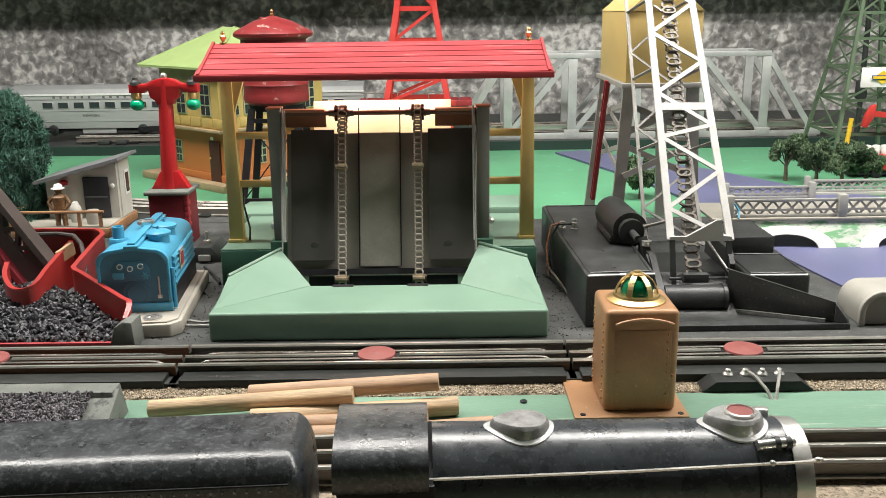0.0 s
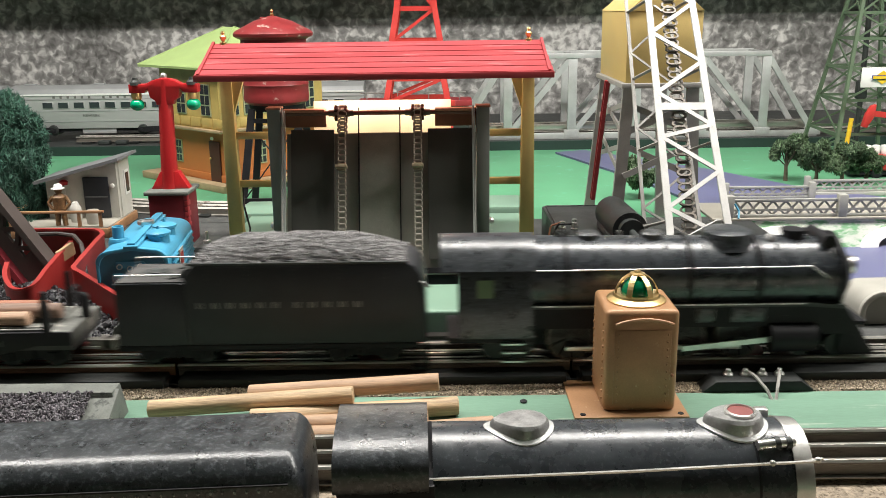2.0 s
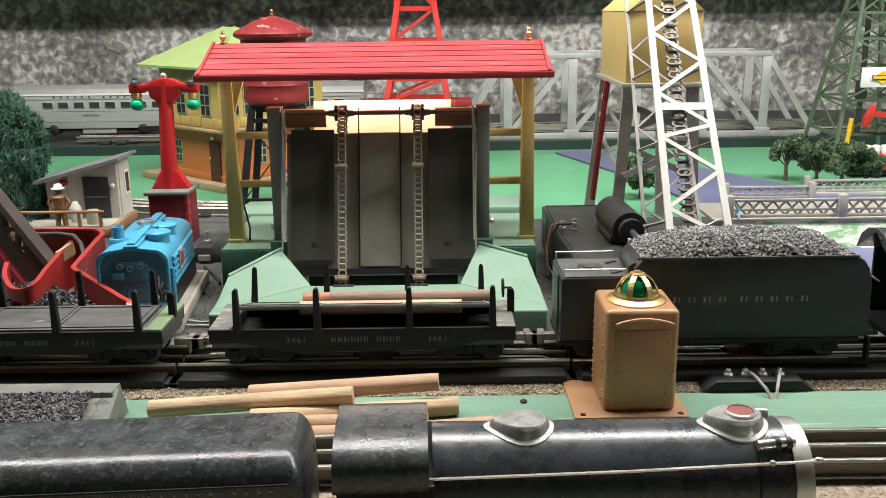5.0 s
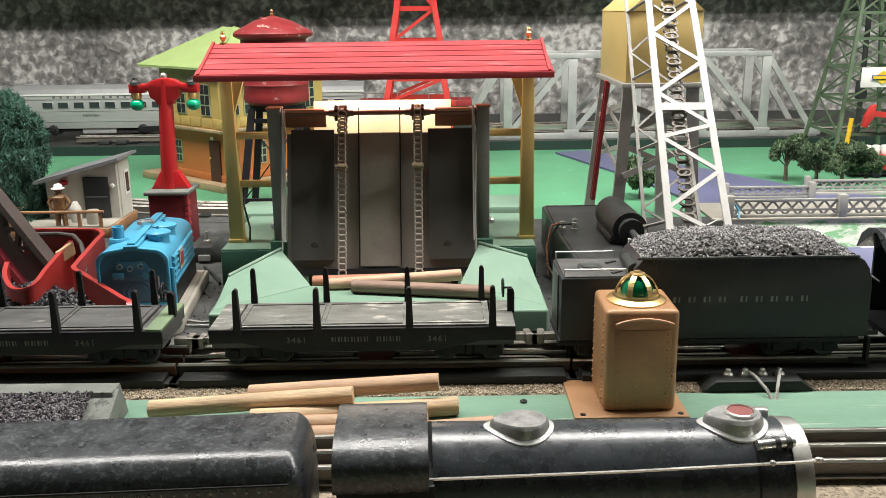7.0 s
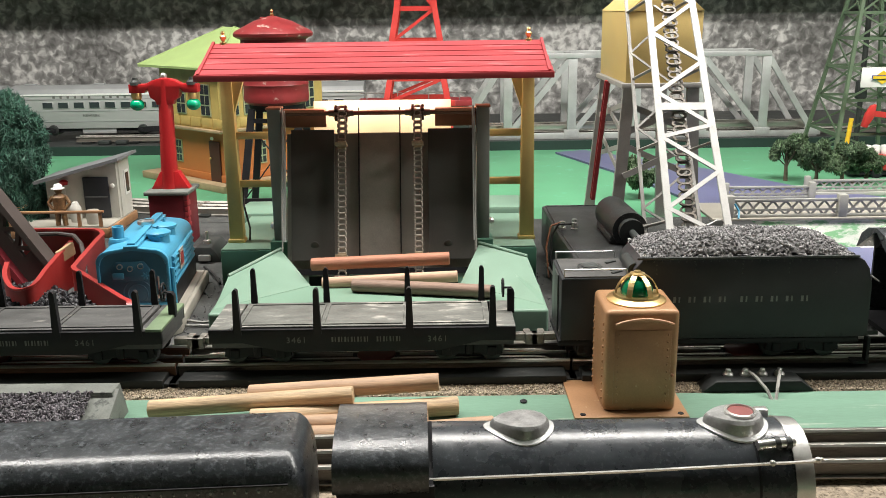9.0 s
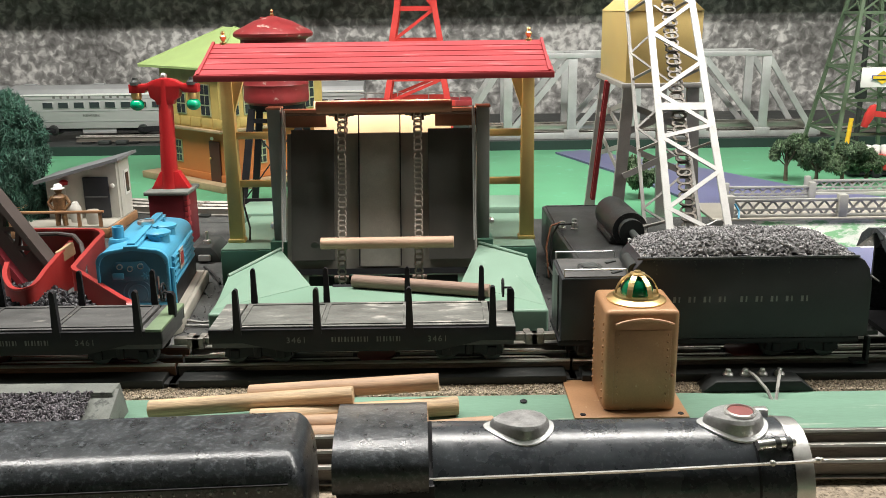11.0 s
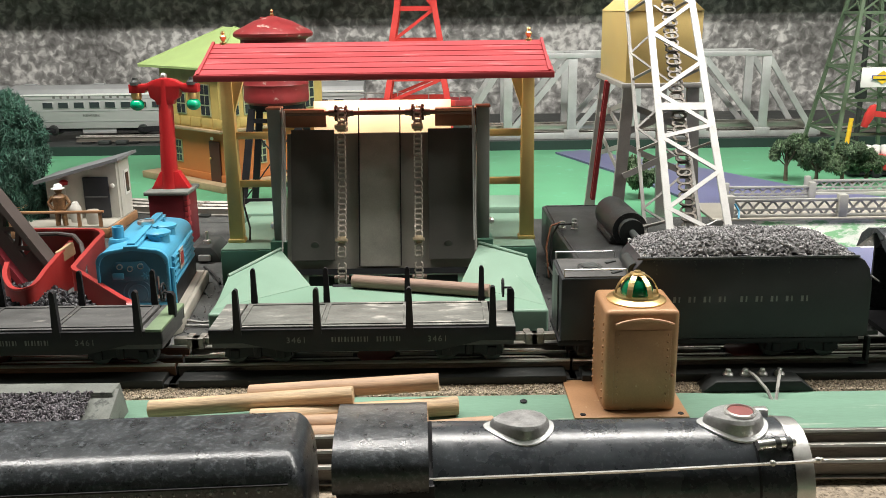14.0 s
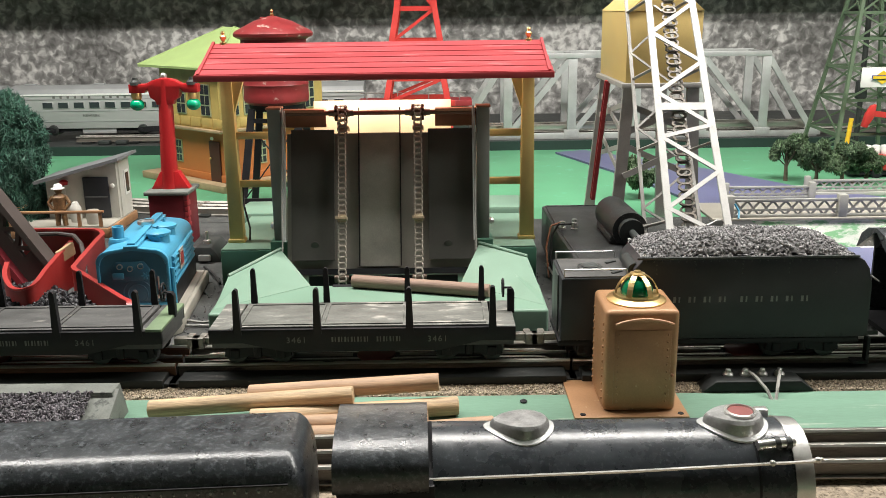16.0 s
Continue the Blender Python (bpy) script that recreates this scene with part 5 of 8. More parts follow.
def coal_bunker():
    t = thing("coal_bunker", -0.26, 0.485, 0.0012, "weathered grey bunker with sloping end and fine coal", "coal bunker")
    part("block", prism([(-0.36, 0.0012), (-0.36, 0.0215), (-0.1985, 0.0205), (-0.1950, 0.0012)], "y", 0.4990, 0.5135, None, 0.0006), CONCRETE, t)
    part("end_wall", prism([(0.5050, 0.0012), (0.5050, 0.0205), (0.4800, 0.0085), (0.4580, 0.0035), (0.4580, 0.0012)], "x", -0.2150, -0.1960, None, 0.0005), CONCRETE, t)
    bed = prism([(0.4985, 0.0012), (0.4985, 0.0195), (0.4560, 0.0055), (0.4560, 0.0012)], "x", -0.36, -0.2155)
    part("coal_bed", bed, COAL, t)

    def spot(r):
        y = r.uniform(0.457, 0.5000)
        return (r.uniform(-0.355, -0.2100), y, 0.0055 + (y - 0.456) * 0.0140 / 0.0425 + r.uniform(0, 0.0009))

    lumps("fine_coal", 6000, spot, 0.0012, COALFINE, t, "fine purple-black coal")


coal_bunker()


# ---- coal elevator ----
def lattice(t, name, bl, br, tl, tr, w, th, m, levels, up, cross=True):
    """A flat girder ladder between two rails, braced in zigzag; each member is a part."""
    bl, br, tl, tr = map(Vector, (bl, br, tl, tr))
    part(name + "_rail", bar(bl, tl, w, th, up=up), m, t)
    part(name + "_rail", bar(br, tr, w, th, up=up), m, t)
    off = Vector(up) * 0.0006
    prev = 0.0
    for k, f in enumerate(levels):
        a, b = (bl.lerp(tl, prev), br.lerp(tr, f)) if k % 2 else (br.lerp(tr, prev), bl.lerp(tl, f))
        part(name + "_brace", bar(a + off, b + off, w * 0.62, th * 0.6, up=up), m, t)
        prev = f


def coal_elevator():
    t = thing("coal_elevator", 0.19, 0.77, 0.0015, "coal elevator with black base, white girder conveyor and yellow house", "coal elevator")
    part("left_base", prism([(0.1075, 0.652), (0.1610, 0.655), (0.1640, 0.80), (0.1640, 0.90), (0.1010, 0.90), (0.1015, 0.80)], "z", 0.0015, 0.0435, None, 0.0025), DUSTY, t)
    part("base_plate", box(0.1610, 0.3060, 0.6415, 0.90, 0.0015, 0.0045, 0.0008), DUSTY, t)
    part("right_base", box(0.2390, 0.2890, 0.6790, 0.800, 0.0045, 0.0338, 0.003, seg=3), DUSTY, t)
    part("upper_box", box(0.2404, 0.2810, 0.7400, 0.800, 0.0338, 0.0486, 0.0012), DUSTY, t)

    def slab(name, p, q, zp, zq, th=0.0026):
        """An upright plate from p to q with its own height at each end."""
        bm = B()
        d = (Vector(q) - Vector(p)).normalized()
        s = Vector((-d.y, d.x)) * th / 2
        v = [bm.verts.new((a[0] + k * s.x, a[1] + k * s.y, z)) for k in (-1, 1) for a, z in ((p, 0.0046), (q, 0.0046), (q, zq), (p, zp))]
        for f in ((0, 1, 2, 3), (7, 6, 5, 4), (0, 4, 5, 1), (1, 5, 6, 2), (2, 6, 7, 3), (3, 7, 4, 0)):
            bm.faces.new([v[i] for i in f])
        bmesh.ops.bevel(bm, geom=list(bm.edges), offset=0.0004, segments=2, profile=0.5, affect="EDGES")
        part(name, bm, DUSTY, t)

    slab("trough_wall", (0.2235, 0.6790), (0.2970, 0.6490), 0.0385, 0.0195)
    slab("trough_end", (0.2975, 0.6488), (0.3040, 0.6415), 0.0195, 0.0085)
    # pale bar painted as the highlight where trough floor meets wall
    part("trough_highlight", bar((0.2290, 0.6735, 0.0062), (0.2895, 0.6478, 0.0062), 0.0020, 0.0030, up=(0, 0, 1)), PEWTER, t)
    part("front_lip", box(0.163, 0.3055, 0.6402, 0.6418, 0.0015, 0.0062, 0.0006), DUSTY, t)
    dish = [(0.655 + 0.045 * k / 12, 0.0046 + 0.026 * (1 - math.cos(math.pi / 2 * k / 12))) for k in range(13)]
    part("chute", prism([(0.655, 0.0046)] + dish[1:] + [(0.760, 0.0306), (0.760, 0.0046)], "x", 0.1745, 0.228), DUSTY, t)
    part("drum", rod((0.1740, 0.6800, 0.0150), (0.2195, 0.6800, 0.0150), 0.0105, n=32), DUSTY, t, "smooth black drum")
    part("drum_rim", rod((0.2195, 0.6800, 0.0150), (0.2225, 0.6800, 0.0150), 0.0113, n=32), DUSTY, t)
    part("swing_lever", bar((0.1660, 0.7060, 0.0420), (0.1725, 0.6820, 0.0200), 0.009, 0.005, up=(1, 0, 0)), DUSTY, t)
    part("brace_rod", rod((0.2130, 0.7060, 0.0560), (0.2285, 0.6840, 0.0310), 0.0010, n=8), STEEL, t, "bright brace rod")
    # raised beads round the tops of the castings
    for ring, z in (([(0.1110, 0.6570), (0.1575, 0.6595), (0.1605, 0.80), (0.1605, 0.895), (0.1045, 0.895), (0.1050, 0.80)], 0.0437), ([(0.2425, 0.6825), (0.2855, 0.6825), (0.2855, 0.7385), (0.2425, 0.7385)], 0.0340)):
        for p, q in zip(ring, ring[1:] + ring[:1]):
            part("bead", rod((*p, z), (*q, z), 0.0008, n=6), DUSTY, t)
    # pale rods paint the highlight along the castings' front top edges
    part("edge_highlight", rod((0.1090, 0.6530, 0.0425), (0.1600, 0.6558, 0.0425), 0.0010, n=6), PEWTER, t)
    part("edge_highlight", rod((0.2415, 0.6800, 0.0330), (0.2865, 0.6800, 0.0330), 0.0008, n=6), PEWTER, t)
    part("trough_rim", bar((0.2225, 0.6800, 0.0388), (0.2970, 0.6495, 0.0198), 0.0034, 0.0009, up=(0.25, 0, 1)), DARKSTEEL, t)
    part("side_cheek", prism([(0.655, 0.006), (0.655, 0.022), (0.700, 0.046), (0.740, 0.046), (0.740, 0.006)], "x", 0.1655, 0.1705), DUSTY, t)
    part("side_cheek", prism([(0.690, 0.006), (0.690, 0.040), (0.700, 0.050), (0.740, 0.050), (0.740, 0.006)], "x", 0.2280, 0.2320), DUSTY, t)
    # motor
    part("motor", rod((0.158, 0.740, 0.0560), (0.155, 0.810, 0.0560), 0.0150, n=28), DUSTY, t)
    part("motor_face", rod((0.1583, 0.733, 0.0560), (0.158, 0.741, 0.0560), 0.0105, n=24), DARKSTEEL, t)
    part("motor_foot", box(0.141, 0.172, 0.742, 0.806, 0.0435, 0.0500, 0.002), DUSTY, t)
    part("motor_shaft", rod((0.1595, 0.715, 0.0545), (0.1585, 0.735, 0.0555), 0.0030, n=12), DARKSTEEL, t)
    part("gear_arm", bar((0.163, 0.716, 0.056), (0.172, 0.708, 0.026), 0.007, 0.004), DARKSTEEL, t)
    part("gear_case", rod((0.168, 0.699, 0.026), (0.168, 0.712, 0.026), 0.0075, n=20), DARKSTEEL, t)
    part("pulley", lathe([(0.004, 0), (0.004, 0.004)], 0.166, 0.712, 0.050, 14), STEEL, t)
    for x, y in ((0.109, 0.800), (0.121, 0.808), (0.119, 0.794)):
        part("terminal_post", lathe([(0.0034, 0), (0.0034, 0.0015), (0.0016, 0.0018), (0.0016, 0.0045), (0.0026, 0.0048), (0.0026, 0.0068)], x, y, 0.0435, 12), STEEL, t)
    part("screw", ball(0.133, 0.722, 0.0437, 0.0016, 1, 1, 0.5, n=8), DARKSTEEL, t)
    part("screw", ball(0.133, 0.672, 0.0437, 0.0016, 1, 1, 0.5, n=8), DARKSTEEL, t)
    # house on legs
    z0, z1 = 0.1672, 0.2335
    hx0, hx1, hy0, hy1 = 0.1766, 0.2478, 0.876, 1.015
    part("house_wall", box(hx0, hx1, hy0, hy1, z0, z1, 0.0005), OCHRE, t, "ochre yellow house")
    part("house_roof", prism([(hx0 - 0.0008, z1 + 0.0002), ((hx0 + hx1) / 2, z1 + 0.031), (hx1 + 0.0008, z1 + 0.0002)], "y", hy0 - 0.001, hy1 + 0.001, None, 0.0004), OCHRE, t)
    part("platform", box(hx0 - 0.004, hx1 + 0.004, hy0 - 0.005, hy1 + 0.004, z0 - 0.0048, z0 - 0.0002, 0.0005), GREYGIRD, t)
    legs = (((0.1815, 0.882), (0.1765, 0.892), 0.0435), ((0.243, 0.882), (0.2530, 0.892), 0.0045), ((0.243, 1.008), (0.2540, 1.03), 0.0), ((0.1815, 1.008), (0.1715, 1.04), 0.0))
    for (xa, ya), (xb, yb), zb in legs:
        part("leg", bar((xa, ya, 0.1624), (xb, yb, zb), 0.0115, 0.005, up=(0, 1, 0)), GREYGIRD, t)
    for za, zb in ((0.075, 0.105), (0.118, 0.146)):
        part("leg_brace", bar((0.177, 1.03, za), (0.179, 0.889, zb), 0.005, 0.002, up=(1, 0, 0)), GREYGIRD, t)
        part("leg_brace", bar((0.178, 0.889, za), (0.178, 1.025, zb), 0.005, 0.002, up=(1, 0, 0)), GREYGIRD, t)
        part("leg_brace", bar((0.180, 0.886, za), (0.246, 0.886, zb), 0.006, 0.002), GREYGIRD, t)
        part("leg_brace", bar((0.247, 0.888, za), (0.181, 0.888, zb), 0.006, 0.002), GREYGIRD, t)
    for k in range(17):
        f = k / 16
        part("ladder_rung", rod((0.1722 - 0.004 * f, 0.943 + 0.042 * f, 0.160 - 0.125 * f), (0.1722 - 0.004 * f, 0.951 + 0.042 * f, 0.160 - 0.125 * f), 0.0008, n=6), REDTRIM, t)
    for dy in (0.0, 0.008):
        part("ladder_rail", bar((0.1722, 0.943 + dy, 0.164), (0.1678, 0.988 + dy, 0.030), 0.0040, 0.0018), REDTRIM, t, "dark red ladder")
    # tilted white conveyor girder
    up = (0, -0.80, 0.60)
    bl, br, tl, tr = (0.1824, 0.700, 0.0575), (0.2302, 0.700, 0.0568), (0.1880, 0.868, 0.2800), (0.2250, 0.868, 0.2800)
    part("foot_panel", prism([(0.1815, 0.0570), (0.2315, 0.0563), (0.2305, 0.0600), (0.2240, 0.0605), (0.2220, 0.0735), (0.2180, 0.0735), (0.1950, 0.0605), (0.1815, 0.0605)], "y", 0.6985, 0.7010), WHITEGIRD, t)
    lattice(t, "conveyor", bl, br, tl, tr, 0.0058, 0.0022, WHITEGIRD, [0.10, 0.22, 0.335, 0.375, 0.49, 0.60, 0.71, 0.82, 0.92, 1.0], up)
    part("conveyor_tie", bar(Vector(bl).lerp(Vector(tl), 0.44), Vector(br).lerp(Vector(tr), 0.44), 0.0070, 0.0024, up=up), WHITEGIRD, t)
    sh = Vector((-0.0125, 0.030, -0.012))
    q = [Vector(p) + sh for p in (bl, br, tl, tr)]
    lattice(t, "rear_girder", *q, 0.0030, 0.0016, GREYGIRD, [0.12, 0.26, 0.40, 0.54, 0.68, 0.82, 0.96], up)
    for f in (0.06, 0.32, 0.58, 0.84):
        for a, b in ((bl, tl), (br, tr)):
            p = Vector(a).lerp(Vector(b), f)
            part("girder_link", bar(p, p + sh, 0.0024, 0.0014), GREYGIRD, t)
    part("conveyor_tail", bar((0.1835, 0.700, 0.0575), (0.1850, 0.690, 0.010), 0.004, 0.003), DARKSTEEL, t)
    part("conveyor_tail", bar((0.2292, 0.700, 0.0565), (0.2280, 0.690, 0.010), 0.004, 0.003), DARKSTEEL, t)
    # bucket chain
    a, b = Vector((0.1990, 0.688, 0.030)), Vector((0.2065, 0.866, 0.268))
    n = 44
    d = (b - a) / n
    for k in range(n):
        c = a + d * k
        bm = B()
        upv = Vector(up).normalized()
        lift = upv * (0.0014 if k % 2 else 0.0)
        outer = [(-0.0040, 0.02), (-0.0064, 0.30), (-0.0064, 0.72), (-0.0040, 1.05), (0.0040, 1.05), (0.0064, 0.72), (0.0064, 0.30), (0.0040, 0.02)]
        inner = [(a * 0.70, 0.54 + (b - 0.54) * 0.62) for a, b in outer]
        ringv = [[bm.verts.new(c + lift + Vector((a, 0, 0)) + d * b + upv * h) for a, b in line] for line, h in ((outer, 0), (inner, 0), (inner, 0.0018), (outer, 0.0018))]
        for m in range(4):
            for e in range(8):
                bm.faces.new((ringv[m][e], ringv[m][(e + 1) % 8], ringv[(m + 1) % 4][(e + 1) % 8], ringv[(m + 1) % 4][e]))
        part("conveyor_link", bm, BUCKETCHAIN, t)
    part("bucket", box(0.1900, 0.2100, 0.6830, 0.6900, 0.0262, 0.0335, 0.0010), DARKSTEEL, t)
    part("bucket_shaft", rod((0.1800, 0.6890, 0.0285), (0.2300, 0.6890, 0.0285), 0.0012, n=8), DARKSTEEL, t)
    return t


coal_elevator()
wire([(0.118, 0.795, 0.049), (0.104, 0.790, 0.050), (0.0985, 0.79, 0.040), (0.0965, 0.785, 0.022), (0.100, 0.775, 0.004)], 0.0010, WIRE, "lead_wire", None, "dark lead wire hanging from the terminal posts", "wire")
wire([(0.110, 0.800, 0.050), (0.0985, 0.80, 0.046), (0.094, 0.795, 0.028), (0.095, 0.78, 0.003)], 0.0009, BRONZE, "lead_wire", None, "reddish lead wire hanging from the terminal posts", "wire")
wire([(0.0935, 0.79, 0.013), (0.097, 0.78, 0.009), (0.110, 0.700, 0.003)], 0.0012, WIREGREY, "lead_wire", None, "pale lead wire lying on the yard", "wire")
wire([(0.262, 0.792, 0.066), (0.2655, 0.790, 0.0600), (0.2640, 0.785, 0.054)], 0.0010, BLUEPLASTIC, "lead_wire", None, "short blue wire beside the girder", "wire")
def putty_block():
    def outline(x0, top, r):
        arc = [(x0 + r - r * math.cos(radians(a)), top - r + r * math.sin(radians(a))) for a in range(0, 91, 10)]
        return [(x0, 0.0015)] + arc + [(0.42, top), (0.42, 0.0015)]

    t = thing("putty_block", 0.36, 0.66, 0.0015, "rounded putty grey block at the water's edge", "block")
    part("body", prism(outline(0.3165, 0.0272, 0.0150), "y", 0.6500, 0.690, None, 0.0010), CANDLE, t)
    rim = outline(0.3145, 0.0290, 0.0170)
    inner = outline(0.3190, 0.0250, 0.0130)
    part("rim", prism(rim[:-2] + [(0.42, 0.0290), (0.42, 0.0250)] + inner[:-2][::-1], "y", 0.6460, 0.6500, None, 0.0008), CANDLE, t)


putty_block()


# ---- road bridge ----
def railing(t, x0, x1, y, z0, z1, name="railing", m=FENCEGREY):
    n = max(3, round((x1 - x0) / 0.0125))
    part(name + "_top", box(x0, x1, y - 0.0015, y + 0.0015, z1 - 0.0028, z1, 0.0004), m, t)
    part(name + "_bottom", box(x0, x1, y - 0.0015, y + 0.0015, z0, z0 + 0.0030, 0.0004), m, t)
    part(name + "_middle", box(x0, x1, y - 0.001, y + 0.001, (z0 + z1) / 2 - 0.003, (z0 + z1) / 2 - 0.001), m, t)
    for k in range(n):
        a, b = x0 + (x1 - x0) * k / n, x0 + (x1 - x0) * (k + 1) / n
        bm = bar((a, y, z0 + 0.002), (b, y, z1 - 0.002), 0.0020, 0.0014)
        bar((a, y + 0.0004, z1 - 0.002), (b, y + 0.0004, z0 + 0.002), 0.0020, 0.0014, bm)
        part(name + "_cross", bm, m, t)


def road_bridge():
    t = thing("road_bridge", 0.46, 0.97, 0.0032, "toy road bridge with grey railings and marbled green arches", "bridge")
    y = 0.882

    # foot leaned forward, a slope added so the wall catches overhead light
    def batter(bm):
        for v in bm.verts:
            v.co.y -= (0.0290 - v.co.z) * 0.45
        return bm

    pts = [(0.275, 0.0290), (0.275, 0.0032)]
    arches = [(0.3100, 0.3755), (0.4320, 0.4975), (0.5540, 0.6195)]
    for a, b in arches:
        c, r = (a + b) / 2, (b - a) / 2
        pts += [(c - r * math.cos(radians(k * 12)), 0.0032 + 0.0138 * math.sin(radians(k * 12))) for k in range(0, 16)]
    pts += [(0.65, 0.0032), (0.65, 0.0290)]
    part("arch_wall", batter(prism(pts, "y", y, y + 0.006)), MARBLED, t, "white and green marbled arch wall")
    for a, b in arches:
        c, r = (a + b) / 2, (b - a) / 2
        q = lambda j, g: (c - (r + g * 2.3) * math.cos(radians(j * 10)), 0.0032 + (0.0138 + g) * math.sin(radians(j * 10)))
        bm = batter(prism([q(k, 0.0070) for k in range(19)] + [q(k, -0.0006) for k in range(18, -1, -1)], "y", y - 0.0026, y - 0.0002))
        part("arch_ring", bm, WHITE, t, "white arch rim")
    part("deck", box(0.270, 0.64, y - 0.003, y + 0.074, 0.0290, 0.0318, 0.0006), BEIGE, t, "pale road deck")
    for a, b in ((0.2920, 0.3950), (0.4050, 0.5080)):
        railing(t, a, b, y + 0.002, 0.0320, 0.0505)
    for x in (0.2865, 0.4000, 0.5135):
        part("railing_post", box(x - 0.0045, x + 0.0045, y - 0.0025, y + 0.0065, 0.0318, 0.0545, 0.0010), FENCEGREY, t)


road_bridge()


def low_rail():
    t = thing("low_rail", 0.40, 1.095, 0.0032, "low thin grey rail crossing the stream", "railing")
    railing(t, 0.352, 0.452, 1.095, 0.0060, 0.0215, "rail")
    for x in (0.349, 0.456):
        part("rail_post", box(x - 0.004, x + 0.004, 1.091, 1.099, 0.0032, 0.0260, 0.0008), FENCEGREY, t)


low_rail()


def garden_fence():
    t = thing("garden_fence", 0.53, 1.13, 0.0, "low pale fence before the bushes", "fence")
    part("kerb", box(0.462, 0.68, 1.126, 1.134, 0.0, 0.006, 0.001), FENCEGREY, t)
    railing(t, 0.468, 0.575, 1.130, 0.006, 0.0220, "fence")
    railing(t, 0.585, 0.68, 1.130, 0.006, 0.0220, "fence")
    part("fence_post", box(0.4605, 0.4675, 1.1265, 1.1335, 0.0, 0.027, 0.001), FENCEGREY, t)
    part("fence_post", box(0.5765, 0.5835, 1.1265, 1.1335, 0.0, 0.027, 0.001), FENCEGREY, t)


garden_fence()


# ---- trees ----
def leaf_cloud(name, spots, count, size, m, parent, seed, long=1.6):
    """A crown of many small leaves round a few loose centres (x, y, z, radius)."""
    rng = random.Random(seed)
    verts, faces = [], []
    org = ORG[parent.name]
    for _ in range(count):
        cx, cy, cz, r = spots[rng.randrange(len(spots))]
        d = Vector((rng.gauss(0, 1), rng.gauss(0, 1), rng.gauss(0, 0.85))).normalized() * r * rng.uniform(0.55, 1.08)
        c = Vector((cx, cy, cz)) + d - org
        e = Euler((rng.uniform(0, 6), rng.uniform(0, 6), rng.uniform(0, 6))).to_matrix()
        s = size * rng.uniform(0.6, 1.3)
        k = len(verts)
        verts += [c + e @ Vector(v) * s for v in ((-long, 0, 0), (0, -0.5, 0.15), (long, 0, 0), (0, 0.5, 0.15))]
        faces.append((k, k + 1, k + 2, k + 3))
    me = bpy.data.meshes.new(name)
    me.from_pydata(verts, [], faces)
    me.materials.append(m)
    ob = new(name, me)
    ob.parent = parent
    return ob


def bush(x, y, h, spread, seed, label, trunk_h=0.012):
    t = thing("bush", x, y, 0, label, "tree", "bushes by the fence")
    rng = random.Random(seed)
    part("trunk", rod((x, y, 0), (x + rng.uniform(-0.003, 0.003), y, h * 0.6), 0.0032, 0.0016, n=8), BARK, t)
    spots = []
    for k in range(16):
        a = rng.uniform(0, 6.28)
        q = rng.uniform(0.1, 1) ** 0.6 * spread
        z = trunk_h + (h - trunk_h) * rng.uniform(0.2, 0.88)
        spots.append((x + q * math.cos(a), y + q * math.sin(a), z, spread * rng.uniform(0.22, 0.40)))
        if k < 6:
            part("limb", rod((x, y, h * 0.3), spots[-1][:3], 0.0012, 0.0005, n=5), BARK, t)
    leaf_cloud("crown", spots, 8500, 0.0021, BUSH, t, seed)


bush(0.478, 1.239, 0.0660, 0.021, 3, "small dark green model tree on a thin trunk", 0.022)
bush(0.507, 1.205, 0.0610, 0.022, 4, "round dark green model bush beside the fence")
bush(0.541, 1.205, 0.0560, 0.022, 5, "round dark green model bush beside the fence")
bush(0.577, 1.212, 0.0480, 0.018, 6, "round dark green model bush beside the fence")
bush(0.253, 1.13, 0.058, 0.024, 7, "dark green model bush behind the coal elevator", 0.008)


def pine():
    x, y = -0.5180, 1.02
    t = thing("pine_tree", x, y, 0, "dense dark green model pine with bristly needles", "tree")
    part("trunk", rod((x, y, 0), (x, y, 0.14), 0.006, 0.002, n=10), BARK, t)
    rng = random.Random(9)
    spots = []
    for k in range(190):
        f = rng.uniform(0, 1)
        z = 0.012 + f * 0.132
        rad = 0.064 * (1 - max(0, f - 0.70) ** 2 * 5.0) * (0.9 + 0.1 * math.sin(f * 40))
        a = rng.uniform(0, 6.28)
        spots.append((x + rad * 0.92 * math.cos(a), y + rad * 0.92 * math.sin(a), z, 0.011))
    for k in range(16):
        spots.append((x + rng.uniform(-0.03, 0.03), y + rng.uniform(-0.03, 0.03), 0.143, 0.011))
    part("inner_core", lathe([(0.040, 0.0), (0.043, 0.05), (0.043, 0.10), (0.034, 0.122), (0.012, 0.134)], x, y, 0.006, 20), HEDGE, t)
    leaf_cloud("crown", spots, 62000, 0.0013, HEDGE, t, 11, 4.2)


pine()


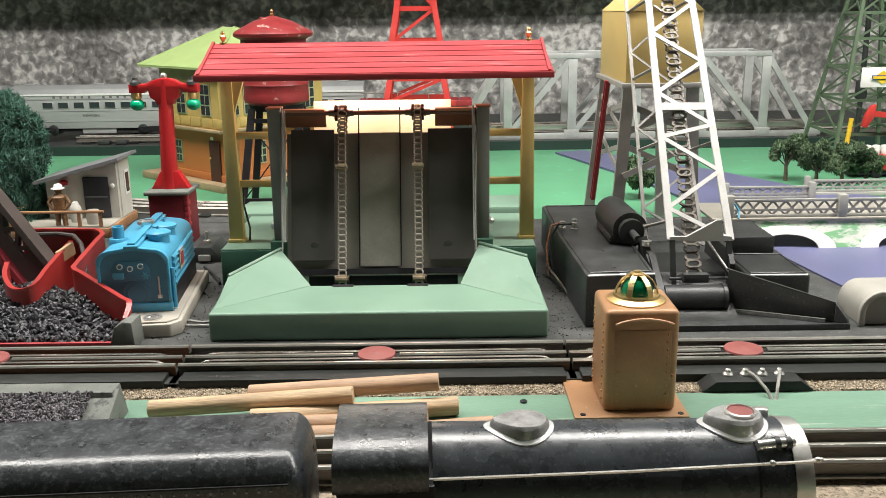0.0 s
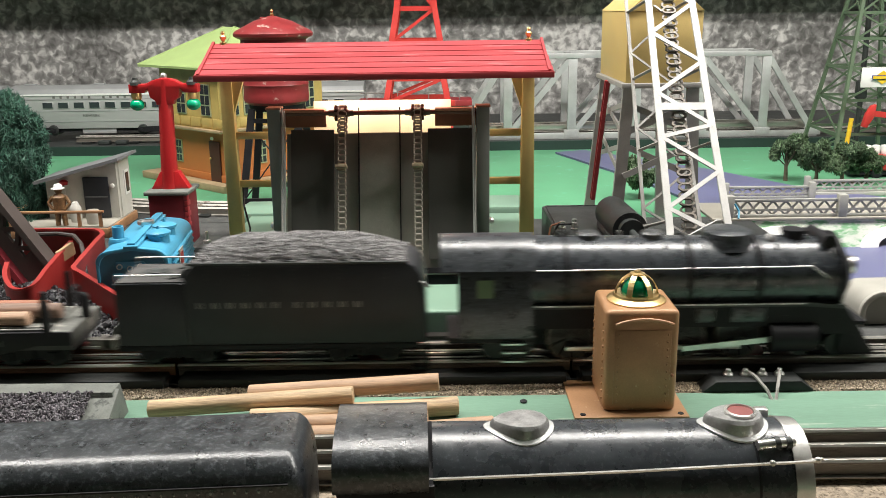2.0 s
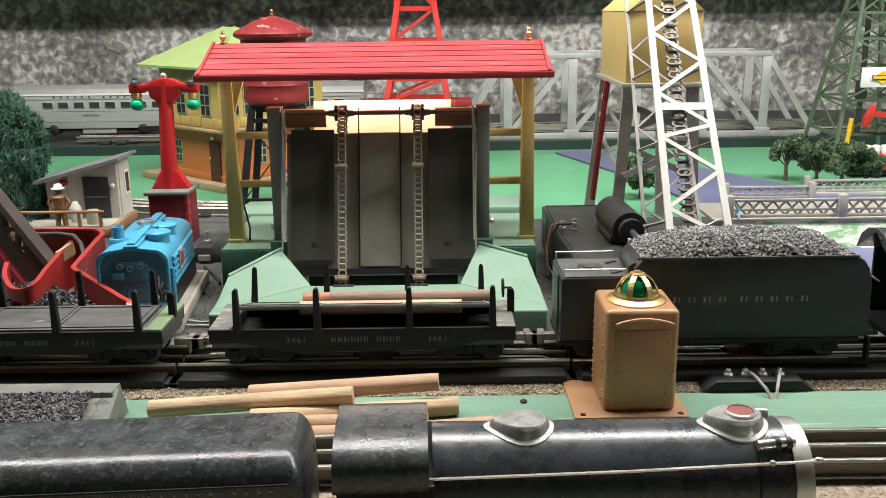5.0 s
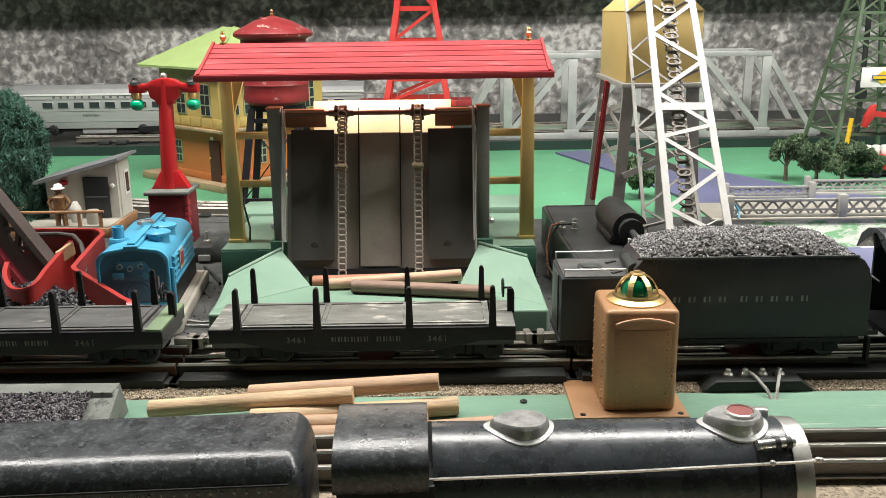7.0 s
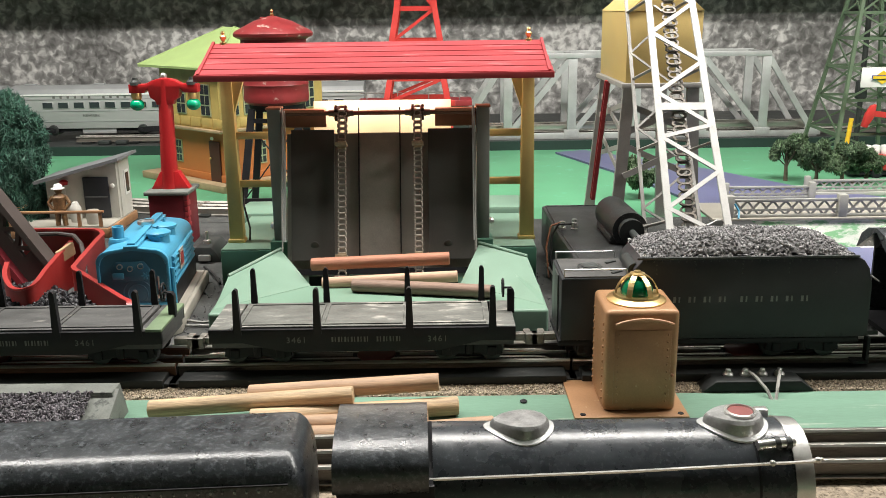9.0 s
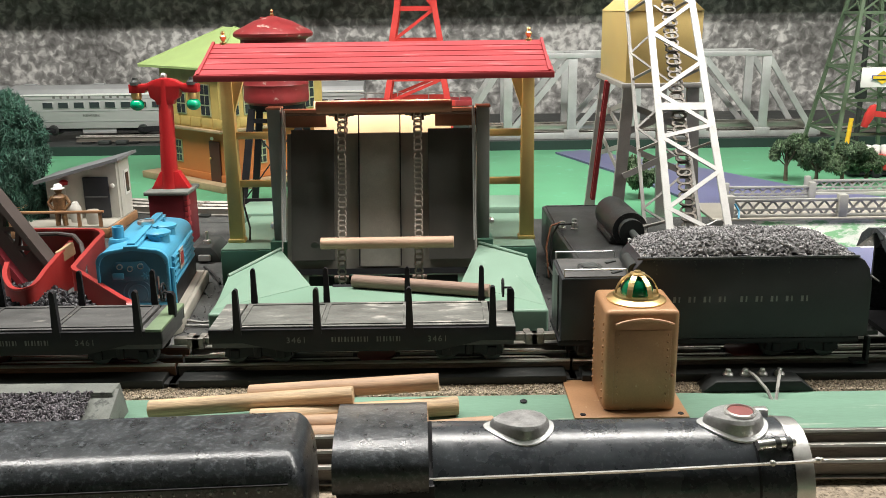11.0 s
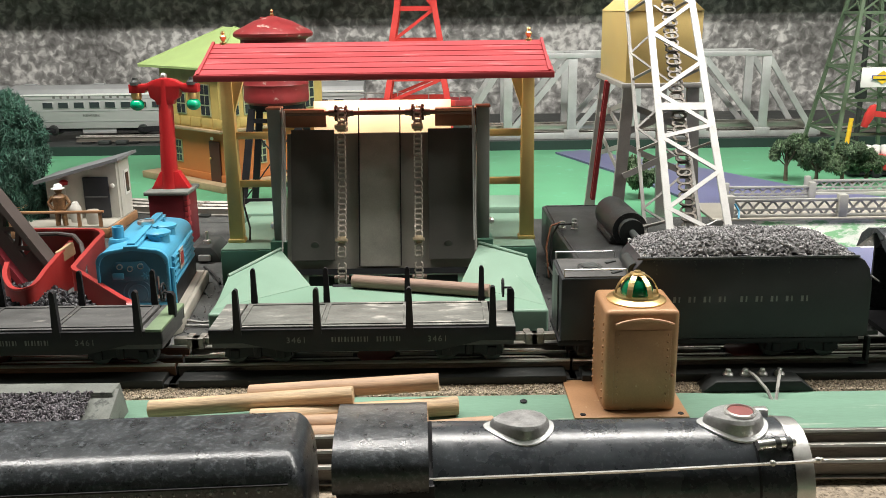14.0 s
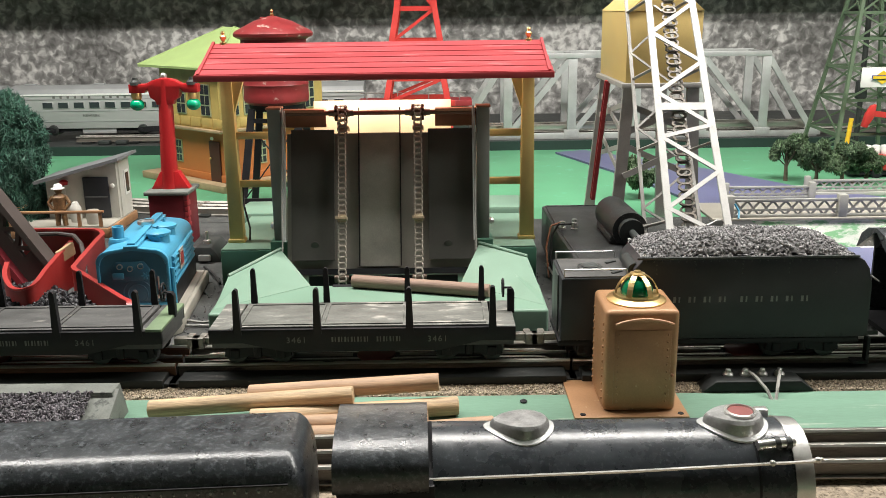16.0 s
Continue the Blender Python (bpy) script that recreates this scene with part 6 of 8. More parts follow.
# ---- rear line: truss bridge, cars ----
def truss_bridge():
    t = thing("truss_bridge", 0.335, 1.61, 0.016, "silver girder truss railway bridge on the rear shelf", "bridge")
    nodes = [0.027, 0.115, 0.225, 0.335, 0.445, 0.555, 0.643]
    z0, z1 = 0.0225, 0.1570
    for y in (1.565, 1.655):
        side = part("bottom_chord", box(0.020, 0.650, y - 0.003, y + 0.003, 0.016, 0.0265, 0.0006), ALU, t)
        part("top_chord", box(nodes[1] - 0.004, nodes[-2] + 0.006, y - 0.004, y + 0.004, z1 - 0.004, z1 + 0.0045, 0.0006), ALU, t)
        for x in nodes[1:-1]:
            part("vertical", box(x - 0.0075, x + 0.0075, y - 0.0026, y + 0.0026, z0, z1 - 0.004, 0.0004), ALU, t)
        for k in range(6):
            a, b = nodes[k], nodes[k + 1]
            p, q = ((a, z0), (b, z1)) if k < 3 else ((b, z0), (a, z1))
            part("diagonal", bar((p[0], y, p[1]), (q[0], y, q[1]), 0.0095, 0.0042), ALU, t)
        for k in range(7):
            part("gusset", box(nodes[k] - 0.013, nodes[k] + 0.013, y - 0.0036, y + 0.0036, 0.0180, 0.0320, 0.001), ALU, t)
    for x in nodes[1:-1]:
        part("top_strut", box(x - 0.004, x + 0.004, 1.569, 1.651, z1 - 0.002, z1 + 0.003), ALU, t)
    part("bridge_rail", box(0.02, 0.65, 1.579, 1.583, 0.030, 0.0395, 0.0006), RAIL, t)
    part("bridge_rail", box(0.02, 0.65, 1.613, 1.617, 0.030, 0.0395, 0.0006), RAIL, t)
    part("bridge_deck", box(0.02, 0.65, 1.5685, 1.6515, 0.0200, 0.0240), DARKSTEEL, t)


truss_bridge()


def passenger_car(x0, x1, name_text, label):
    cx = (x0 + x1) / 2
    y0, y1 = 1.6050, 1.6650
    t = thing("passenger_car", cx, 1.635, 0.0285, label, "railway car", "silver passenger cars")
    prof = [(y0, 0.0395), (y0, 0.0990), (y0 + 0.006, 0.1080), (y0 + 0.018, 0.1130), (y0 + 0.030, 0.1142), (y1 - 0.018, 0.1130), (y1 - 0.006, 0.1080), (y1, 0.0990), (y1, 0.0395)]
    part("body", prism(prof[:2] + [(y1, 0.0990), (y1, 0.0395)], "x", x0, x1, None, 0.001), SILVER, t)
    part("roof", prism(prof[1:-1], "x", x0 + 0.001, x1 - 0.001, None, 0.0006), SILVERROOF, t)
    part("roof_edge", box(x0, x1, y0 - 0.0012, y0 + 0.001, 0.0975, 0.1003), WHITE, t)
    for z in (0.0700, 0.0905, 0.0515):
        part("belt_line", box(x0, x1, y0 - 0.0008, y0 + 0.0006, z, z + 0.0013), SILVERROOF, t)
    n = 9
    for k in range(n):
        a = x0 + 0.040 + k * (x1 - x0 - 0.085) / (n - 1) if k else x0 + 0.020
        w = part("window", box(a - 0.0100, a + 0.0100, y0 - 0.0012, y0 + 0.0008, 0.0745, 0.0870, 0.0008), SILVER, t)
        part("pane", box(a - 0.0084, a + 0.0084, y0 - 0.0018, y0 - 0.0013, 0.0760, 0.0856), GLASS, w)
    words("car_name", name_text, 0.0062, cx - 0.01, y0 - 0.0006, 0.0605, INKFAINT, t)
    bm = B()
    for k in range(12):
        if k != 6:
            box(cx - 0.075 + k * 0.0125, cx - 0.075 + k * 0.0125 + 0.004, y0 - 0.0006, y0 + 0.0004, 0.0925, 0.0965, bm=bm)
    part("lettering_bar", bm, INKFAINT, t, kind="stuff")
    part("underframe", box(x0 + 0.004, x1 - 0.004, y0 + 0.004, y1 - 0.004, 0.0340, 0.0395), BLACK, t)
    part("battery_box", box(cx - 0.03, cx + 0.03, y0 + 0.003, y0 + 0.02, 0.0300, 0.0395, 0.001), SILVERROOF, t)
    for x in (x0 + 0.052, x1 - 0.052):
        truck(x, 1.617, 0.0285, t, 0.0085, 0.042)
    for x in (x0 + 0.03, cx, x1 - 0.04):
        part("roof_vent", box(x - 0.010, x + 0.010, 1.628, 1.640, 0.1130, 0.1165, 0.0015), SILVERROOF, t)


passenger_car(-0.760, -0.455, "NEWARK", "silver streamlined passenger car with dark windows")
passenger_car(-0.440, -0.135, "", "silver streamlined passenger car with dark windows")
passenger_car(-1.080, -0.775, "", "silver streamlined passenger car with dark windows")


def flat_wagon():
    t = thing("flat_wagon", -0.045, 1.50, 0, "dark red flat wagon with rails on top", "wagon")
    part("deck", box(-0.135, 0.05, 1.47, 1.53, 0.085, 0.094, 0.001), REDTRIM, t)
    part("support", box(-0.13, 0.045, 1.475, 1.525, 0.0, 0.085), DARKSTEEL, t)
    part("grab_rail", rod((-0.13, 1.475, 0.107), (0.04, 1.475, 0.107), 0.001, n=6), GREYGIRD, t)
    for x in (-0.12, -0.07, -0.02, 0.03):
        part("rail_post", rod((x, 1.475, 0.094), (x, 1.475, 0.107), 0.001, n=6), GREYGIRD, t)


flat_wagon()


def track_signal_boxes():
    for x in (-0.585, -0.555):
        ob = solo("track_clip", box(x - 0.010, x + 0.010, 1.560, 1.575, 0.0162, 0.0235, 0.002), DARKSTEEL, "black track terminal clip on the rear shelf", "track clip")


track_signal_boxes()


# ---- towers ----
def girder_tower(t, cx, cy, halves, heights, w, m, thick=0.003):
    """Four tapering legs with braces on the front, rear and both sides."""
    for sx, sy in ((-1, -1), (1, -1), (1, 1), (-1, 1)):
        for k in range(len(heights) - 1):
            part("leg", bar((cx + sx * halves[k], cy + sy * halves[k], heights[k]), (cx + sx * halves[k + 1], cy + sy * halves[k + 1], heights[k + 1]), w, w, up=(0, 1, 0)), m, t)
    for k in range(len(heights)):
        h = halves[k]
        for s in (-1, 1):
            part("cross_bar", bar((cx - h, cy + s * h, heights[k]), (cx + h, cy + s * h, heights[k]), w * 0.8, thick), m, t)
            part("side_bar", bar((cx + s * h, cy - h, heights[k]), (cx + s * h, cy + h, heights[k]), w * 0.8, thick, up=(1, 0, 0)), m, t)
        if k < len(heights) - 1:
            g = halves[k + 1]
            for s in (-1, 1):
                d = 1 if k % 2 else -1
                part("brace", bar((cx - d * h, cy + s * h, heights[k]), (cx + d * g, cy + s * g, heights[k + 1]), w * 0.55, thick * 0.7), m, t)
                if thick < 0.0025:
                    part("brace", bar((cx + d * h, cy + s * h, heights[k]), (cx - d * g, cy + s * g, heights[k + 1]), w * 0.55, thick * 0.7), m, t)
                part("side_brace", bar((cx + s * h, cy - d * h, heights[k]), (cx + s * g, cy + d * g, heights[k + 1]), w * 0.55, thick * 0.7, up=(1, 0, 0)), m, t)


red_tower = thing("floodlight_tower", -0.0365, 1.43, 0, "bright red steel floodlight tower", "tower")
girder_tower(red_tower, -0.0365, 1.43, [0.056, 0.047, 0.0405, 0.0365, 0.0285, 0.022], [0.0, 0.100, 0.135, 0.190, 0.238, 0.300], 0.0085, REDLEG, 0.004)
part("base_ring", box(-0.0365 - 0.058, -0.0365 + 0.058, 1.374, 1.380, 0.095, 0.104, 0.001), REDLEG, red_tower)

oil = thing("oil_derrick", 0.643, 1.39, 0, "green lattice oil derrick, greyed for haze", "derrick")
DERRICK_Z = [0.0, 0.050, 0.099, 0.145, 0.187, 0.224, 0.262]
girder_tower(oil, 0.643, 1.39, [0.0637 - 0.1574 * z for z in DERRICK_Z], DERRICK_Z, 0.0050, GREENGIRD, 0.0022)
part("drill_pipe", rod((0.640, 1.39, 0.0), (0.640, 1.39, 0.27), 0.004, n=12), DARKSTEEL, oil)
part("travelling_block", box(0.632, 0.648, 1.384, 1.396, 0.096, 0.124, 0.003), DARKSTEEL, oil)


def fuel_sign():
    t = thing("fuel_sign", 0.640, 1.305, 0.0, "white sign board with a yellow diamond and blue band", "sign")
    part("board", box(0.5990, 0.680, 1.3040, 1.3065, 0.1210, 0.1490, 0.0008), WHITE, t)
    part("diamond", prism([(0.6160, 0.135), (0.6290, 0.1445), (0.6420, 0.135), (0.6290, 0.1255)], "y", 1.3025, 1.3040), SIGNYELLOW, t)
    part("band", box(0.6130, 0.6450, 1.3015, 1.3025, 0.1322, 0.1382, 0.0004), SIGNBLUE, t)
    part("band_field", box(0.6142, 0.6438, 1.3006, 1.3014, 0.1333, 0.1371), SIGNYELLOW, t)
    part("pole", rod((0.655, 1.308, 0.0), (0.655, 1.308, 0.14), 0.0016, n=8), GREENGIRD, t)


fuel_sign()


def pump_jack():
    t = thing("pump_jack", 0.655, 1.33, 0, "red walking-beam oil pump", "oil pump")
    part("walking_beam", bar((0.618, 1.315, 0.084), (0.705, 1.315, 0.072), 0.008, 0.006), REDLEG, t)
    part("horse_head", prism([(0.611, 0.064), (0.618, 0.062), (0.627, 0.078), (0.629, 0.096), (0.622, 0.094), (0.615, 0.082)], "y", 1.311, 1.319, None, 0.001), REDLEG, t)
    part("post", bar((0.655, 1.315, 0.0), (0.660, 1.315, 0.082), 0.006, 0.006), DARKSTEEL, t)
    part("crank", box(0.63, 0.70, 1.305, 1.325, 0.0, 0.034, 0.003), DARKSTEEL, t)
    part("yellow_pipe", rod((0.582, 1.30, 0.0), (0.589, 1.30, 0.078), 0.0032, n=10), SIGNYELLOW, t)


pump_jack()


def tank_truck():
    t = thing("barrel_truck", 0.64, 1.25, 0.0, "red truck loaded with white barrels", "truck")
    part("body", box(0.570, 0.70, 1.250, 1.290, 0.010, 0.032, 0.003), REDTRUCK, t)
    part("running_gear", box(0.575, 0.695, 1.253, 1.287, 0.004, 0.010), BLACK, t)
    for k in range(8):
        part("barrel", lathe([(0.005, 0), (0.0058, 0.004), (0.0058, 0.008), (0.005, 0.0125), (0.003, 0.013)], 0.574 + k * 0.0122, 1.262, 0.032, 14), WHITE, t)
    for x in (0.610, 0.68):
        part("wheel", rod((x, 1.2485, 0.0075), (x, 1.255, 0.0075), 0.0075, n=18), BLACK, t)


tank_truck()


# ---- switch tower ----
def switch_tower():
    t = thing("switch_tower", 0, 0, 0, "orange and yellow tinplate switch tower with a lime green hip roof", "switch tower")
    w, d = 0.205, 0.200
    part("base", box(-w, 0.0, 0.0, d, 0.0, 0.010, 0.001), TAN, t)
    part("lower_wall", box(-0.147, -0.018, 0.018, d - 0.02, 0.010, 0.0800), ORANGE, t)
    part("plinth", box(-0.149, -0.016, 0.016, d - 0.018, 0.0102, 0.0200, 0.0006), ORANGE, t)
    part("ledge", box(-0.138, -0.002, 0.002, d - 0.004, 0.0800, 0.0840, 0.0006), TAN, t)
    part("upper_wall", box(-0.128, -0.008, 0.008, d - 0.012, 0.0840, 0.1480), BUFF, t)
    # brown band below the roof, wider than the upper wall
    part("under_eave_band", box(-0.143, -0.006, 0.006, d - 0.010, 0.1480, 0.166), TAN, t)
    # panelled apron under the windows, then the windows, on the two sides that show
    for k in range(7):
        a = -0.125 + k * 0.0255
        if k < 5:
            part("apron_panel", box(a, a + 0.0225, 0.0070, 0.0080, 0.0860, 0.0985, 0.0008), BUFF, t)
        part("apron_panel", box(-0.0080, -0.0070, 0.014 + k * 0.0255, 0.0365 + k * 0.0255, 0.0860, 0.0985, 0.0008), BUFF, t)

    def window(x, y, z0, z1, wd, face):
        q = (lambda a0, a1, b0, b1, c0, c1: box(x + a0, x + a1, y - b1, y - b0, c0, c1)) if face == "s" else (lambda a0, a1, b0, b1, c0, c1: box(x + b0, x + b1, y + a0, y + a1, c0, c1))
        wdw = part("window", q(-wd / 2, wd / 2, -0.0004, 0.0016, z0, z1), SAGE, t)
        for i in range(2):
            for j in range(3):
                a0 = -wd / 2 + 0.0016 + i * (wd - 0.0012) / 2
                c0 = z0 + 0.0016 + j * (z1 - z0 - 0.0012) / 3
                part("pane", q(a0, a0 + (wd - 0.0050) / 2, 0.0017, 0.0022, c0, c0 + (z1 - z0 - 0.0065) / 3), GLASS, wdw)

    for k in range(6):
        if k < 2:
            window(-0.095 + k * 0.058, 0.008, 0.1015, 0.1440, 0.0220, "s")
        window(-0.008, 0.030 + k * 0.0265, 0.1015, 0.1440, 0.0185, "e")
    window(-0.126, 0.018, 0.030, 0.062, 0.0155, "s")
    window(-0.018, 0.080, 0.030, 0.062, 0.0155, "e")
    window(-0.018, 0.140, 0.030, 0.062, 0.0155, "e")
    door = part("door", box(-0.050, -0.026, 0.0155, 0.0178, 0.0102, 0.066, 0.0006), BROWN, t, "dark brown door")
    part("door_knob", ball(-0.047, 0.0150, 0.042, 0.0018, n=8), BRASS, door)
    part("porch_lamp", ball(-0.040, 0.0145, 0.0700, 0.0025, n=8), WHITE, t)
    # hip roof
    bm = B()
    e = 0.006
    z0, z1 = 0.1665, 0.2160
    wl = -0.178
    lo = [bm.verts.new(p) for p in ((wl, -e, z0), (e, -e, z0), (e, d + e, z0), (wl, d + e, z0))]
    r0, r1 = bm.verts.new((-w / 2 - 0.012, d / 2, z1)), bm.verts.new((-w / 2 + 0.012, d / 2, z1))
    for f in ((lo[0], lo[1], r1, r0), (lo[1], lo[2], r1), (lo[2], lo[3], r0, r1), (lo[3], lo[0], r0)):
        bm.faces.new(f)
    bm.faces.new(lo[::-1])
    part("roof", bm, LIME, t, "lime green hip roof", smooth=0)
    part("eave", box(wl, e, -e, d + e, z0 - 0.0030, z0 - 0.0004), LIME, t)
    for a, b in (((wl, -e, z0), (-w / 2 - 0.012, d / 2, z1)), ((e, -e, z0), (-w / 2 + 0.012, d / 2, z1)), ((wl, d + e, z0), (-w / 2 - 0.012, d / 2, z1)), ((e, d + e, z0), (-w / 2 + 0.012, d / 2, z1))):
        part("hip_ridge", rod(a, b, 0.0012, n=6), LIME, t)
    t.matrix_basis = pose(-0.294, 1.196, 0.0, 0, 0, -41.8)


switch_tower()


def water_tower():
    cx, cy = -0.2015, 1.12
    t = thing("water_tower", cx, cy, 0, "worn red water tank on black legs", "water tower")
    part("tank", lathe([(0.034, 0.128), (0.039, 0.1315), (0.0398, 0.136), (0.0392, 0.140), (0.0392, 0.150), (0.0402, 0.152), (0.0392, 0.154), (0.0392, 0.206)], cx, cy, 0, 40), REDTANK, t)
    part("roof", lathe([(0.040, 0.2050), (0.0470, 0.2085), (0.0478, 0.2120), (0.0450, 0.2150), (0.022, 0.2265), (0.004, 0.2320)], cx, cy, 0, 40), REDTANK, t)
    part("finial", lathe([(0.002, 0), (0.0028, 0.003), (0.001, 0.0045), (0.0022, 0.007), (0.0005, 0.009)], cx, cy, 0.231, 12), BRASS, t)
    part("hatch", box(cx - 0.014, cx - 0.006, cy - 0.006, cy + 0.006, 0.2255, 0.2310, 0.001), REDTANK, t)
    part("ring_beam", lathe([(0.033, 0.121), (0.034, 0.128)], cx, cy, 0, 24), BLACK, t)
    for sx in (-1, 1):
        for sy in (-1, 1):
            part("leg", bar((cx + sx * 0.026, cy + sy * 0.026, 0.124), (cx + sx * 0.043, cy + sy * 0.040, 0.0), 0.0085, 0.004, up=(0, 1, 0)), BLACK, t)
        part("tie_rod", rod((cx + sx * 0.029, cy - 0.028, 0.105), (cx - sx * 0.042, cy - 0.040, 0.012), 0.0008, n=6), BLACK, t)
    for z in (0.110, 0.034, 0.015):
        h = 0.026 + (0.124 - z) * 0.137
        part("cross_beam", bar((cx - h, cy - h, z), (cx + h, cy - h, z), 0.0050, 0.003), BLACK, t)
    part("standpipe", rod((cx, cy, 0), (cx, cy, 0.125), 0.004, n=10), BLACK, t)


water_tower()


# ---- red twin lamp ----
def twin_lamp():
    cy = 0.935
    t = thing("twin_lamp_post", -0.2835, cy, 0.0015, "red lamp post with two green bulbs on a dark red block", "lamp post")
    part("block", box(-0.3035, -0.2640, cy - 0.020, cy + 0.020, 0.0015, 0.0560, 0.0008), DKRED, t)
    part("ledge", box(-0.3070, -0.2610, cy - 0.0235, cy + 0.0235, 0.0560, 0.0600, 0.0012), CONCRETE, t)
    for k in range(9):
        z = 0.004 + k * 0.0058
        part("quoin", box(-0.2668, -0.2628, cy - 0.0206, cy - 0.0140 + 0.004 * (k % 2), z, z + 0.0050, 0.0005), REDTRIM, t)
    part("pedestal", prism([(-0.3035, 0.060), (-0.3005, 0.065), (-0.2930, 0.078), (-0.2745, 0.078), (-0.2670, 0.065), (-0.2640, 0.060)], "y", cy - 0.006, cy + 0.006, None, 0.0006), REDPOST, t)
    part("shaft", rod((-0.2855, cy, 0.060), (-0.2815, cy, 0.172), 0.0088, 0.0068, n=20), REDPOST, t)
    part("arm", prism([(-0.3170, 0.1590), (-0.3170, 0.1680), (-0.3000, 0.1680), (-0.2930, 0.1715), (-0.2860, 0.1735), (-0.2770, 0.1735), (-0.2700, 0.1715), (-0.2640, 0.1680), (-0.2470, 0.1680), (-0.2470, 0.1590), (-0.2610, 0.1590), (-0.2650, 0.1630), (-0.2670, 0.1545), (-0.2720, 0.1510), (-0.2730, 0.1470), (-0.2900, 0.1470), (-0.2910, 0.1510), (-0.2960, 0.1545), (-0.2980, 0.1630), (-0.3020, 0.1590)], "y", cy - 0.0065, cy + 0.0055, None, 0.0009), REDPOST, t)
    part("top_bulb", ball(-0.2815, cy - 0.002, 0.1755, 0.0035), STEEL, t)
    for x in (-0.3108, -0.2533):
        part("socket", lathe([(0.0048, 0), (0.0052, 0.004), (0.0050, 0.006)], x, cy - 0.002, 0.1528, 14), BRASS, t)
        part("bulb", ball(x, cy - 0.002, 0.1470, 0.0073, 1.0, 1.0, 0.85, n=20), BULB, t, "glossy green bulb")
        part("lamp_cap", lathe([(0.0060, 0), (0.0056, 0.003), (0.003, 0.005), (0.0026, 0.0075)], x, cy - 0.002, 0.1670, 14), DARKSTEEL, t)


twin_lamp()


# ---- gateman's shed ----
def shed():
    t = thing("gate_shed", -0.415, 1.04, 0.0015, "white toy shed with a grey lean-to roof and dark door", "shed")
    part("floor", box(-0.470, -0.362, 0.955, 1.05, 0.0015, 0.0120, 0.0012), WOODTRIM, t)
    part("floor_top", box(-0.468, -0.364, 0.957, 1.048, 0.0120, 0.0132), BEIGE, t)
    part("front_wall", prism([(-0.447, 0.0132), (-0.447, 0.056), (-0.3665, 0.0775), (-0.3665, 0.0132)], "y", 1.005, 1.010), WHITEWALL, t)
    part("side_wall", box(-0.3700, -0.3650, 1.0102, 1.044, 0.0132, 0.0768), WHITEWALL, t)
    part("back_wall", prism([(-0.447, 0.0132), (-0.447, 0.056), (-0.3702, 0.0768), (-0.3702, 0.0132)], "y", 1.040, 1.044), WHITEWALL, t)
    part("far_wall", box(-0.447, -0.443, 1.0102, 1.0398, 0.0132, 0.0555), WHITEWALL, t)
    part("roof", bar((-0.4530, 1.018, 0.0567), (-0.3570, 1.018, 0.0823), 0.064, 0.0034, up=(-0.266, 0, 1)), SLATE, t, "grey lean-to roof")
    door = part("door", box(-0.4045, -0.3760, 1.0025, 1.0048, 0.0134, 0.0600, 0.0006), CHARCOAL, t, "dark grey door")
    part("door_bar", box(-0.4025, -0.3780, 1.0010, 1.0024, 0.0370, 0.0385), SLATE, door)
    w = part("window", box(-0.3648, -0.3636, 1.022, 1.036, 0.036, 0.064), WHITE, t)
    part("pane", box(-0.3635, -0.3630, 1.0245, 1.0335, 0.039, 0.061), GLASS, w)
    part("wall_knob", ball(-0.3715, 1.003, 0.0500, 0.0028, n=8), WHITE, t)
    part("lantern", lathe([(0.004, 0), (0.005, 0.004), (0.002, 0.006)], -0.425, 1.001, 0.0520, 12), REDPOST, t)
    part("shovel", rod((-0.4255, 1.002, 0.040), (-0.425, 1.002, 0.052), 0.0009, n=6), STEEL, t)
    for x in (-0.470, -0.395, -0.372):
        part("rail_post", box(x - 0.0016, x + 0.0016, 0.9575, 0.9605, 0.013, 0.0300), WOODTRIM, t)
    part("rail_top", box(-0.472, -0.368, 0.9570, 0.9610, 0.0285, 0.0312, 0.0004), WOODTRIM, t)
    part("rail_side", bar((-0.471, 0.959, 0.0298), (-0.470, 1.003, 0.0298), 0.003, 0.0026, up=(0, 0, 1)), WOODTRIM, t)


shed()
solo("barrel", lathe([(0.0066, 0), (0.0074, 0.007), (0.0066, 0.0150), (0.0060, 0.0155), (0.0035, 0.0160)], -0.386, 0.975, 0.0132, 18), BEIGE, "small cream barrel on the shed floor", "barrel")
solo("water_jar", lathe([(0.0055, 0), (0.0065, 0.010), (0.0060, 0.016), (0.0040, 0.020), (0.0030, 0.0225)], -0.4085, 0.985, 0.0132, 18), WHITEWALL, "whitish jar on the shed floor", "jar")


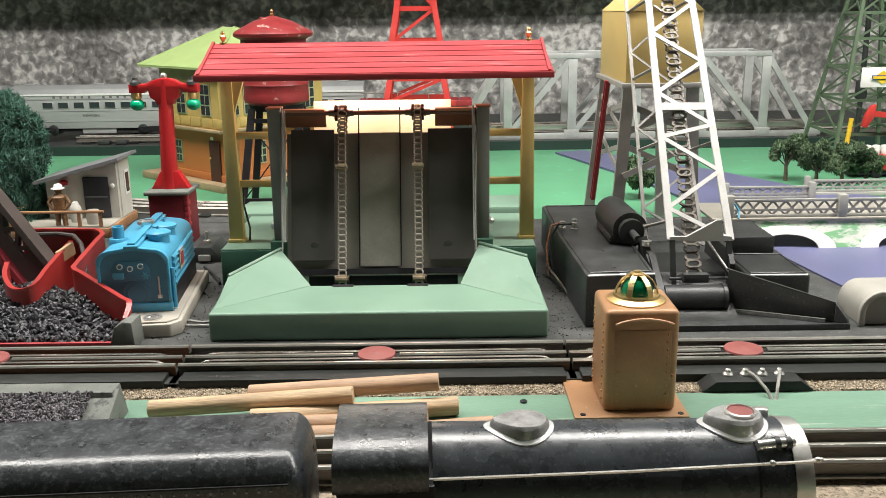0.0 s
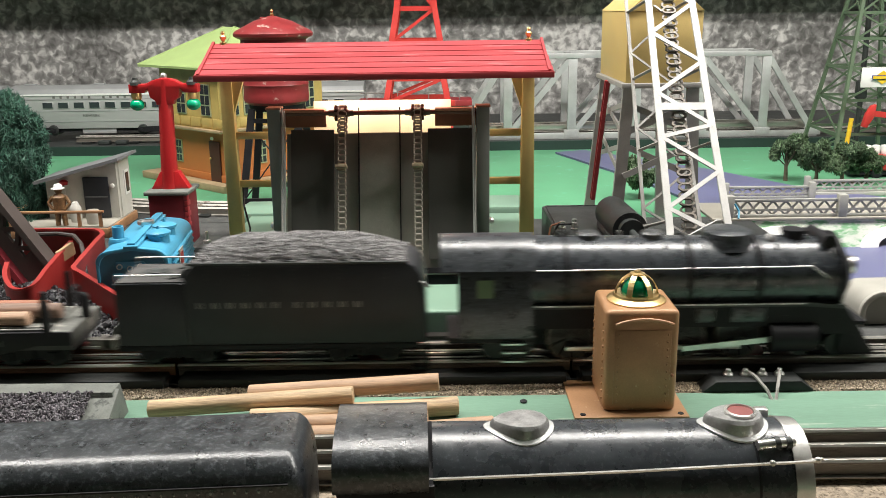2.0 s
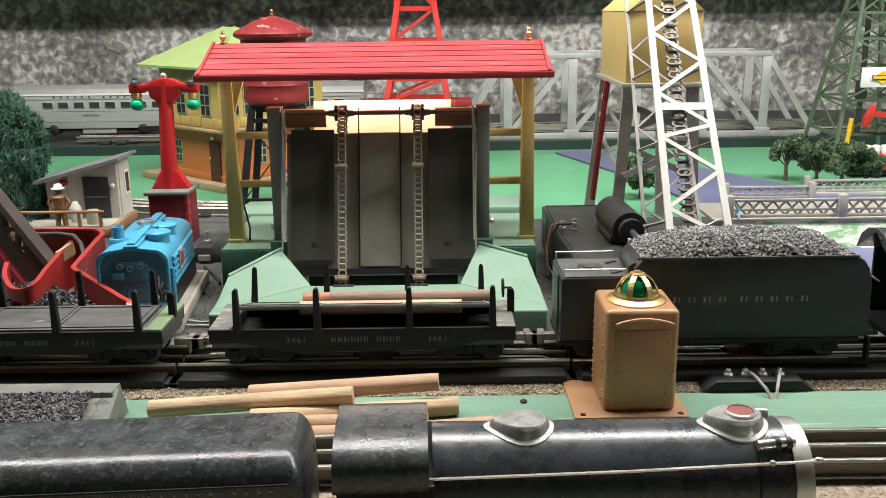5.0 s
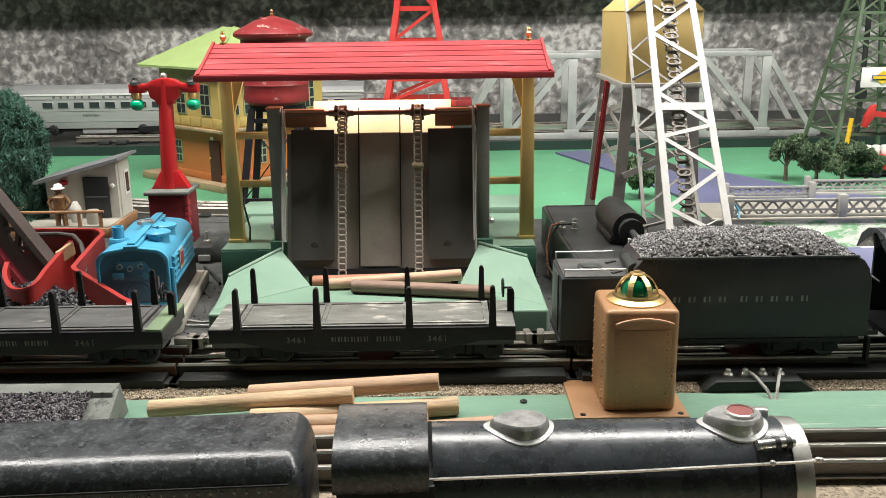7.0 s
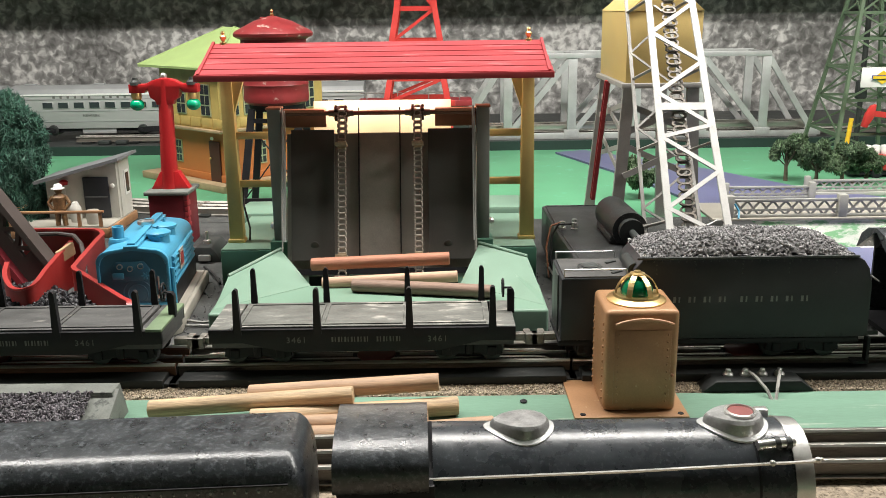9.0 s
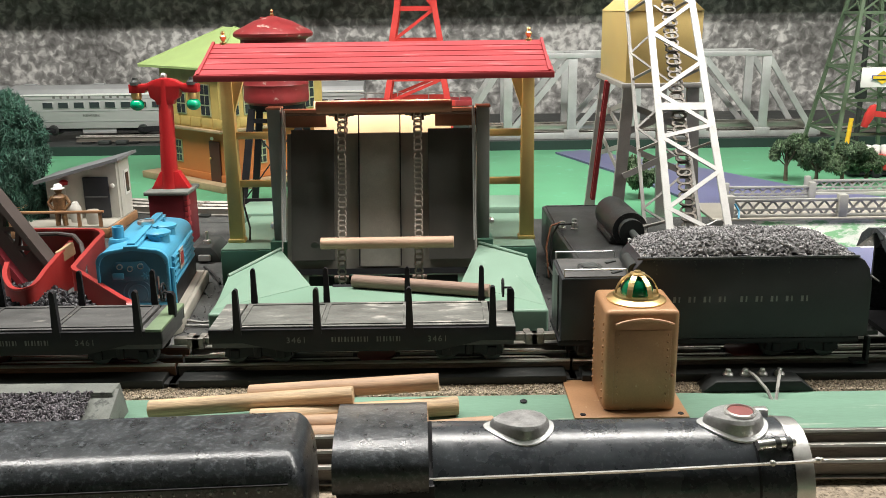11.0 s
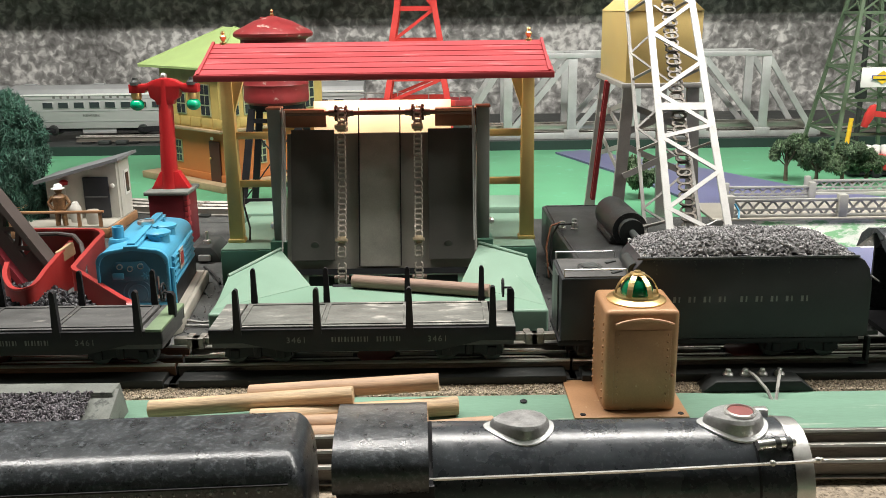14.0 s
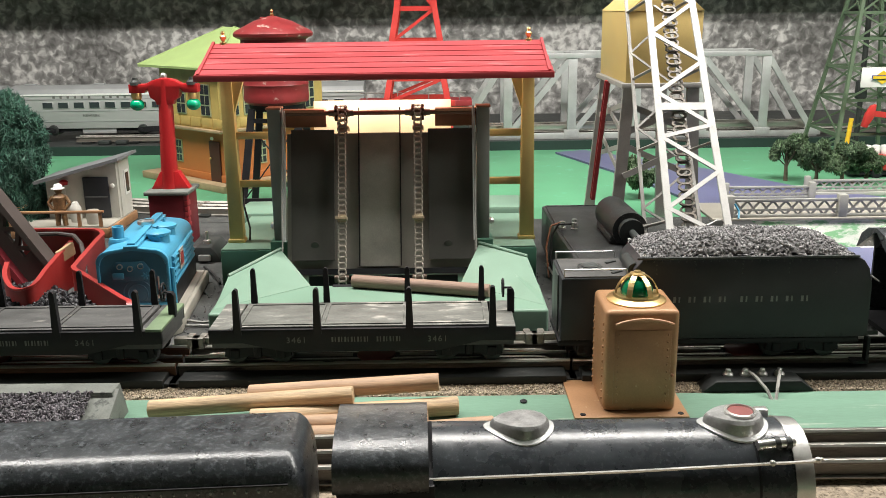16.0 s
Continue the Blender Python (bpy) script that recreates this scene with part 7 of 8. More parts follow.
def figurine():
    x, y, z = -0.4180, 0.968, 0.0132
    bm = B()
    for k in (-1, 1):
        rod((x + k * 0.0042, y, z), (x + k * 0.0030, y, z + 0.018), 0.0026, 0.0032, n=10, bm=bm)
        rod((x + k * 0.0070, y, z + 0.032), (x + k * 0.0118, y - 0.001, z + 0.025), 0.0022, 0.0019, n=8, bm=bm)
        rod((x + k * 0.0118, y - 0.001, z + 0.025), (x + k * 0.0062, y - 0.003, z + 0.0185), 0.0019, 0.0016, n=8, bm=bm)
    lathe([(0.0060, 0.0165), (0.0062, 0.020), (0.0070, 0.028), (0.0078, 0.0320), (0.0045, 0.0350), (0.0026, 0.0362), (0.0040, 0.0385), (0.0040, 0.0410)], x, y, z, 16, bm)
    ob = solo("figurine", bm, SKIN, "small painted brown toy figurine with a pale hat", "figurine")
    ob.data.materials.append(WHITE)
    hat = lathe([(0.0012, 0.0405), (0.0072, 0.0408), (0.0074, 0.0416), (0.0045, 0.0424), (0.0044, 0.0446), (0.0030, 0.0462), (0.0005, 0.0465)], x, y, z, 16)
    hat.transform(Matrix.Translation(-ob.location))
    for f in hat.faces:
        f.material_index = 1
        f.smooth = True
    hat.from_mesh(ob.data)
    hat.to_mesh(ob.data)
    hat.free()


figurine()


# ---- blue generator car ----
def blue_house():
    t = thing("blue_power_house", 0, 0, 0, "sky blue plastic power house on a beige base plate", "power house")
    part("base_plate", prism([(-0.006, 0.0), (-0.006, -0.024), (0.001, -0.030), (0.030, -0.030), (0.037, -0.022), (0.037, 0.115), (-0.030, 0.115), (-0.030, 0.0)], "z", 0.0, 0.0105, None, 0.0012), BEIGE, t)
    part("plate_top", prism([(-0.003, 0.0), (-0.003, -0.022), (0.003, -0.0270), (0.027, -0.0270), (0.034, -0.020), (0.034, 0.112), (-0.027, 0.112), (-0.027, 0.0)], "z", 0.0105, 0.0117), BEIGE, t)
    part("plate_ring", lathe([(0.0072, 0), (0.0072, 0.0010), (0.0048, 0.0012), (0.0046, 0.0002), (0.0018, 0.0002), (0.0016, 0.0018)], 0.015, -0.0175, 0.0117, 24), STEEL, t)
    hw, h = 0.0268, 0.0500
    prof = [(-hw, 0.0)] + [(-hw + 0.012 - 0.012 * math.cos(radians(a)), h - 0.010 + 0.010 * math.sin(radians(a))) for a in range(0, 91, 15)] + [(0, h + 0.0022)] + [(hw - 0.012 + 0.012 * math.sin(radians(a)), h - 0.010 + 0.010 * math.cos(radians(a))) for a in range(0, 91, 15)] + [(hw, 0.0)]
    prof = [(a, 0.0117 + b) for a, b in prof]
    part("shell", prism(prof, "y", 0.0, 0.108, None, 0.0012), BLUEPLASTIC, t)
    inset = lambda k: [(a * k, 0.0117 + (b - 0.0117) * (0.5 + 0.5 * k)) for a, b in prof]
    part("front_face", prism(inset(0.93), "y", -0.0010, 0.0006), BLUEFACE, t, "slate blue front")
    part("front_rim", prism(inset(1.015)[1:-1] + inset(0.91)[1:-1][::-1], "y", -0.0030, 0.0010, None, 0.0004), BLUEPLASTIC, t)
    for sx in (-1, 1):
        part("front_post", box(min(sx * hw * 0.93, sx * hw * 1.015), max(sx * hw * 0.93, sx * hw * 1.015), -0.0026, 0.0, 0.0190, 0.0520, 0.0006), BLUEPLASTIC, t)
    part("skirt", box(-hw - 0.001, hw + 0.001, -0.0028, 0.0, 0.0117, 0.0190, 0.0008), BLUEPLASTIC, t)
    panel = part("gauge_panel", prism([(-0.0165, 0.0375), (-0.0165, 0.0470), (-0.0125, 0.0525), (0.0085, 0.0525), (0.0125, 0.0470), (0.0125, 0.0375)], "y", -0.0022, -0.0012, None, 0.0003), BLUEFACE, t)
    for x, z in ((-0.0095, 0.0490), (-0.002, 0.0472), (0.0060, 0.0490)):
        part("gauge", rod((x, -0.0034, z), (x, -0.0022, z), 0.0023, n=18), STEEL, panel)
        part("gauge_glass", rod((x, -0.0037, z), (x, -0.0034, z), 0.0015, n=14), BLUEFACE, panel)
    part("switch_plate", box(-0.0155, -0.0070, -0.0034, -0.0022, 0.0390, 0.0440, 0.0005), BLUEPLASTIC, panel)
    bm = B()
    for k in range(3):
        bar((0.0090 - 0.0028 * math.cos(k * 1.05), -0.0029, 0.0412 - 0.0028 * math.sin(k * 1.05)), (0.0090 + 0.0028 * math.cos(k * 1.05), -0.0029, 0.0412 + 0.0028 * math.sin(k * 1.05)), 0.0009, 0.0010, bm)
    part("hand_valve", bm, BLUEPLASTIC, panel)
    bm = B()
    for r in (0.0075, 0.0110):
        for k in range(28):
            a0, a1 = 2 * math.pi * k / 28, 2 * math.pi * (k + 1) / 28
            rod((0.002 + r * math.cos(a0), -0.0014, 0.0265 + r * math.sin(a0)), (0.002 + r * math.cos(a1), -0.0014, 0.0265 + r * math.sin(a1)), 0.0004, n=5, bm=bm)
    part("fan_guard", bm, BLUEFACE, t)
    part("front_handle", rod((0.0185, -0.0020, 0.0240), (0.0185, -0.0020, 0.0400), 0.0007, n=6), STEEL, t)
    part("handle_block", box(0.0168, 0.0202, -0.0030, -0.0010, 0.0225, 0.0255, 0.0005), STEEL, t)
    # roof fittings
    part("roof_rib", box(-0.0055, 0.0055, -0.0032, 0.108, 0.0625, 0.0652, 0.0006), BLUEPLASTIC, t)
    part("roof_rib", box(-0.0030, 0.0030, 0.0, 0.1082, 0.0653, 0.0668, 0.0004), BLUEPLASTIC, t)
    part("stack", lathe([(0.0082, -0.004), (0.0082, 0.002), (0.0072, 0.0045), (0.0045, 0.0050), (0.0045, 0.0140), (0.0034, 0.0140), (0.0030, 0.0120)], -0.0165, 0.030, 0.0595, 20), BLUEPLASTIC, t)
    for y in (0.030, 0.055):
        part("roof_vent", lathe([(0.0085, -0.006), (0.0085, 0.004), (0.0098, 0.005), (0.0098, 0.0068), (0.0070, 0.0085), (0.0014, 0.0095), (0.0012, 0.0115)], 0.0145, y, 0.0612, 24), BLUEPLASTIC, t)
    part("filler_cap", lathe([(0.0068, 0), (0.0070, 0.003), (0.0052, 0.0032), (0.0050, 0.0022)], -0.0030, 0.068, 0.0660, 20), STEEL, t)
    # louvred side
    for k in range(5):
        part("louvre", rod((hw + 0.0004, 0.012, 0.0300 + k * 0.0050), (hw + 0.0004, 0.100, 0.0300 + k * 0.0050), 0.0020, n=10), BLUEPLASTIC, t)
    part("side_pipe", rod((hw + 0.0015, 0.004, 0.013), (hw + 0.0015, 0.004, 0.045), 0.0018, n=10), BLUEPLASTIC, t)
    part("side_label", box(hw + 0.0022, hw + 0.0030, 0.030, 0.046, 0.0360, 0.0520), BEIGE, t, "cream side label")
    part("label_mark", box(hw + 0.0030, hw + 0.0035, 0.033, 0.043, 0.0390, 0.0490), REDPLASTIC, t)
    part("side_skirt", box(hw - 0.001, hw + 0.0012, 0.010, 0.106, 0.0117, 0.0280), BLACK, t)
    t.matrix_basis = pose(-0.2388, 0.6700, 0.0015, 0, 0, 5.5)


blue_house()


# ---- coal yard with red chutes ----
def ribbon(pts, zlo, tops, th, m, name, parent, label=""):
    """An upright wall along pts on the ground, with its own height at each point and a thick lip."""
    bm = B()
    knots = [Vector((*p, z)) for p, z in zip(pts, tops)]
    fine = []
    for k in range(len(knots) - 1):
        p0, p1, p2, p3 = knots[max(0, k - 1)], knots[k], knots[k + 1], knots[min(len(knots) - 1, k + 2)]
        for j in range(5):
            u = j / 5
            fine.append(0.5 * (2 * p1 + (p2 - p0) * u + (2 * p0 - 5 * p1 + 4 * p2 - p3) * u ** 2 + (3 * p1 - p0 - 3 * p2 + p3) * u ** 3))
    fine.append(knots[-1])
    pts, tops = [(v.x, v.y) for v in fine], [v.z for v in fine]
    n = len(pts)
    sec = []
    for k in range(n):
        a, b = Vector(pts[max(0, k - 1)]), Vector(pts[min(n - 1, k + 1)])
        d = (b - a).normalized()
        s = Vector((-d.y, d.x)) * th / 2
        x, y = pts[k]
        z = tops[k]
        sec.append([bm.verts.new(p) for p in ((x - s.x, y - s.y, zlo), (x - s.x, y - s.y, z - 0.002), (x - s.x * 1.5, y - s.y * 1.5, z - 0.0015), (x - s.x * 1.4, y - s.y * 1.4, z), (x + s.x * 1.4, y + s.y * 1.4, z), (x + s.x * 1.5, y + s.y * 1.5, z - 0.0015), (x + s.x, y + s.y, z - 0.002), (x + s.x, y + s.y, zlo))])
    for p, q in zip(sec, sec[1:]):
        for i in range(8):
            bm.faces.new((p[i], q[i], q[(i + 1) % 8], p[(i + 1) % 8]))
    bm.faces.new(sec[0])
    bm.faces.new(sec[-1][::-1])
    part(name, bm, m, parent, label, smooth=0.5)


def coal_height(x, y):
    return 0.004 + 0.020 * max(0, min(1, (y - 0.628) / 0.05)) * (0.75 + 0.25 * math.cos((x + 0.30) * 25)) + 0.002 * noise.noise((x * 60, y * 60, 0))


def coal_yard():
    t = thing("coal_yard", -0.31, 0.69, 0.0015, "red plastic coal bin with chute walls full of crushed coal", "coal bin")
    ribbon([(-0.375, 0.783), (-0.320, 0.781), (-0.306, 0.778), (-0.2985, 0.770), (-0.2975, 0.755), (-0.2940, 0.700), (-0.2905, 0.684), (-0.2800, 0.676), (-0.2440, 0.651), (-0.2350, 0.643), (-0.2345, 0.630)], 0.0016, [0.054, 0.054, 0.054, 0.052, 0.051, 0.046, 0.0455, 0.043, 0.032, 0.030, 0.022], 0.0028, REDPLASTIC, "bin_wall", t, "red curved bin wall")
    ribbon([(-0.358, 0.715), (-0.3535, 0.700), (-0.3455, 0.685), (-0.3365, 0.675), (-0.3255, 0.669), (-0.3170, 0.671), (-0.3160, 0.690), (-0.3190, 0.714), (-0.3218, 0.735), (-0.3205, 0.755)], 0.010, [0.0425, 0.0388, 0.0358, 0.0328, 0.0338, 0.0375, 0.0430, 0.0445, 0.0455, 0.0495], 0.0026, REDPLASTIC, "scoop_wall", t, "red scoop rim")
    part("scoop_floor", prism([(-0.350, 0.695), (-0.337, 0.670), (-0.326, 0.662), (-0.316, 0.665), (-0.313, 0.676), (-0.318, 0.705), (-0.322, 0.74), (-0.35, 0.74)], "z", 0.016, 0.018), BLACK, t)
    part("rear_panel", bar((-0.3235, 0.7320, 0.0400), (-0.3180, 0.7520, 0.0440), 0.0110, 0.0030, up=(1, -0.2, 0)), TAN, t)
    part("front_edge", box(-0.45, -0.2400, 0.6255, 0.6285, 0.0015, 0.0045, 0.0006), REDTRIM, t, "dark red front strip")
    part("end_block", prism([(-0.2445, 0.0015), (-0.2395, 0.0180), (-0.2330, 0.0225), (-0.2265, 0.0215), (-0.2250, 0.0015)], "y", 0.619, 0.640, None, 0.0008), CONCRETE, t)
    # coal bed and stones
    bm = B()
    nx, ny = 44, 30
    grid = []
    for i in range(nx + 1):
        row = []
        for j in range(ny + 1):
            x, y = -0.45 + 0.212 * i / nx, 0.629 + 0.15 * j / ny
            row.append(bm.verts.new((x, y, coal_height(x, y) - 0.001)))
        grid.append(row)
    for i in range(nx):
        for j in range(ny):
            x, y = -0.45 + 0.212 * (i + 0.5) / nx, 0.629 + 0.15 * (j + 0.5) / ny
            if x + (y - 0.645) * 1.35 < -0.240 or y < 0.645:
                bm.faces.new((grid[i][j], grid[i + 1][j], grid[i + 1][j + 1], grid[i][j + 1]))
    part("coal_bed", bm, COAL, t)

    def spot(r):
        while True:
            x, y = r.uniform(-0.44, -0.2405), r.uniform(0.630, 0.775)
            if x + (y - 0.645) * 1.35 < -0.240 or y < 0.645:
                return (x, y, coal_height(x, y) + r.uniform(-0.001, 0.0012))

    lumps("crushed_coal", 3400, spot, 0.0032, COAL, t, "crushed grey-black coal", seed=8)


coal_yard()


def chute_arm():
    t = thing("loader_arm", -0.37, 0.74, 0.02, "dark brown girder arm dipping into the red scoop", "loader arm")
    lo, hi = Vector((-0.3370, 0.722, 0.0265)), Vector((-0.4050, 0.752, 0.1020))
    run = hi - lo
    side = Vector((run.z, 0, -run.x)).normalized()
    out = side.cross(run.normalized())

    def beam(name, across, width, depth, f0=0.0, f1=1.0, sunk=0.0, m=BROWNARM):
        a, b = lo + run * f0 + side * across + out * sunk, lo + run * f1 + side * across + out * sunk
        part(name, bar(a, b, width, depth, up=out), m, t)

    # web with a row of three-cornered openings between two flanges
    beam("flange", 0.0175, 0.0050, 0.016)
    beam("flange", -0.0120, 0.0050, 0.016, m=DKRED)
    beam("web", -0.0040, 0.0110, 0.004, sunk=-0.002)
    beam("web_upper", 0.0140, 0.0030, 0.004, sunk=-0.002)
    beam("web_foot", 0.0070, 0.0120, 0.004, 0.0, 0.20, -0.002)
    for k in range(6):
        f0 = 0.20 + k * 0.10
        a, b = lo + run * f0 + side * (0.001 if k % 2 else 0.0125), lo + run * (f0 + 0.10) + side * (0.0125 if k % 2 else 0.001)
        part("web_strut", bar(a - out * 0.002, b - out * 0.002, 0.0038, 0.004, up=out), BROWNARM, t)
    beam("web_head", 0.0070, 0.0120, 0.004, 0.80, 1.0, -0.002)
    part("mast", box(-0.46, -0.405, 0.775, 0.815, 0.0015, 0.120, 0.002), BLACK, t)
    wire([(-0.356, 0.752, 0.056), (-0.330, 0.752, 0.0565), (-0.316, 0.752, 0.0545), (-0.305, 0.738, 0.0510), (-0.297, 0.722, 0.0440), (-0.2935, 0.712, 0.0300), (-0.293, 0.708, 0.020)], 0.0019, BROWNARM, "drop_pipe", t, "thin brown drop pipe", n=8)


chute_arm()


def switch_motor():
    t = thing("switch_motor", -0.232, 0.872, 0.0015, "black track switch motor housing", "switch motor")
    part("housing", prism([(-0.250, 0.0015), (-0.246, 0.012), (-0.240, 0.017), (-0.226, 0.017), (-0.220, 0.010), (-0.216, 0.0015)], "y", 0.850, 0.895, None, 0.0015), DARKSTEEL, t)
    part("knob", lathe([(0.004, 0), (0.004, 0.003), (0.0016, 0.004), (0.0016, 0.012)], -0.233, 0.866, 0.017, 12), STEEL, t)
    part("lamp_base", box(-0.238, -0.226, 0.846, 0.8495, 0.004, 0.010, 0.0008), STEEL, t)


switch_motor()
wire([(-0.215, 0.668, 0.004), (-0.200, 0.672, 0.0045), (-0.190, 0.670, 0.0035), (-0.178, 0.671, 0.004)], 0.0011, WIREGREY, "yard_wire", None, "pale wire running to the loader", "wire")
wire([(-0.215, 0.662, 0.003), (-0.200, 0.663, 0.0035), (-0.178, 0.664, 0.003)], 0.0010, WIREGREY, "yard_wire", None, "pale wire running to the loader", "wire")
wire([(-0.228, 0.83, 0.003), (-0.212, 0.80, 0.005), (-0.200, 0.775, 0.003)], 0.0012, WIRE, "yard_wire", None, "black wire on the yard ground", "wire")


def grit(r):
    return (r.uniform(-0.225, -0.176) if r.random() < 0.6 else r.uniform(0.079, 0.110), r.uniform(0.632, 0.80), 0.0018)


lumps("grit", 420, grit, 0.0009, COAL, None, "scattered dark grit on the yard ground", seed=21)


# ---- everything that moves ----
TRAIN = [(0.0, -1.075), (0.5, -0.842), (1.0, -0.623), (1.5, -0.446), (2.0, -0.289), (2.5, -0.167), (3.0, -0.0766), (3.25, -0.0365), (3.4, -0.0125), (3.5, -0.001), (3.6, 0.0), (16.0, 0.0)]


def train_at(t):
    for (t0, a), (t1, b) in zip(TRAIN, TRAIN[1:]):
        if t <= t1:
            return a + (b - a) * (t - t0) / (t1 - t0)
    return 0.0


def motions():
    for ob in (engine, tend, car_a, car_b):
        p = ORG[ob.name].copy()
        walk(ob, [(t, pose(p.x + d, p.y, p.z)) for t, d in TRAIN])
    # driving wheels turn with the way made
    steps = [k / 30 for k in range(0, 109)] + [16.0]
    for w, s in drivers:
        p = w.location.copy()
        walk(w, [(t, pose(p.x, p.y, p.z, 0, math.degrees(train_at(t) / 0.0155), 0)) for t in steps])
    for ob, r in ((side_rod, 0.0065), (main_rod, 0.0065)):
        p = ob.location.copy()
        rows = []
        for t in steps:
            a = train_at(t) / 0.0155
            dx, dz = -r * math.sin(a), r * (1 - math.cos(a))
            tilt = 0 if ob is side_rod else math.degrees(math.asin(max(-0.3, min(0.3, dz / 0.067))))
            rows.append((t, pose(p.x + dx, p.y, p.z + dz, 0, tilt, 0)))
        walk(ob, rows)
    # the dump tray tips away over its rear edge
    p = tray_a.location.copy()
    walk(tray_a, [(t, pose(p.x, p.y, p.z, a, 0, 0)) for t, a in ((0, 0), (4.5, 0), (4.8, -9), (5.2, -20), (5.5, -21), (6.45, -21), (6.62, -12), (6.8, 0), (16, 0))])
    # chain links
    marks = [0.0, CH_L * 0.33, CH_L * 0.66, CH_L]
    arc = math.pi * CH_R
    marks += [CH_L + arc / 3, CH_L + arc * 2 / 3, CH_L + arc, CH_L * 1.5 + arc, 2 * CH_L + arc, 2 * CH_L + arc * 4 / 3, 2 * CH_L + arc * 5 / 3]
    base = ORG[loader.name]
    for ob, x, s0 in chains:
        times = {0.0, 7.6, 8.0, 8.5, 9.0, 9.2, 9.5, 16.0}
        for turn in (-1, 0, 1, 2, 3):
            for m in marks:
                s = m + turn * LOOP - s0
                if 0 < s < TRAVEL[-1][1]:
                    times.add(round(when(s), 3))
        rows, last = [], -1
        for t in sorted(times):
            if frame(t) == last:
                continue
            last = frame(t)
            q, a = chain_place(s0 + travel(t))
            rows.append((t, pose(x - base.x, q.x - base.y, q.y - base.z, a, 0, 0)))
        walk(ob, rows)
    # logs: they ride in, roll off and are lifted over the top one after the other
    def log_rows(ob, x, y, z, rest):
        rows = [(t, pose(x + d, y, z)) for t, d in TRAIN[:-1]] + [(4.75, pose(x, y, z))]
        rows += [(t, pose(a, b, c, roll, pitch, yaw)) for t, a, b, c, roll, pitch, yaw in rest]
        walk(ob, rows)

    log_rows(log_red, -0.0370, 0.5855, 0.0456, [
        (5.1, -0.042, 0.603, 0.0450, -60, 0, 0), (5.35, -0.044, 0.632, 0.037, -140, 0, 1), (5.6, -0.050, 0.676, 0.0300, -220, 0, 2), (5.9, -0.0500, 0.7030, 0.0262, -270, -1, 0),
        (7.6, -0.0500, 0.7030, 0.0262, -270, -1, 0), (7.8, -0.0500, 0.7040, 0.0310, -270, 3, 0), (8.0, -0.0500, 0.7045, 0.0340, -270, 6, -1), (8.3, -0.0500, 0.7050, 0.0355, -270, -1, 0),
        (8.6, -0.0520, 0.7055, 0.0360, -270, -2, 0), (9.0, -0.0510, 0.7065, 0.0410, -270, -2, 0), (9.2, -0.0510, 0.7085, 0.0470, -270, -1.8, 0), (9.6, -0.0500, 0.7170, 0.0700, -270, -1, 0),
        (10.6, -0.0490, 0.7440, 0.1350, -270, 0, 0), (10.85, -0.0480, 0.7510, 0.1520, -270, 0, 0), (11.1, -0.0470, 0.7570, 0.1655, -290, 0, 0), (11.3, -0.0470, 0.7680, 0.1680, -330, 0, 0),
        (11.45, -0.0470, 0.7790, 0.1560, -390, 0, 0), (11.6, -0.0470, 0.7850, 0.1400, -450, 0, 0), (11.9, -0.0470, 0.7925, 0.1040, -480, 0, 0), (16, -0.0470, 0.7925, 0.1040, -480, 0, 0)])
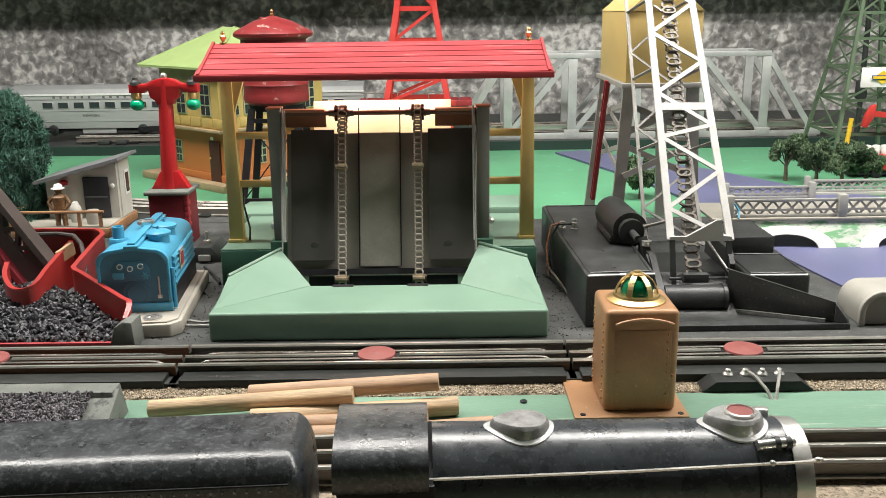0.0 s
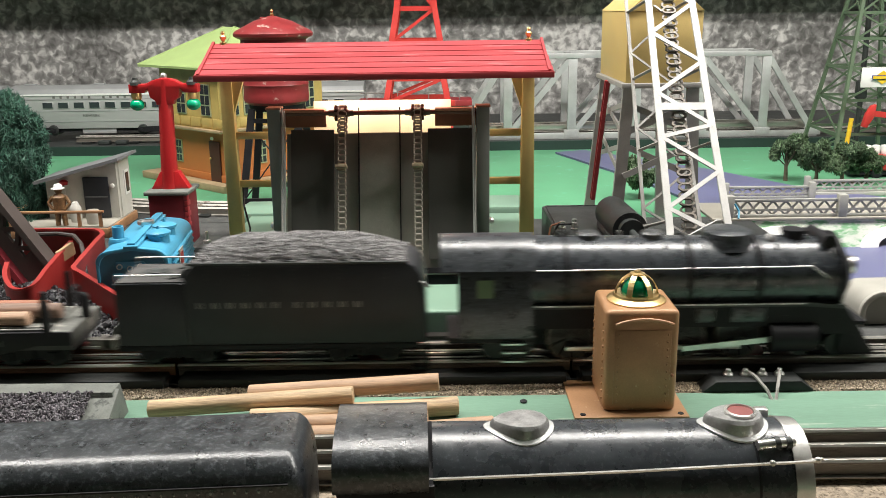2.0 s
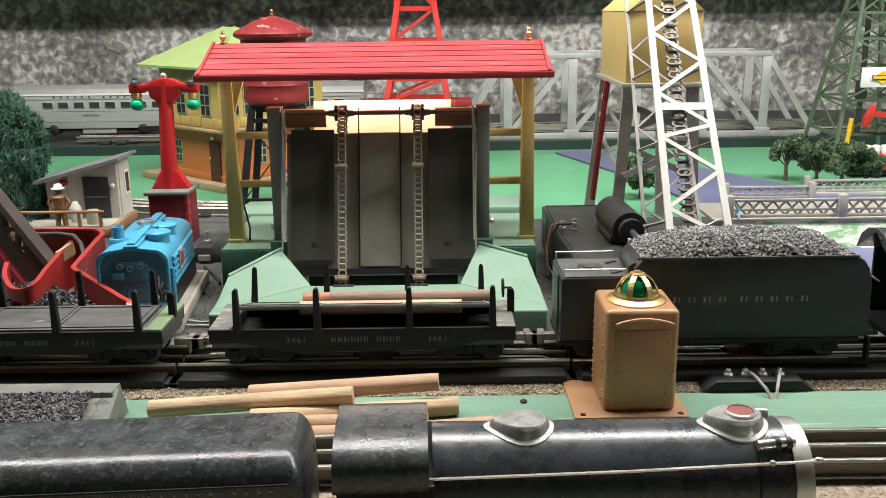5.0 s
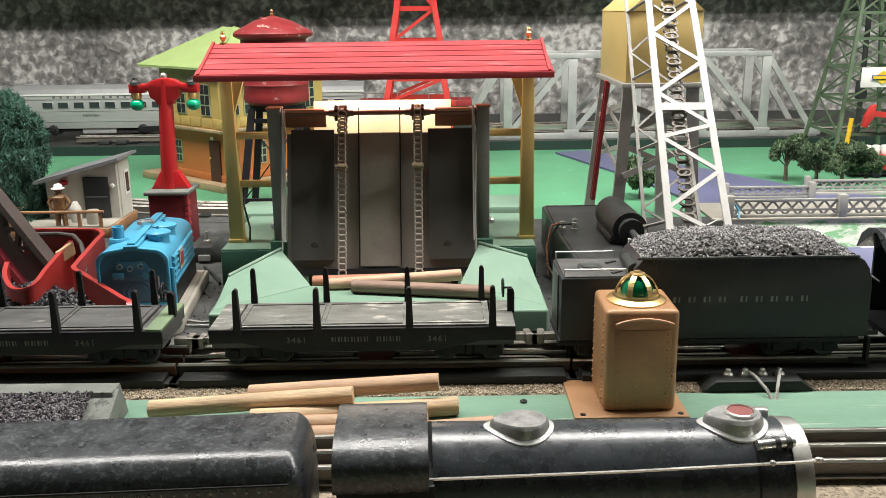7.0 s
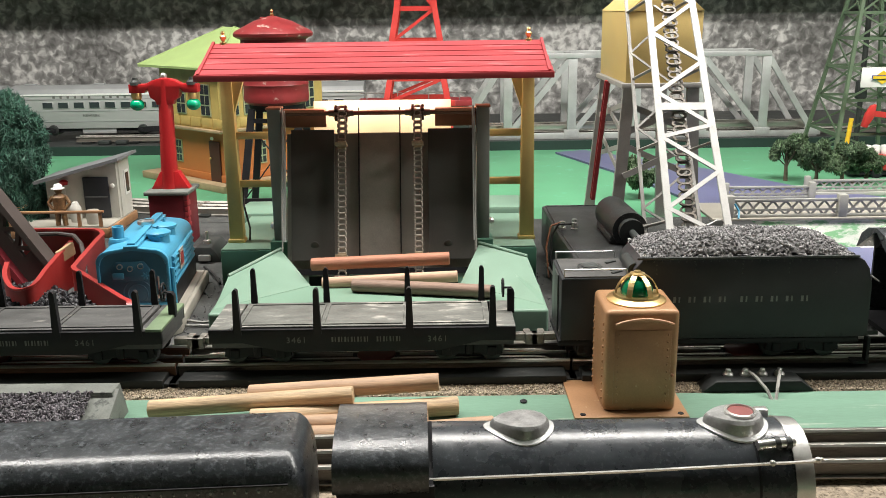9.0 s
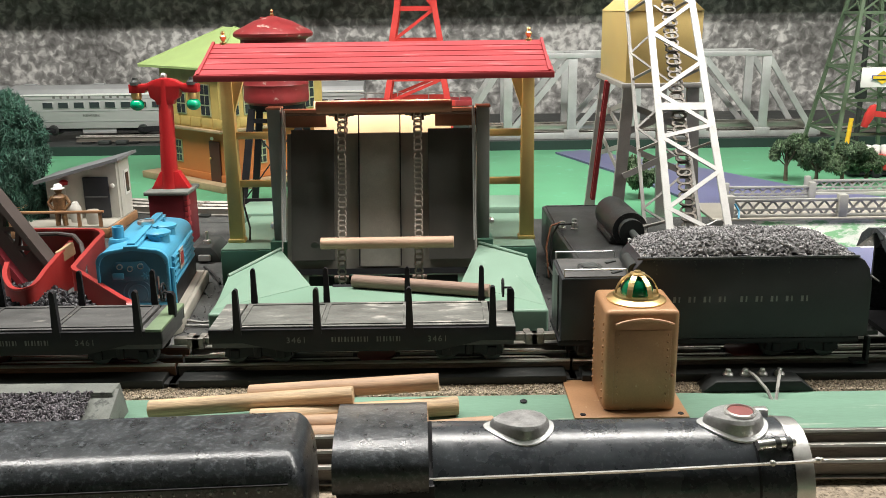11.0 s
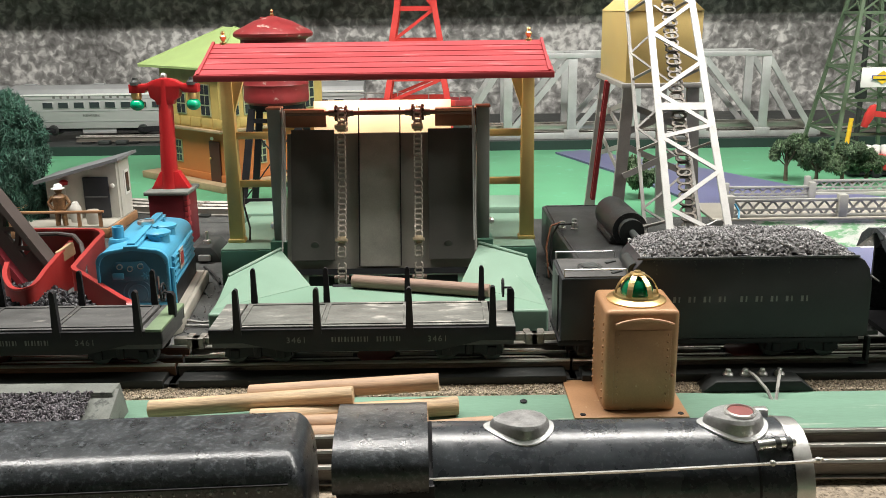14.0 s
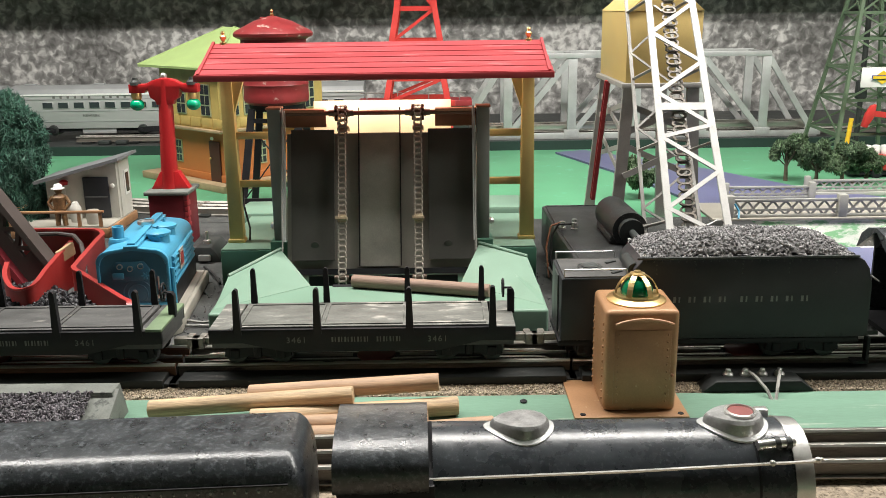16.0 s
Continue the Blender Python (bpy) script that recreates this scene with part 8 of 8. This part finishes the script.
    log_rows(log_blond, -0.0385, 0.5640, 0.0452, [
        (5.1, -0.043, 0.584, 0.0460, -60, 0, 0), (5.4, -0.042, 0.612, 0.0440, -140, 0, 0), (5.7, -0.046, 0.655, 0.0325, -220, -1, 1), (6.0, -0.0425, 0.6900, 0.0300, -260, -2, 2),
        (6.3, -0.0390, 0.6900, 0.0305, -262, -3, 2), (7.0, -0.0400, 0.6910, 0.0300, -264, -3, 2), (8.6, -0.0410, 0.6910, 0.0295, -264, -3, 2), (9.0, -0.0430, 0.6960, 0.0285, -280, -2, 1), (9.2, -0.0440, 0.6985, 0.0280, -300, -1, 0),
        (9.9, -0.0440, 0.7020, 0.0275, -320, 0, 0), (10.45, -0.0440, 0.7040, 0.0300, -320, 0, 0), (10.8, -0.0455, 0.7110, 0.0440, -320, 0, 0), (11.3, -0.0455, 0.7218, 0.0690, -320, 0, 0),
        (11.5, -0.0455, 0.7262, 0.0800, -320, 0, 0), (12.0, -0.0450, 0.7400, 0.1110, -320, 0, 0), (12.2, -0.0450, 0.7445, 0.1220, -320, 0, 0), (12.4, -0.0450, 0.7490, 0.1360, -320, -1, 0), (12.6, -0.0450, 0.7530, 0.1500, -330, -2, 0),
        (12.78, -0.0430, 0.7640, 0.1660, -360, -1, 0), (12.9, -0.0430, 0.7770, 0.1630, -410, 0, 0), (13.05, -0.0430, 0.7880, 0.1440, -470, 0, 0), (13.3, -0.0430, 0.7820, 0.1034, -500, 0, 0), (16, -0.0430, 0.7820, 0.1034, -500, 0, 0)])
    log_rows(log_grey, -0.0230, 0.5750, 0.0468, [
        (5.0, -0.021, 0.590, 0.0475, -60, 0, 0), (5.3, -0.018, 0.622, 0.0420, -150, 0, -3), (5.6, -0.016, 0.652, 0.0315, -220, 0, -6), (6.0, -0.0150, 0.6640, 0.0288, -250, 0, -4),
        (6.3, -0.0140, 0.6640, 0.0288, -252, 0, -6), (6.6, -0.0145, 0.6680, 0.0288, -256, 0, -9), (7.0, -0.0165, 0.6690, 0.0288, -258, 0, -11), (8.6, -0.0170, 0.6690, 0.0288, -258, 0, -11),
        (9.2, -0.0165, 0.6730, 0.0288, -262, 0, -12), (9.9, -0.0185, 0.6780, 0.0288, -270, 0, -16), (16, -0.0185, 0.6780, 0.0288, -270, 0, -16)])


motions()
